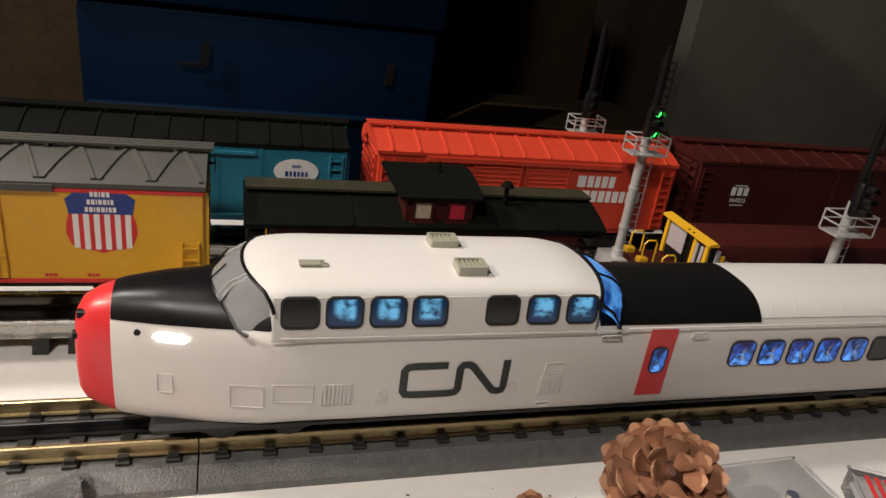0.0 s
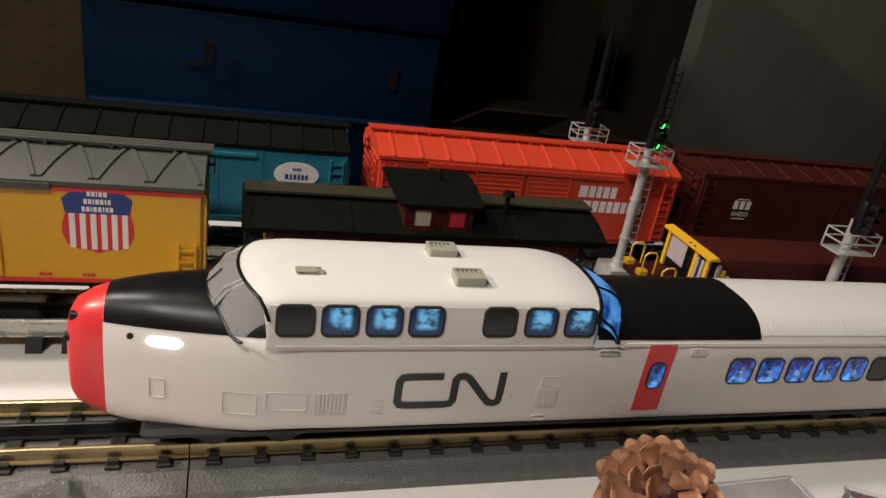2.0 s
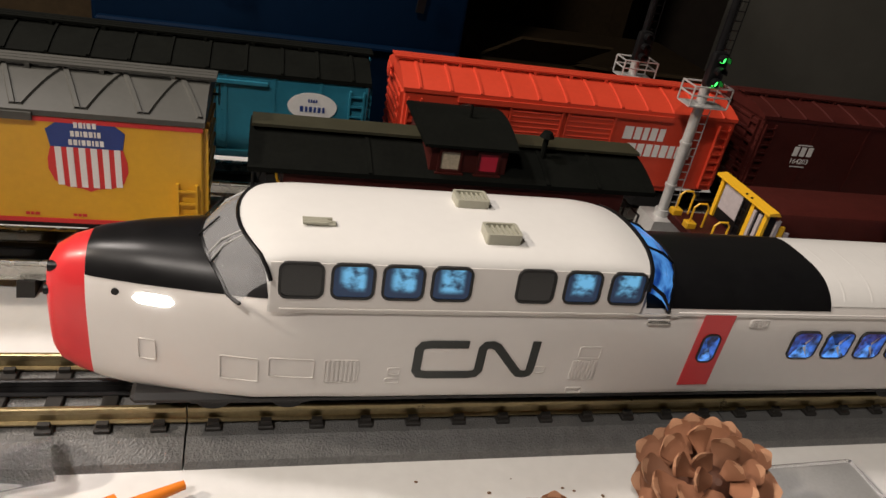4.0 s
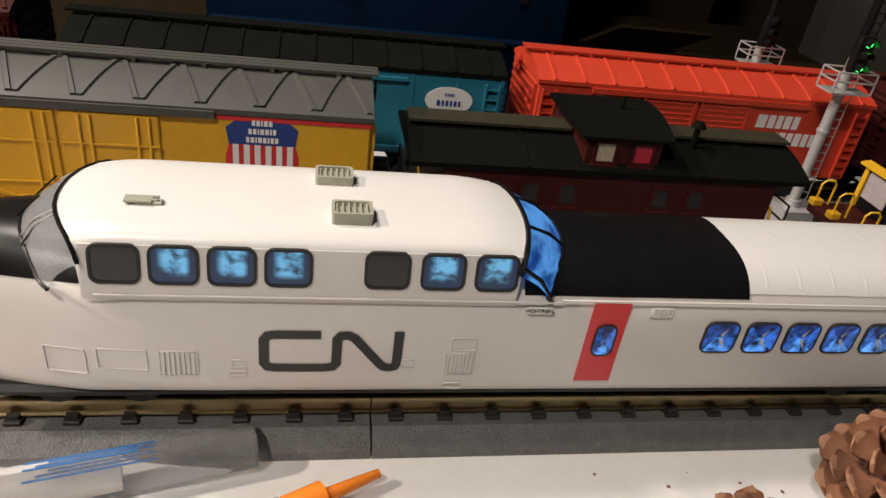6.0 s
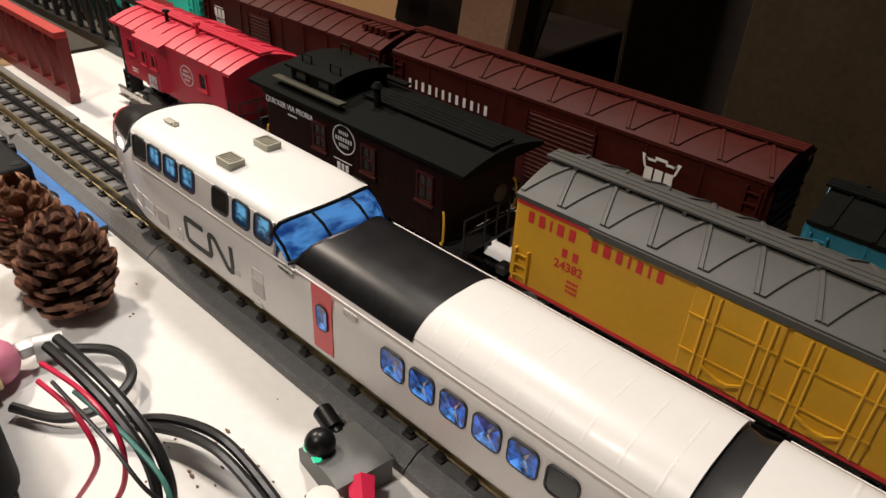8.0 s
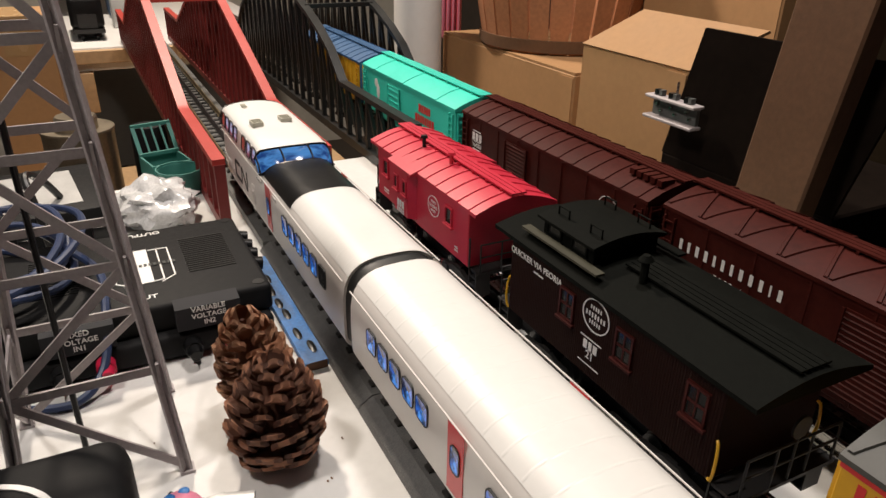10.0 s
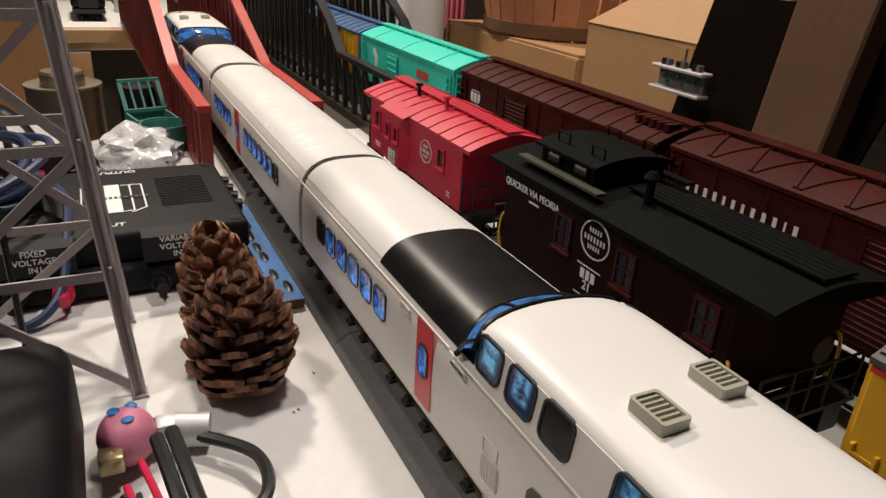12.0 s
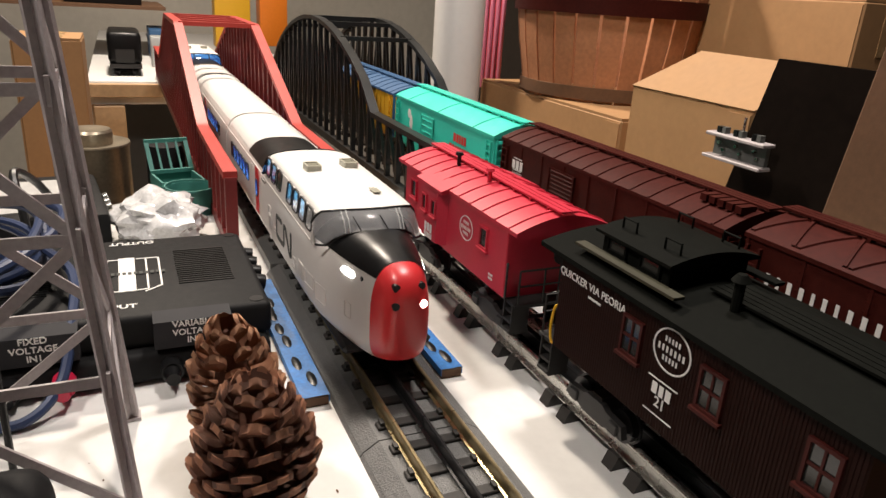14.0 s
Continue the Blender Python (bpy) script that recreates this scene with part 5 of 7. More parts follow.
def brown_caboose():
    x0, x1, half = -0.503, -0.331, 0.0345
    L = x1 - x0
    c = thing("caboose", "dark brown wood-sided caboose with a black cupola roof", "train car", ((x0 + x1) / 2, TRACK2 - 0.003, RAIL), group="cabooses")
    b, e, r = 0.0330, 0.0862, 0.0925
    part("body", box(bmesh.new(), -L / 2, L / 2, -half + 0.0008, half - 0.0008, b, e, 0.0005, 1), M_BROWN, c)
    n = 100
    me = None
    bm = bmesh.new()
    box(bm, -0.00080, 0.00080, -0.0004, 0.0004, b + 0.0005, e - 0.0005, 0.00025, 1)
    me = finish(bm, 0)
    me.materials.append(M_BROWN)
    for s in (-1, 1):
        for k in range(n):
            piece("plank", me, c, pose(-L / 2 + 0.0014 + (L - 0.0028) * k / (n - 1), s * (half - 0.0006), 0))
    pitched_roof(c, L + 0.031, half + 0.0008, e, r, M_ROOF_BLACK, 0, overhang=0.0015, label="matt black curved roof")
    for k in range(5):
        y = -0.0080 + 0.0040 * k
        part("running_board", box(bmesh.new(), -L / 2 + 0.075, L / 2 + 0.014, y - 0.0017, y + 0.0017, r + 0.001, r + 0.0022), M_ROOF_BLACK, c)
    # cupola
    cx0, cx1, cw = -L / 2 + 0.016, -L / 2 + 0.064, 0.023
    cup = part("cupola", box(bmesh.new(), cx0, cx1, -cw, cw, r - 0.006, r + 0.0105, 0.0006, 1), M_ROOF_BLACK, c, "black low cupola with grab rails on its roof")
    bm = bmesh.new()
    prism(bm, [(y, r + 0.0100 + 0.004 * (1 - (abs(y) / (cw + 0.003)) ** 2)) for y in [(-1 + k / 5) * (cw + 0.003) for k in range(11)]] + [(cw + 0.003, r + 0.0085), (-cw - 0.003, r + 0.0085)], "x", cx0 - 0.003, cx1 + 0.003)
    part("cupola_roof", bm, M_ROOF_BLACK, cup)
    for s in (-1, 1):
        for x in ((cx0 * 2 + cx1) / 3 - 0.004, (cx0 + cx1 * 2) / 3 + 0.004):
            car_window(cup, x, r + 0.0045, 0.012, 0.005, s * cw, M_ROOF_BLACK, M_WIN_DARK, 0, 0)
        bm = bmesh.new()
        box(bm, cx0 - 0.01, cx1 + 0.014, s * (cw + 0.006) - 0.003, s * (cw + 0.006) + 0.003, e + 0.0058, e + 0.0072)
        part("side_walk", bm, M_OLIVE if s < 0 else M_ROOF_BLACK, c)
        for x in (cx0 + 0.006, cx1 - 0.012):
            bm = bmesh.new()
            y = s * (cw - 0.006)
            path_tube(bm, [(x, y, r + 0.0125), (x, y, r + 0.0175), (x + 0.010, y, r + 0.0175), (x + 0.010, y, r + 0.0125)], 0.0006, 6)
            part("grab_rail", bm, M_ROOF_BLACK, cup)
    bm = bmesh.new()
    tube(bm, (cx1 + 0.028, -0.012, r - 0.004), (cx1 + 0.028, -0.012, r + 0.013), 0.0022, 10)
    tube(bm, (cx1 + 0.028, -0.012, r + 0.012), (cx1 + 0.028, -0.012, r + 0.015), 0.0042, 10, 0.002)
    part("smoke_jack", bm, M_ROOF_BLACK, c)
    for s in (-1, 1):
        for x in (-0.0255, 0.0230, 0.0725):
            car_window(c, x, 0.0672, 0.0108, 0.0160, s * half, M_MAROON, M_WIN_DARK)
    y = -half
    oval_herald(c, -0.0005, 0.0728, y - 0.0004, 0.0112, 0.0100, light=False)
    words("lettering", "QUICKER VIA PEORIA", 0.0055, M_LETTER_W, c, side(-0.0585, 0.0770, y - 0.0005), 0.00005)
    bars("letter_bar", [9], 0.0011, M_LETTER_W, c, side(-0.0545, 0.0722, y - 0.0006))
    bars("letter_bar", [0.6, 0.5, 0.6], 0.0052, M_LETTER_W, c, side(-0.002, 0.0530, y - 0.0006), gap=0.25)
    words("number", "21", 0.0068, M_LETTER_W, c, side(-0.002, 0.0470, y - 0.0005), 0.0001)
    for z in (0.0412, 0.0575):
        bars("letter_bar", [30], 0.0006, M_LETTER_W, c, side(-0.002, z, y - 0.0006))
    for s in (-1, 1):
        platform(c, s * L / 2, s, half - 0.002, b, e, M_YEL_PART, M_BROWN)
        truck(c, s * (L / 2 - 0.030))
        coupler(c, s * (L / 2 + 0.010), s)
    bm = bmesh.new()
    box(bm, -L / 2 + 0.01, L / 2 - 0.01, -0.012, 0.012, b - 0.008, b)
    part("sill", bm, M_UNDER, c)
    return c


def red_caboose():
    x0, x1, half = -0.738, -0.568, 0.032
    L = x1 - x0
    c = thing("caboose", "bright red bay-window caboose with a ribbed red roof", "train car", ((x0 + x1) / 2, TRACK2, RAIL), group="cabooses")
    b, e, r = 0.031, 0.0775, 0.0865
    part("body", box(bmesh.new(), -L / 2, L / 2, -half, half, b, e, 0.0006, 1), M_CABRED, c)
    pitched_roof(c, L + 0.022, half, e, r, M_CABRED, 11, overhang=0.002, label="red ribbed roof")
    running_board(c, L + 0.02, r, M_CABRED)
    for s in (-1, 1):
        bay = part("bay_window", prism(bmesh.new(), [(-0.041, s * (half - 0.001)), (-0.034, s * (half + 0.006)), (-0.008, s * (half + 0.006)), (-0.001, s * (half - 0.001))], "z", b + 0.004, e - 0.001), M_CABRED, c, "projecting bay window")
        part("bay_roof", prism(bmesh.new(), [(s * half * 0.8, e + 0.004), (s * (half + 0.008), e - 0.001), (s * (half + 0.008), e - 0.003), (s * half * 0.8, e - 0.002)], "x", -0.044, 0.002), M_CABRED, bay)
        for x in (-0.030, -0.013):
            car_window(bay, x, e - 0.017, 0.006, 0.010, s * (half + 0.006), M_CABRED, M_WIN_DARK, 0, 0)
        for x in (-0.066, 0.055):
            car_window(c, x, e - 0.017, 0.009, 0.012, s * half, M_CABRED, M_WIN_DARK, 0, 0)
    y = -half
    oval_herald(c, 0.029, e - 0.019, y - 0.0002, 0.010, 0.0085, light=False)
    bars("letter_bar", [0.55, 0.55, 0.55], 0.0065, M_LETTER_W, c, side(-0.021, b + 0.0125, y - 0.0064), gap=0.2)
    bars("letter_bar", [0.5] * 5, 0.004, M_LETTER_W, c, side(-0.021, b + 0.0065, y - 0.0064), gap=0.25)
    for x, n in ((0.068, 3), (-0.066, 6)):
        for k in range(2):
            bars("letter_bar", [1.0] * n, 0.0014, M_LETTER_W, c, side(x, b + 0.009 - 0.0025 * k, y - 0.0003), gap=0.4)
    for x in (-0.035, 0.015):
        bm = bmesh.new()
        tube(bm, (x, -0.010, r - 0.003), (x, -0.010, r + 0.007), 0.0016, 10)
        tube(bm, (x, -0.010, r + 0.007), (x, -0.010, r + 0.009), 0.0034, 10, 0.0026)
        part("smoke_jack", bm, M_BLACK if x < 0 else M_CABRED, c)
    for s in (-1, 1):
        platform(c, s * L / 2, s, half - 0.002, b, e, M_UNDER, M_CABRED, 0.013)
        truck(c, s * (L / 2 - 0.030))
        coupler(c, s * (L / 2 + 0.006), s)
    return c


def maroon_caboose():
    x0, x1, half = 0.036, 0.220, 0.032
    L = x1 - x0
    c = thing("caboose", "dark maroon caboose with a black roof and centre cupola", "train car", ((x0 + x1) / 2, TRACK2, RAIL), group="cabooses")
    b, e, r = 0.028, 0.0675, 0.0765
    part("body", box(bmesh.new(), -L / 2, L / 2, -half, half, b, e, 0.0006, 1), M_MAROON, c)
    bm = bmesh.new()
    for s in (-1, 1):
        for z in (e - 0.0035, b + 0.002):
            for k in range(70):
                x = -L / 2 + 0.002 + (L - 0.004) * k / 69
                box(bm, x - 0.0003, x + 0.0003, s * half - 0.0004, s * half + 0.0004, z - 0.0003, z + 0.0003)
    part("rivet_row", bm, M_MAROON, c)
    pitched_roof(c, L + 0.03, half, e, r, M_ROOF_BLACK, 0, overhang=0.002, label="matt black curved roof")
    for xx in (-0.05, 0.045, 0.075):
        bm = bmesh.new()
        prism(bm, [(y, e + (r - e) * (1 - (abs(y) / (half + 0.002)) ** 1.7) + 0.0008) for y in [(-1 + k / 6) * (half + 0.002) for k in range(13)]] + [(half, e - 0.001), (-half, e - 0.001)], "x", xx - 0.001, xx + 0.001)
        part("roof_seam", bm, M_ROOF_BLACK, c)
    for a, bb in ((-L / 2 - 0.016, -0.021), (0.027, L / 2 + 0.016)):
        part("running_board", box(bmesh.new(), a, bb, -0.008, 0.008, r + 0.0015, r + 0.003), M_OLIVE, c)
    cx0, cx1, cw = -0.020, 0.0215, 0.0285
    cup = part("cupola", box(bmesh.new(), cx0, cx1, -cw, cw, e - 0.003, e + 0.0185, 0.0005, 1), M_MAROON, c, "maroon cupola with lit small windows")
    bm = bmesh.new()
    prism(bm, [(y, e + 0.0175 + 0.007 * (1 - (abs(y) / (cw + 0.003)) ** 2)) for y in [(-1 + k / 6) * (cw + 0.003) for k in range(13)]] + [(cw + 0.003, e + 0.016), (-cw - 0.003, e + 0.016)], "x", cx0 - 0.004, cx1 + 0.004)
    part("cupola_roof", bm, M_ROOF_BLACK, cup)
    for s in (-1, 1):
        for x in (cx0 + 0.0105, cx1 - 0.0105):
            car_window(cup, x, e + 0.0085, 0.0098, 0.0098, s * cw, M_MAROON, M_CREAM_INT if x < 0 else M_CABRED, 0, 0)
        for x in (-0.046, -0.026, 0.026, 0.046):
            car_window(c, x, e - 0.0145, 0.0085, 0.0105, s * half, M_MAROON, M_WIN_DARK, 0, 0)
    bm = bmesh.new()
    tube(bm, (0.047, -0.012, r - 0.004), (0.047, -0.012, r + 0.012), 0.0016, 8)
    tube(bm, (0.047, -0.012, r + 0.010), (0.047, -0.012, r + 0.013), 0.0042, 10, 0.0026)
    part("smoke_jack", bm, M_ROOF_BLACK, c)
    bm = bmesh.new()
    tube(bm, (0.004, -0.006, e + 0.022), (0.004, -0.006, e + 0.031), 0.0008, 6)
    part("whistle_post", bm, M_ROOF_BLACK, cup)
    words("number", "18122", 0.0072, M_LETTER_W, c, side(0.0, b + 0.012, -half - 0.0002), 0.0001)
    for s in (-1, 1):
        platform(c, s * L / 2, s, half - 0.002, b, e, M_YEL_PART, M_MAROON)
        truck(c, s * (L / 2 - 0.030))
        coupler(c, s * (L / 2 + 0.010), s)
    return c


def work_car():
    """A low maroon work locomotive whose yellow end carries a grey panel, a ladder and handrails."""
    c = thing("work_locomotive", "dark maroon model work locomotive with a yellow end", "locomotive", (0.318, TRACK2 - 0.006, RAIL))
    part("deck", box(bmesh.new(), -0.030, 0.29, -0.027, 0.027, 0.024, 0.030, 0.0008, 1), M_MAROON, c)
    part("hood", box(bmesh.new(), 0.006, 0.27, -0.021, 0.021, 0.030, 0.056, 0.003, 2), M_MAROON, c, "dark maroon hood")
    end = part("end_wall", box(bmesh.new(), 0.0, 0.0055, -0.026, 0.026, 0.0305, 0.0575, 0.0006, 1), M_BLACK, c, "dark end wall framed in yellow")
    for y in (-0.0245, -0.011, 0.0235):
        part("yellow_post", box(bmesh.new(), -0.0016, 0.0002, y - 0.0016, y + 0.0016, 0.031, 0.057), M_YEL_PART, end)
    part("top_beam", prism(bmesh.new(), [(-0.0035, 0.0575), (-0.0035, 0.0592), (0.0030, 0.0602), (0.0050, 0.0578)], "y", -0.029, 0.029), M_YEL_PART, end, "yellow sloping cab roof edge")
    part("end_panel", box(bmesh.new(), -0.0012, 0.0004, 0.0, 0.0205, 0.0385, 0.0555, 0.0005, 1), M_GREY_STEEL, end, "grey panel")
    for y in (-0.003, -0.0085):
        part("ladder_rail", box(bmesh.new(), -0.0030, -0.0018, y - 0.0006, y + 0.0006, 0.0265, 0.0600), M_BLACK, end)
    for k in range(5):
        part("rung", box(bmesh.new(), -0.0029, -0.0019, -0.0085, -0.003, 0.031 + 0.006 * k, 0.0322 + 0.006 * k), M_BLACK, end)
    for y in (-0.0135, -0.0195):
        part("door_slat", box(bmesh.new(), -0.0012, 0.0004, y - 0.0014, y + 0.0014, 0.033, 0.054), M_GREY_STEEL, end)
    for k in range(4):
        part("side_slat", box(bmesh.new(), 0.006 + 0.0045 * k, 0.0085 + 0.0045 * k, -0.0272, -0.0255, 0.031, 0.054 - 0.004 * k), M_YEL_PART if k % 2 else M_GREY_STEEL, end)
    for y in (0.024, 0.006, -0.018):
        bm = bmesh.new()
        path_tube(bm, [(-0.028, y, 0.029), (-0.028, y, 0.044), (-0.0255, y, 0.0465), (-0.020, y, 0.0465), (-0.018, y, 0.044), (-0.018, y, 0.029)], 0.0007, 6)
        part("handrail", bm, M_YEL_PART, c, "yellow handrail")
        part("step_box", box(bmesh.new(), -0.031, -0.024, y - 0.003, y + 0.003, 0.0295, 0.0340, 0.0006, 1), M_YEL_PART, c)
    for s in (-1, 1):
        bm = bmesh.new()
        tube(bm, (0.024, s * 0.0262, 0.042), (0.28, s * 0.0262, 0.042), 0.0006, 6)
        for k in range(7):
            tube(bm, (0.026 + 0.042 * k, s * 0.0262, 0.0295), (0.026 + 0.042 * k, s * 0.0262, 0.042), 0.0005, 6)
        part("side_railing", bm, M_GREY_STEEL, c)
    for x in (0.03, 0.23):
        truck(c, x)
    coupler(c, -0.030, -1)
    return c


yellow_car(), teal_car(), orange_red_car(), dark_hopper(), jade_car(), blue_roof_car()
oxide_car("oxide red freight car with white lettering bars and keystone emblem", -0.487, -0.190, 0.050, 0.1115, 0.1205, "keystone")
oxide_car("oxide red freight car with a white oval emblem", -0.768, -0.503, 0.050, 0.1075, 0.1165, "oval")
brown_caboose(), red_caboose(), maroon_caboose(), work_car()


# ---- signals ----
def signal(x, y, platform_z, top, lit, label):
    s = thing("signal_mast", label, "railway signal", (x, y, 0), group="model signal masts")
    bm = bmesh.new()
    prism(bm, [(-0.0135, 0), (0.0135, 0), (0.011, 0.027), (-0.011, 0.027)], "y", -0.012, 0.012)
    part("base", bm, M_SILVER, s, "grey tapered base block")
    bm = bmesh.new()
    tube(bm, (0, 0, 0.026), (0, 0, 0.032), 0.0052, 14)
    tube(bm, (0, 0, 0.026), (0, 0, platform_z + 0.02), 0.0034, 14)
    for z in (0.05, platform_z - 0.03):
        tube(bm, (0, 0, z), (0, 0, z + 0.002), 0.0042, 14)
    part("mast", bm, M_SILVER, s)
    bm = bmesh.new()
    tube(bm, (0, 0, platform_z + 0.018), (0, 0, top - 0.006), 0.0026, 12)
    tube(bm, (0, 0, top - 0.006), (0, 0, top), 0.0014, 8)
    part("upper_mast", bm, M_BLACK, s)
    bm = bmesh.new()
    box(bm, -0.014, 0.014, -0.010, 0.006, platform_z - 0.001, platform_z)
    pts = [(-0.014, -0.010), (0.014, -0.010), (0.014, 0.006), (-0.014, 0.006)]
    for k in range(4):
        tube(bm, (*pts[k], platform_z), (*pts[k], platform_z + 0.013), 0.0006, 6)
        for z in (platform_z + 0.007, platform_z + 0.013):
            tube(bm, (*pts[k], z), (*pts[(k + 1) % 4], z), 0.0006, 6)
    part("platform", bm, M_SILVER, s)
    for (lx, z0, z1, m) in ((0.0075, 0.027, platform_z, M_SILVER), (0.0068, platform_z + 0.014, top - 0.008, M_BLACK)):
        bm = bmesh.new()
        for d in (-0.0028, 0.0028):
            tube(bm, (lx + d, 0.001, z0), (lx + d, 0.001, z1), 0.0004, 6)
        k = z0 + 0.004
        while k < z1:
            tube(bm, (lx - 0.0028, 0.001, k), (lx + 0.0028, 0.001, k), 0.0004, 6)
            k += 0.006
        part("ladder", bm, m, s)
    hz = platform_z + 0.024
    bm = bmesh.new()
    box(bm, -0.008, 0.004, -0.010, -0.003, hz - 0.012, hz + 0.012, 0.003, 2)
    head = part("signal_head", bm, M_BLACK, s)
    for k, dz in enumerate((0.0075, 0, -0.0075)):
        bm = bmesh.new()
        for a in range(10):
            t0, t1 = math.pi * (-0.1 + 1.2 * a / 10), math.pi * (-0.1 + 1.2 * (a + 1) / 10)
            bar(bm, (-0.002 + 0.0032 * math.cos(t0), -0.0125, hz + dz + 0.0032 * math.sin(t0)), (-0.002 + 0.0032 * math.cos(t1), -0.0125, hz + dz + 0.0032 * math.sin(t1)), 0.006, 0.0004)
        part("visor", bm, M_BLACK, head)
        bm = bmesh.new()
        tube(bm, (-0.002, -0.0104, hz + dz), (-0.002, -0.0098, hz + dz), 0.0023, 12)
        part("lens", bm, M_GREEN_LAMP if lit and k != 1 else M_BLACK, head, "lit green lens" if lit and k != 1 else "")
    return s


signal(0.307, 0.164, 0.112, 0.189, True, "silver signal mast with ladder and green lights lit")
signal(0.306, 0.262, 0.100, 0.194, False, "silver signal mast with a dark black head")
signal(0.397, 0.053, 0.098, 0.176, False, "silver signal mast with ladder and a dark head")


# ---- bridges ----
def truss_bridge(label, y0, y1, xs, zs, chord, web, n, depth, top_braces, deck_z0, deck_z1):
    """A through-truss: top chord along (xs, zs), webs below it, braces across the top."""
    br = thing("truss_bridge", label, "bridge", (0, 0, 0))
    def top(x):
        return float(np.interp(-x, [-v for v in xs], zs))
    for y in (y0, y1):
        bm = bmesh.new()
        fine = [xs[0] + (xs[-1] - xs[0]) * k / 60 for k in range(61)]
        rows = []
        for x in sorted(set(fine + list(xs)), reverse=True):
            rows.append([(x, y - 0.006, top(x)), (x, y + 0.006, top(x)), (x, y + 0.006, top(x) - 0.006), (x, y - 0.006, top(x) - 0.006)])
        vs = grid_mesh(bm, rows, closed=True)
        bm.faces.new(vs[0]), bm.faces.new(vs[-1][::-1])
        part("top_chord", bm, chord, br)
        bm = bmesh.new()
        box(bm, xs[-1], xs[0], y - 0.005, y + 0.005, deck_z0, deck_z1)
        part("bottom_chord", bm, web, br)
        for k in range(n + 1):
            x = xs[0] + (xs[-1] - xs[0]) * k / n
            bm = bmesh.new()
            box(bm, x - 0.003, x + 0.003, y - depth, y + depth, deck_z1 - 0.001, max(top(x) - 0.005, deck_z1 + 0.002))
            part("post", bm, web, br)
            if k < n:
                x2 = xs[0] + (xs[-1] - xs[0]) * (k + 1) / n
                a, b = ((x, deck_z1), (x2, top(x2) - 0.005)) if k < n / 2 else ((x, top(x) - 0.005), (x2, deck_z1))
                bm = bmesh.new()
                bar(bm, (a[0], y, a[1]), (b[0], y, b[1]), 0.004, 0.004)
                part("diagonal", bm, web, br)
    for x in top_braces:
        bm = bmesh.new()
        bar(bm, (x, y0, top(x) - 0.003), (x, y1, top(x) - 0.003), 0.008, 0.006)
        part("cross_brace", bm, chord, br)
    return br


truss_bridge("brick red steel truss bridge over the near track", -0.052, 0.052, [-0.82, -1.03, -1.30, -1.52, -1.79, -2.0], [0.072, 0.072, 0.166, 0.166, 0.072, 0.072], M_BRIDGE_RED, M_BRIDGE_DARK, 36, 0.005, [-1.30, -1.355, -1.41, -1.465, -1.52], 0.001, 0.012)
arch_x = [-0.83, -1.06] + [-1.06 - 0.62 * k / 14 for k in range(1, 14)] + [-1.68, -1.90]
arch_z = [0.080, 0.080] + [0.080 + 0.100 * math.sin(math.pi * k / 14) ** 0.7 for k in range(1, 14)] + [0.080, 0.080]
truss_bridge("black steel arch bridge over the back track", 0.156, 0.262, arch_x, arch_z, M_BRIDGE_BLACK, M_BRIDGE_BLACK, 30, 0.003, [-1.22, -1.30, -1.37, -1.44, -1.52], 0.001, 0.012)


# ---- pine cones ----
def scale_mesh(w, l, t, material, tip):
    """One woody scale: a thin curved paddle that points along +x, thick at its lip."""
    bm = bmesh.new()
    rows = []
    for u, ww, zz, th in ((0, 0.28, 0, 0.35), (0.3, 0.5, 0.04, 0.5), (0.6, 0.85, 0.13, 0.7), (0.82, 1.0, 0.26, 1.0), (0.94, 0.85, 0.38, 1.25), (1.0, 0.45, 0.45, 0.9)):
        x = u * l
        row = []
        for k in range(5):
            f = -1 + k / 2
            row.append((x - 0.12 * l * f * f * u, f * ww * w / 2, zz * l + th * t / 2 - 0.10 * l * f * f))
        for k in range(5):
            f = 1 - k / 2
            row.append((x - 0.12 * l * f * f * u, f * ww * w / 2, zz * l - th * t / 2 - 0.10 * l * f * f))
        rows.append(row)
    vs = grid_mesh(bm, rows, closed=True)
    bm.faces.new(vs[0][::-1]), bm.faces.new(vs[-1])
    me = finish(bm, 50)
    me.materials.append(material), me.materials.append(tip)
    for p in me.polygons:
        p.material_index = 1 if p.center.x > 0.86 * l else 0
    return me


SCALE = scale_mesh(1.0, 1.0, 0.23, M_CONE, M_CONE_TIP)
SCALE_TAN = scale_mesh(1.0, 1.0, 0.21, M_CONE_TAN, M_CONE_TAN_EDGE)


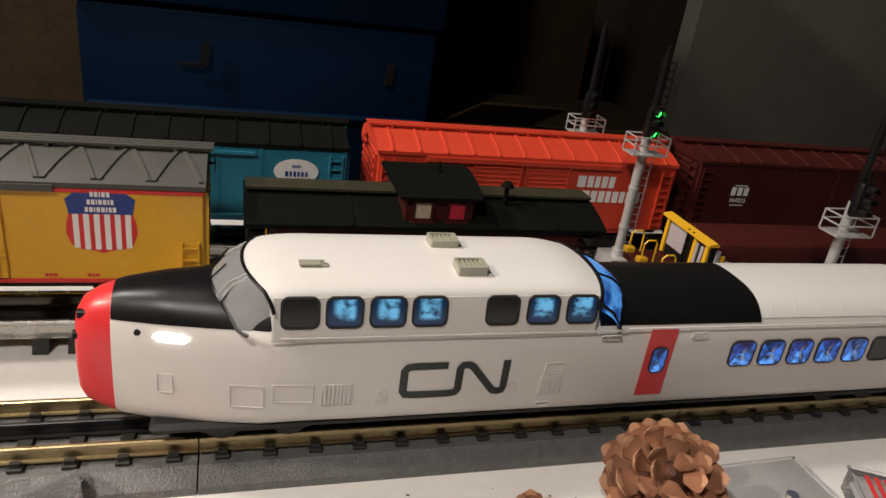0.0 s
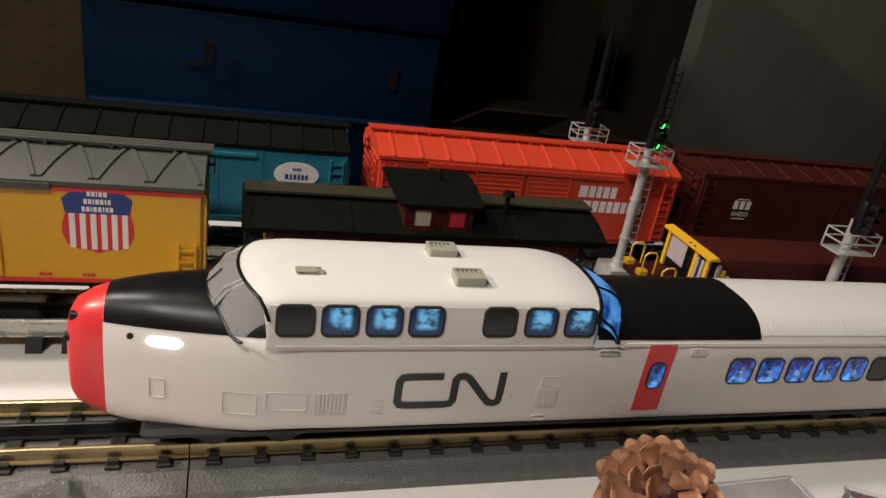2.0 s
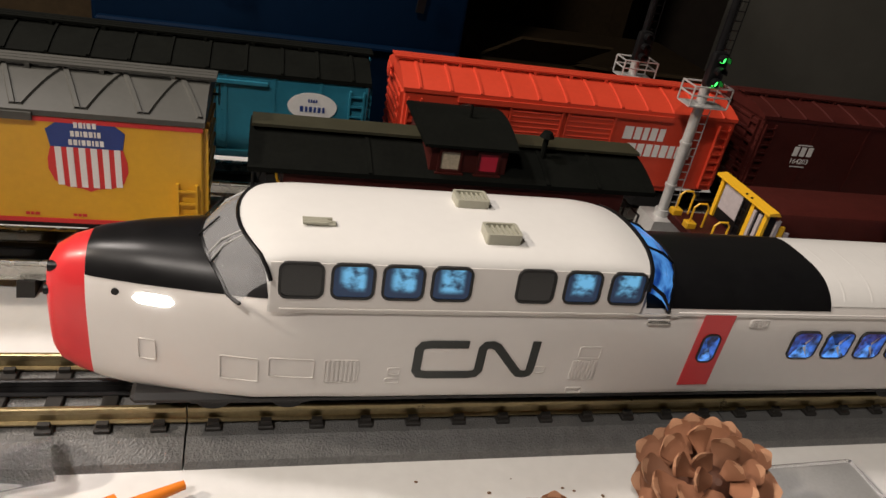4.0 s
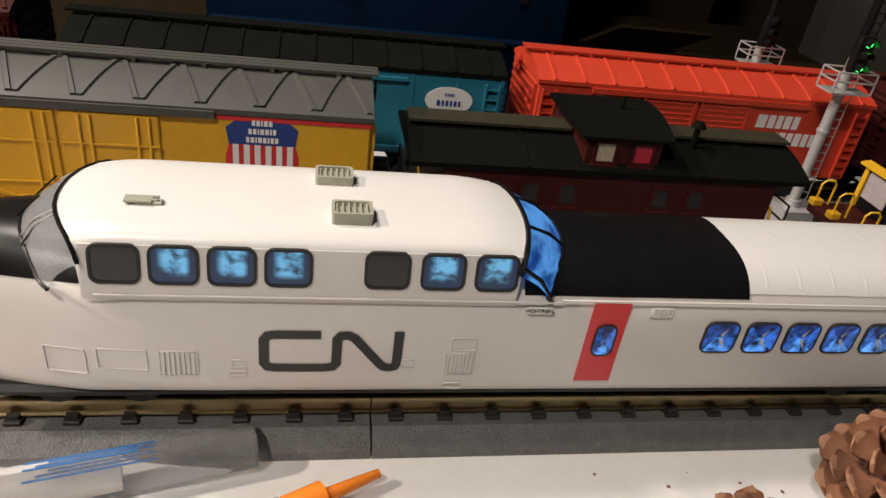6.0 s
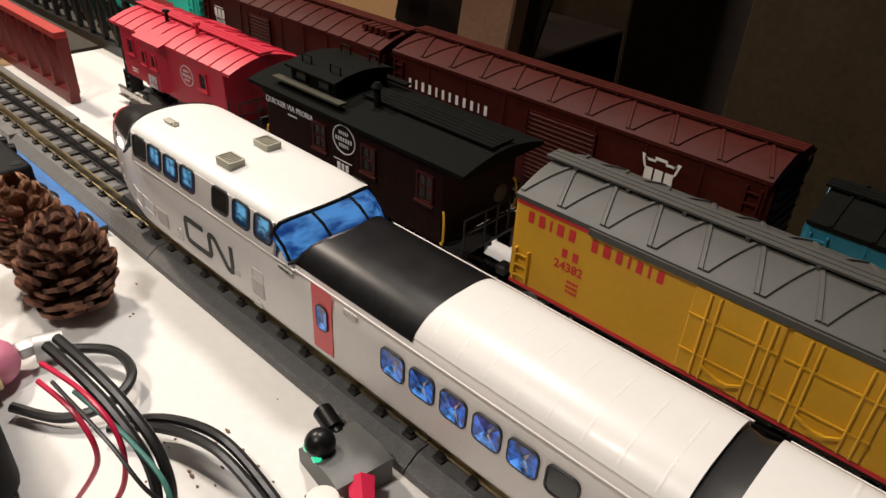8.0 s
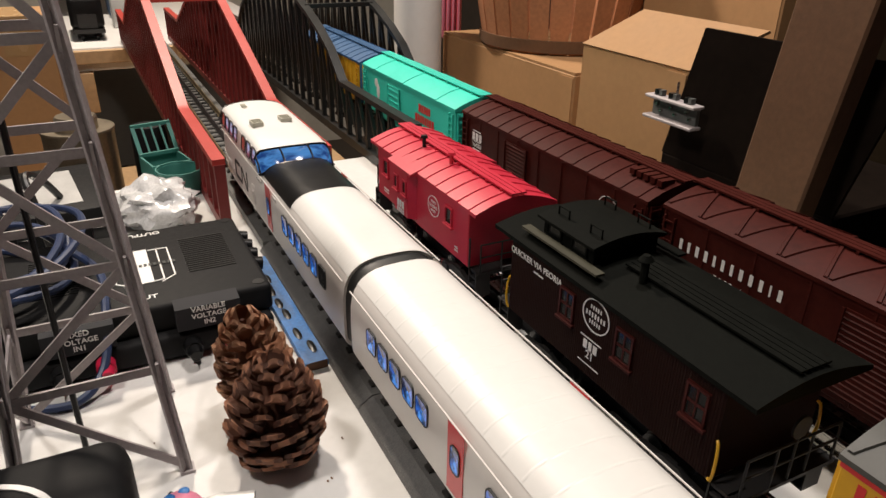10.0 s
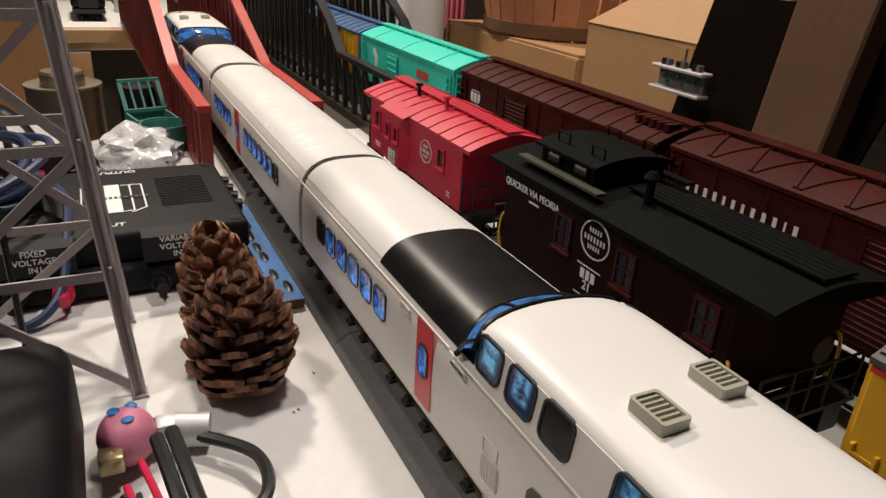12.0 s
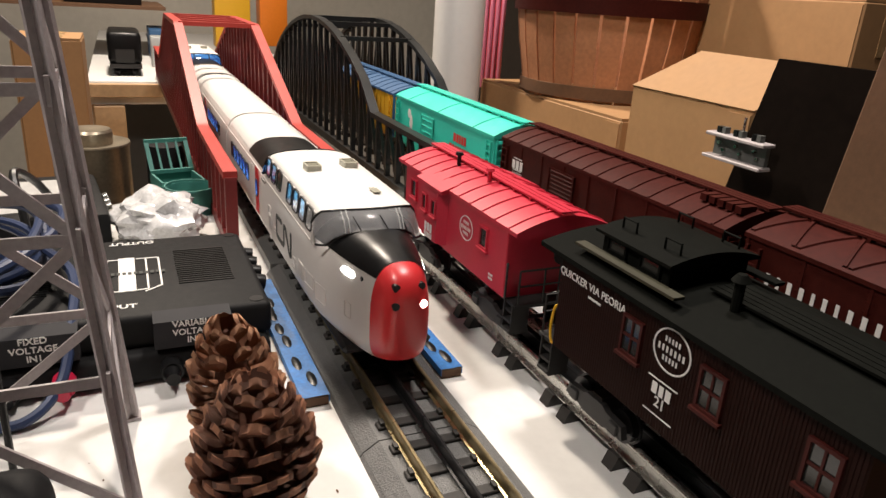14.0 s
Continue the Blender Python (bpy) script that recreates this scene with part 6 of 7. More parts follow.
def pine_cone(label, at, height, radius, n, tilt=(0, 0, 0), open_up=1.0, tan=False, broad=0.82):
    c = thing("pine_cone", label, "pine cone", at, group="pine cones on the table")
    c.matrix_world = pose(*at, *tilt)
    core = bmesh.new()
    lathe(core, [(radius * 0.18, 0.0), (radius * 0.42, height * 0.15), (radius * 0.40, height * 0.5), (radius * 0.2, height * 0.85), (radius * 0.05, height * 0.96)], 12)
    part("core", core, M_CONE, c)
    mesh = SCALE_TAN if tan else SCALE
    rng = random.Random(int(at[0] * 1000) + n)
    for i in range(n):
        f = (i + 0.5) / n
        a = i * 2.39996
        belly = math.sin(math.pi * min(1, 0.16 + 0.80 * f ** 0.9)) ** 0.6
        r_out = radius * max(0.25, belly) * rng.uniform(0.93, 1.06)
        size = radius * (0.68 - 0.24 * f) * rng.uniform(0.82, 1.15)
        up = -14 + 74 * f ** 1.7 * open_up + rng.uniform(-9, 9)
        z = height * (0.02 + 0.90 * f)
        r0 = max(0.0, r_out - size * math.cos(radians(up)) * 1.0)
        m = pose(0, 0, 0, 0, 0, math.degrees(a)) @ pose(r0, 0, z, rng.uniform(-10, 10), -up, 0) @ Matrix.Diagonal((size, size * broad, size * 0.8, 1))
        piece("scale", mesh, c, m)
    return c


pine_cone("large brown open pine cone standing on the table", (-0.489, -0.0885, 0.003), 0.060, 0.0285, 92, (0, 0, 0), 0.8)
pine_cone("brown open pine cone leaning beside a larger one", (-0.538, -0.087, 0.005), 0.069, 0.025, 76, (6, 8, 0), 1.0, True)
pine_cone("reddish brown open pine cone lying tilted by the track", (0.214, -0.064, 0.010), 0.042, 0.0285, 44, (34, -26, 0), 0.5, True, 0.84)
pine_cone("small pale brown pine cone lying on the table", (0.140, -0.084, 0.005), 0.027, 0.019, 32, (36, -18, 0), 0.5, True, 0.86)
pine_cone("small dark reddish pine cone lying on the table", (0.044, -0.081, 0.004), 0.024, 0.0145, 30, (36, -6, 0), 0.5, False, 0.88)
pine_cone("pale brown pine cone lying on the table", (-0.004, -0.080, 0.003), 0.026, 0.0165, 30, (36, 0, 10), 0.5, True, 0.86)
pine_cone("brown pine cone lying beside its neighbour", (0.192, -0.103, 0.004), 0.032, 0.020, 40, (35, 0, 0))


# ---- things on the near side of the table ----
def syringe_tube():
    """A clear glue pen with printed blue marks and an orange nozzle."""
    p, q = Vector((-0.183, -0.066, 0.0085)), Vector((-0.046, -0.034, 0.0085))
    c = thing("glue_pen", "clear plastic glue pen with an orange nozzle, lying on the table", "glue pen", p)
    c.matrix_world = Matrix.Translation(p) @ (q - p).to_track_quat("X", "Z").to_matrix().to_4x4()
    L = (q - p).length
    part("barrel", tube(bmesh.new(), (0.036, 0, 0), (L, 0, 0), 0.0085, 28), M_CLEAR, c, "clear plastic barrel")
    part("inner_tube", tube(bmesh.new(), (0.036, 0, 0), (L * 0.66, 0, -0.001), 0.0052, 20), M_WHITE_PLASTIC, c)
    bm = bmesh.new()
    tube(bm, (0.024, 0, 0), (0.037, 0, 0), 0.0078, 24)
    tube(bm, (0.0, 0, 0), (0.025, 0, 0), 0.0015, 16, 0.0062)
    part("nozzle", bm, M_ORANGE, c, "orange tapered nozzle")
    for i, (x, w) in enumerate(((0.048, 0.004), (0.052, 0.005))):
        bm = bmesh.new()
        ball(bm, (x, -0.004 + i * 0.005, 0.0083), 0.002, 1, 1, 0.15)
        part("printed_mark", bm, M_TAPE, c)
    for k in range(7):
        bm = bmesh.new()
        box(bm, 0.062 + 0.004 * (k % 3), 0.105 - 0.006 * (k % 2), -0.0042 + 0.0014 * k, -0.0035 + 0.0014 * k, 0.0082 - 0.0004 * abs(k - 3), 0.0087 - 0.0004 * abs(k - 3))
        part("printed_mark", bm, M_TAPE, c)
    return c


syringe_tube()


def orange_tip_tube():
    p, q = Vector((0.002, -0.047, 0.006)), Vector((-0.072, -0.084, 0.007))
    c = thing("glue_pen", "small clear glue tube with an orange cap, lying on the table", "glue pen", p)
    c.matrix_world = Matrix.Translation(p) @ (q - p).to_track_quat("X", "Z").to_matrix().to_4x4()
    bm = bmesh.new()
    tube(bm, (0, 0, 0), (0.024, 0, 0), 0.0018, 16, 0.003)
    tube(bm, (0.024, 0, 0), (0.040, 0, 0), 0.0062, 22)
    part("nozzle", bm, M_ORANGE, c, "orange cap and nozzle")
    part("barrel", tube(bmesh.new(), (0.040, 0, 0), (0.080, 0, 0), 0.0066, 22), M_CLEAR, c)
    return c


orange_tip_tube()


def glue_bottle():
    c = thing("glue_bottle", "cream white plastic bottle with a stepped cap", "bottle", (-0.228, -0.100, 0))
    part("bottle_body", lathe(bmesh.new(), [(0.016, 0), (0.0185, 0.002), (0.0185, 0.026), (0.017, 0.031), (0.0125, 0.035)], 30), M_WHITE_PLASTIC, c)
    part("cap", lathe(bmesh.new(), [(0.0125, 0.034), (0.0132, 0.0355), (0.0126, 0.052), (0.011, 0.054), (0.0072, 0.0545)], 30), M_WHITE_PLASTIC, c)
    part("spout", lathe(bmesh.new(), [(0.0072, 0.054), (0.0068, 0.063), (0.0060, 0.0655), (0.004, 0.066)], 24), M_WHITE_PLASTIC, c)
    return c


glue_bottle()


def lit_switch():
    c = thing("uncoupler_switch", "grey plastic track switch box with a green bulb and red plug", "switch box", (-0.276, -0.050, 0), -8)
    bm = bmesh.new()
    prism(bm, [(-0.017, 0), (0.019, 0), (0.019, 0.015), (0.010, 0.0165), (-0.013, 0.0125), (-0.017, 0.009)], "y", -0.017, 0.013)
    part("case", bm, M_GREY_PLASTIC, c, "grey bevelled plastic case")
    bm = bmesh.new()
    ball(bm, (-0.006, -0.011, 0.019), 0.0075, 1, 1, 0.95, 20, 12)
    part("bulb", bm, M_BLACK, c, "shiny black dome with green glow")
    for dx in (-0.0045, 0.0035):
        bm = bmesh.new()
        ball(bm, (-0.006 + dx, -0.0152, 0.0148), 0.0032, 1, 0.7, 1)
        part("green_lens", bm, glow_green, c, "green lit lens")
    bm = bmesh.new()
    tube(bm, (-0.016, 0.003, 0.010), (-0.030, 0.004, 0.011), 0.0052, 18)
    tube(bm, (-0.012, 0.003, 0.010), (-0.018, 0.003, 0.010), 0.0036, 14)
    part("black_post", bm, M_BLACK, c)
    bm = bmesh.new()
    tube(bm, (0.018, -0.004, 0.010), (0.034, -0.013, 0.0085), 0.0074, 6, 0.0055)
    tube(bm, (0.034, -0.013, 0.0085), (0.039, -0.0160, 0.008), 0.0052, 14)
    part("plug", bm, M_CRIMSON, c, "crimson plastic wire nut")
    bm = bmesh.new()
    path_tube(bm, curve_pts([(0.020, -0.006, 0.006), (0.022, -0.018, 0.004), (0.020, -0.028, 0.002)], 5), 0.0012, 6)
    part("lead", bm, M_CRIMSON, c)
    return c


glow_green = glow("green_lit_lens", (0.05, 0.9, 0.45), 1.3, base=(0.01, 0.15, 0.08))
lit_switch()


def cable(label, ctrl, r, material, n=8):
    bm = bmesh.new()
    path_tube(bm, curve_pts(ctrl, n), r, 8)
    return single("cable", bm, material, label, "cable", group="loose cables on the table")


cable("black twin cable running across the table", [(-0.262, -0.092, 0.004), (-0.285, -0.088, 0.007), (-0.320, -0.090, 0.016), (-0.352, -0.100, 0.012), (-0.37, -0.118, 0.010)], 0.0026, M_BLACK_CABLE)
cable("black twin cable running across the table", [(-0.262, -0.097, 0.004), (-0.285, -0.093, 0.007), (-0.318, -0.0955, 0.015), (-0.350, -0.105, 0.011), (-0.37, -0.123, 0.009)], 0.0026, M_BLACK_CABLE)
cable("black cable lying in a wide loop", [(-0.47, -0.15, 0.012), (-0.445, -0.118, 0.010), (-0.420, -0.097, 0.012), (-0.395, -0.098, 0.012), (-0.385, -0.115, 0.010), (-0.395, -0.135, 0.006), (-0.42, -0.150, 0.006)], 0.0028, M_BLACK_CABLE)
cable("black cable crossing the table edge", [(-0.3736, -0.1315, 0.0690), (-0.3506, -0.1288, 0.0666), (-0.3268, -0.1259, 0.0601), (-0.3032, -0.1247, 0.0473), (-0.2922, -0.1289, 0.0280), (-0.3000, -0.1400, 0.0040)], 0.0024, M_BLACK_CABLE)
cable("black cable crossing the table edge", [(-0.3742, -0.1362, 0.0670), (-0.3511, -0.1335, 0.0646), (-0.3273, -0.1307, 0.0581), (-0.3036, -0.1298, 0.0453), (-0.2952, -0.1343, 0.0260), (-0.3050, -0.1450, 0.0030)], 0.0024, M_BLACK_CABLE)
cable("thin red wire curling on the table", [(-0.3668, -0.1417, 0.0650), (-0.3349, -0.1368, 0.0663), (-0.3143, -0.1348, 0.0554), (-0.3102, -0.1391, 0.0340), (-0.3250, -0.1500, 0.0030)], 0.0012, M_CRIMSON)
cable("thin red wire curling on the table", [(-0.3593, -0.1465, 0.0630), (-0.3338, -0.1426, 0.0593), (-0.3226, -0.1425, 0.0417), (-0.3450, -0.1500, 0.0030)], 0.0012, M_CRIMSON)
cable("thin green wire curling on the table", [(-0.3431, -0.1384, 0.0630), (-0.3130, -0.1329, 0.0563), (-0.2865, -0.1310, 0.0474), (-0.2793, -0.1372, 0.0300), (-0.3000, -0.1500, 0.0030)], 0.0011, M_TEAL_CRATE)
cable("thin black wire curling on the table", [(-0.3500, -0.1435, 0.0670), (-0.3125, -0.1395, 0.0583), (-0.2868, -0.1360, 0.0454), (-0.2748, -0.1211, 0.0300), (-0.2700, -0.1180, 0.0030)], 0.0009, M_BLACK_CABLE)


def transformer():
    c = thing("transformer", "black rounded transformer with a white dial ring", "transformer", (-0.425, -0.215, 0))
    part("case", box(bmesh.new(), -0.055, 0.065, -0.075, 0.052, 0.0, 0.055, 0.012, 4), M_BLACK_PLASTIC, c, "black rounded plastic case")
    bm = bmesh.new()
    grid_mesh(bm, [[(f * 0.036 * math.cos(k / 32 * 2 * math.pi) - 0.002, -0.012 + f * 0.036 * math.sin(k / 32 * 2 * math.pi), z) for k in range(32)] for f, z in ((1, 0.0548), (1, 0.0558), (0.92, 0.0558), (0.92, 0.0548))], closed=True)
    part("dial_ring", bm, M_LETTER_W, c, "white painted ring")
    part("throttle_knob", lathe(bmesh.new(), [(0.016, 0.0548), (0.0155, 0.060), (0.013, 0.062), (0.004, 0.0622)], 24, (-0.002, -0.012, 0)), M_BLACK_PLASTIC, c)
    return c


transformer()


def pink_plug():
    c = thing("pink_ornament", "pink plastic ball with blue spots and metal fittings", "ornament", (-0.452, -0.146, 0.0))
    bm = bmesh.new()
    ball(bm, (0, 0, 0.0125), 0.0125, 1.15, 1, 1, 20, 12)
    part("ball", bm, M_PINK, c)
    for x, y, z in ((-0.003, -0.004, 0.0245), (0.004, 0.001, 0.0240), (-0.006, 0.003, 0.0235)):
        bm = bmesh.new()
        ball(bm, (x, y, z), 0.0028, 1, 1, 0.3)
        part("spot", bm, M_TAPE, c)
    bm = bmesh.new()
    box(bm, 0.010, 0.019, -0.012, -0.002, 0.008, 0.017, 0.0012, 2)
    part("brass_fitting", bm, M_BRASS, c)
    bm = bmesh.new()
    box(bm, -0.006, 0.004, 0.012, 0.022, 0.009, 0.016, 0.001, 2)
    tube(bm, (0.000, 0.020, 0.010), (0.004, 0.034, 0.009), 0.0078, 20)
    part("metal_fitting", bm, M_SILVER, c)
    return c


pink_plug()


def lattice_tower():
    """A tapering four-legged steel lattice tower."""
    c = thing("lattice_tower", "grey steel lattice tower with crossed braces", "tower", (-0.540, -0.178, 0))
    H, w0, w1 = 0.36, 0.040, 0.011
    def corner(k, z):
        w = w0 + (w1 - w0) * z / H
        sx, sy = ((1, 1), (-1, 1), (-1, -1), (1, -1))[k]
        return Vector((sx * w, sy * w, z))
    for k in range(4):
        bm = bmesh.new()
        a, b = corner(k, 0.0015), corner(k, H)
        bar(bm, a, b, 0.0078, 0.0014)
        bar(bm, a, b, 0.0014, 0.0078)
        part("leg", bm, M_GREY_STEEL, c)
    levels = [0.004, 0.066, 0.126, 0.182, 0.232, 0.278, 0.320, 0.358]
    for z0, z1 in zip(levels, levels[1:]):
        for k in range(4):
            j = (k + 1) % 4
            for a, b in ([(corner(k, z0), corner(j, z1)), (corner(j, z0), corner(k, z1))][(k + levels.index(z0)) % 2],):
                bm = bmesh.new()
                bar(bm, a, b, 0.0014, 0.0046)
                part("brace", bm, M_GREY_STEEL, c)
            bm = bmesh.new()
            bar(bm, corner(k, z1), corner(j, z1), 0.0014, 0.0048)
            part("girt", bm, M_GREY_STEEL, c)
            bm = bmesh.new()
            p = corner(k, z1)
            box(bm, p.x - 0.0045, p.x + 0.0045, p.y - 0.0008, p.y + 0.0008, p.z - 0.0055, p.z + 0.0055)
            part("gusset", bm, M_GREY_STEEL, c)
    for k in range(4):
        bm = bmesh.new()
        p = corner(k, 0)
        box(bm, p.x - 0.004, p.x + 0.004, p.y - 0.004, p.y + 0.004, 0, 0.0018)
        part("foot", bm, M_GREY_STEEL, c)
    bm = bmesh.new()
    tube(bm, (0.012, -0.008, 0.0), (0.012, -0.008, H), 0.0016, 8)
    lathe(bm, [(0.004, 0), (0.004, 0.0015), (0.0016, 0.003)], 12, (0.012, -0.008, 0))
    part("centre_rod", bm, M_BLACK, c, "thin black centre rod")
    return c


lattice_tower()


def interface_unit():
    c = thing("control_unit", "black plastic train control unit with white lettering", "electronics", (-0.684, -0.150, 0))
    part("lower_case", box(bmesh.new(), -0.071, 0.073, -0.100, 0.092, 0.001, 0.020, 0.005, 3), M_BLACK_PLASTIC, c)
    part("upper_case", box(bmesh.new(), -0.073, 0.064, -0.102, 0.094, 0.019, 0.040, 0.004, 3), M_BLACK_PLASTIC, c)
    for y0, y1, txt in ((0.026, 0.069, "VARIABLE\nVOLTAGE\nIN2"), (-0.055, -0.012, "FIXED\nVOLTAGE\nIN1")):
        bm = bmesh.new()
        prism(bm, [(0.060, 0.0408), (0.0725, 0.0388), (0.0725, 0.022), (0.060, 0.022)], "y", y0, y1)
        lb = part("socket_cover", bm, M_LABEL_GREY, c, "grey label plate with white lettering")
        words("lettering", txt, 0.0052, M_LETTER_W, lb, Matrix.Translation((0.0729, (y0 + y1) / 2, 0.0315)) @ pose(0, 0, 0, 90, 0, 90), 0.0001)
        for dy, m in ((0.008, M_BLACK), (0.034, M_CRIMSON)):
            bm = bmesh.new()
            tube(bm, (0.072, y0 + dy, 0.011), (0.082, y0 + dy, 0.011), 0.0062, 14)
            tube(bm, (0.082, y0 + dy, 0.011), (0.090, y0 + dy, 0.011), 0.0050, 14, 0.0038)
            part("binding_post", bm, m, c, "red binding post" if m is M_CRIMSON else "black binding post")
    words("lettering", "INPUT", 0.0075, M_LETTER_W, c, pose(0.048, 0.008, 0.0402, 0, 0, 90), 0.00015)
    words("lettering", "OUTPUT", 0.0075, M_LETTER_W, c, pose(-0.063, 0.018, 0.0402, 0, 0, -90), 0.00015)
    for y0, y1 in ((0.044, 0.078), (-0.062, -0.030)):
        for x0, x1 in ((-0.040, -0.012), (-0.008, 0.020)):
            for k in range(9):
                x = x0 + (x1 - x0) * k / 8
                bm = bmesh.new()
                box(bm, x - 0.0007, x + 0.0007, y0, y1, 0.0399, 0.0406)
                part("vent_slat", bm, M_BLACK, c)
    bm = bmesh.new()
    for a, b in (((-0.03, -0.006), (0.02, -0.006)), ((-0.03, 0.002), (0.024, 0.002)), ((-0.03, 0.026), (0.024, 0.026)), ((-0.03, 0.034), (0.020, 0.034)), ((0.024, 0.002), (0.026, 0.012)), ((0.024, 0.026), (0.026, 0.016)), ((-0.03, -0.006), (-0.03, 0.010)), ((-0.03, 0.020), (-0.03, 0.034)), ((0.020, -0.006), (0.028, 0.004)), ((0.020, 0.034), (0.028, 0.024))):
        bar(bm, (*a, 0.0403), (*b, 0.0403), 0.0011, 0.0004)
    part("emblem_line", bm, M_LETTER_W, c, "white outline emblem")
    bm = bmesh.new()
    box(bm, -0.032, 0.026, 0.009, 0.019, 0.0399, 0.0406)
    st = part("white_label", bm, M_LETTER_W, c, "white label strip with dark bars")
    bars("label_bar", [0.5] * 14, 0.0042, M_LETTER_K, st, pose(-0.003, 0.014, 0.0407, 0, 0, 90), gap=0.3)
    for dx, dy in ((0.056, 0.086), (-0.066, 0.086)):
        bm = bmesh.new()
        tube(bm, (dx, dy, 0.0395), (dx, dy, 0.0404), 0.0042, 16)
        part("screw_hole", bm, M_BLACK, c)
    for k in range(4):
        bm = bmesh.new()
        tube(bm, (-0.05 + 0.018 * k, 0.090, 0.030), (-0.05 + 0.018 * k, 0.100, 0.028), 0.0055, 14)
        part("output_post", bm, M_BLACK, c)
    return c


interface_unit()


def tape_shim(x0, x1, y0, y1, rz, label):
    c = thing("taped_shim", label, "wood shim", ((x0 + x1) / 2, (y0 + y1) / 2, 0), rz)
    L, w = (x1 - x0) / 2, (y1 - y0) / 2
    part("shim", box(bmesh.new(), -L, L, -w, w, 0, 0.0062, 0.0005, 1), M_WOOD, c)
    bm = bmesh.new()
    rows = []
    for i in range(33):
        x = -L + 2 * L * i / 32 - 0.0002
        rows.append([(x, y, 0.0066 + 0.0005 * noise.noise(Vector((x * 160, y * 300, 1)))) for y in [(-1 + k / 4) * (w + 0.0003) for k in range(9)]])
    grid_mesh(bm, rows)
    t = part("tape", bm, M_TAPE, c, "wrinkled blue masking tape")
    bm = bmesh.new()
    for s in (-1, 1):
        box(bm, -L, L, s * w - 0.0003, s * w + 0.0003, 0.002, 0.0066)
    part("tape_fold", bm, M_TAPE, t)
    rng = random.Random(4)
    for k in range(7):
        bm = bmesh.new()
        x, y = rng.uniform(-L * 0.6, L * 0.9), rng.uniform(-w * 0.5, w * 0.5)
        lathe(bm, [(0.0, 0.0064), (0.0055, 0.0070), (0.003, 0.0076), (0.0, 0.0077)], 9)
        bmesh.ops.scale(bm, vec=(1.6, 0.5, 1), verts=bm.verts)
        bmesh.ops.translate(bm, vec=(x, y, 0), verts=bm.verts)
        part("stain", bm, M_BLACK, t)
    return c


tape_shim(-0.735, -0.560, -0.0515, -0.0360, 0, "flat wood shim covered in wrinkled blue tape")
tape_shim(-0.70, -0.566, 0.0360, 0.0500, 0, "flat wood shim covered in blue tape beside the track")


# clear boxes by the cone
def flat_case(at, rz, L, W, H, label, striped):
    c = thing("clear_case", label, "plastic case", at, rz)
    bm = bmesh.new()
    box(bm, 0, L, 0, W, 0.0, H, 0.0012, 2)
    part("case", bm, M_SILVER if not striped else M_CLEAR, c)
    bm = bmesh.new()
    rim = [(0, 0), (L, 0), (L, W), (0, W), (0, 0)]
    for a, b in zip(rim, rim[1:]):
        tube(bm, (*a, H), (*b, H), 0.0011, 8)
    part("rim", bm, M_CLEAR, c)
    if striped:
        bm = bmesh.new()
        box(bm, 0.004, L - 0.004, 0.004, W - 0.004, H * 0.4, H * 0.5)
        part("card", bm, M_LETTER_W, c)
        for k in range(6):
            bm = bmesh.new()
            x = 0.006 + (L - 0.012) * k / 6
            box(bm, x, x + (L - 0.012) / 13, 0.005, W - 0.005, H * 1.01, H * 1.04)
            part("stripe", bm, M_LETTER_R, c)
    else:
        bm = bmesh.new()
        tube(bm, (L * 0.55, W * 0.5, H), (L * 0.55, W * 0.5, H + 0.003), 0.003, 12)
        bar(bm, (L * 0.5, W * 0.45, H + 0.002), (L * 0.66, W * 0.35, H + 0.002), 0.002, 0.002)
        part("latch", bm, M_STEEL, c)
    return c


flat_case((0.252, -0.106, 0), 2, 0.056, 0.052, 0.008, "flat metallic grey plastic case lying on the table", False)
flat_case((0.312, -0.094, 0), -28, 0.040, 0.030, 0.014, "small clear plastic box with a striped card", True)
flat_case((0.348, -0.092, 0), -34, 0.055, 0.038, 0.020, "clear plastic box with a red and white striped card", True)

# ---- beyond the table: storage, cartons, posts ----
def storage_tub():
    c = thing("storage_tub", "navy blue plastic storage tub, its colour darkened for shade", "storage tub", (0.044, 0.45, -0.10))
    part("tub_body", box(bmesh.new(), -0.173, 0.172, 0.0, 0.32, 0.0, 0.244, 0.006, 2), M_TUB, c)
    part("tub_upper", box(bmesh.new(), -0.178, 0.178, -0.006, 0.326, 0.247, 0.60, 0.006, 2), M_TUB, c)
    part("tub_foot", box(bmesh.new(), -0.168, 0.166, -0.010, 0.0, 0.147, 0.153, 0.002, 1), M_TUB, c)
    for x, z, s in ((-0.067, 0.204, 1), (0.116, 0.199, 0)):
        bm = bmesh.new()
        bar(bm, (x + 0.008, -0.007, z + 0.012), (x + 0.006, -0.007, z - 0.010), 0.003, 0.008)
        if s:
            bar(bm, (x - 0.016, -0.007, z - 0.010), (x + 0.006, -0.007, z - 0.010), 0.003, 0.003)
        part("latch", bm, M_BLACK, c)
    return c


storage_tub()


M_TAPE_TAN = mat("tan_packing_tape", (0.40, 0.25, 0.12), 0.25, vary=0.06, grain=30)


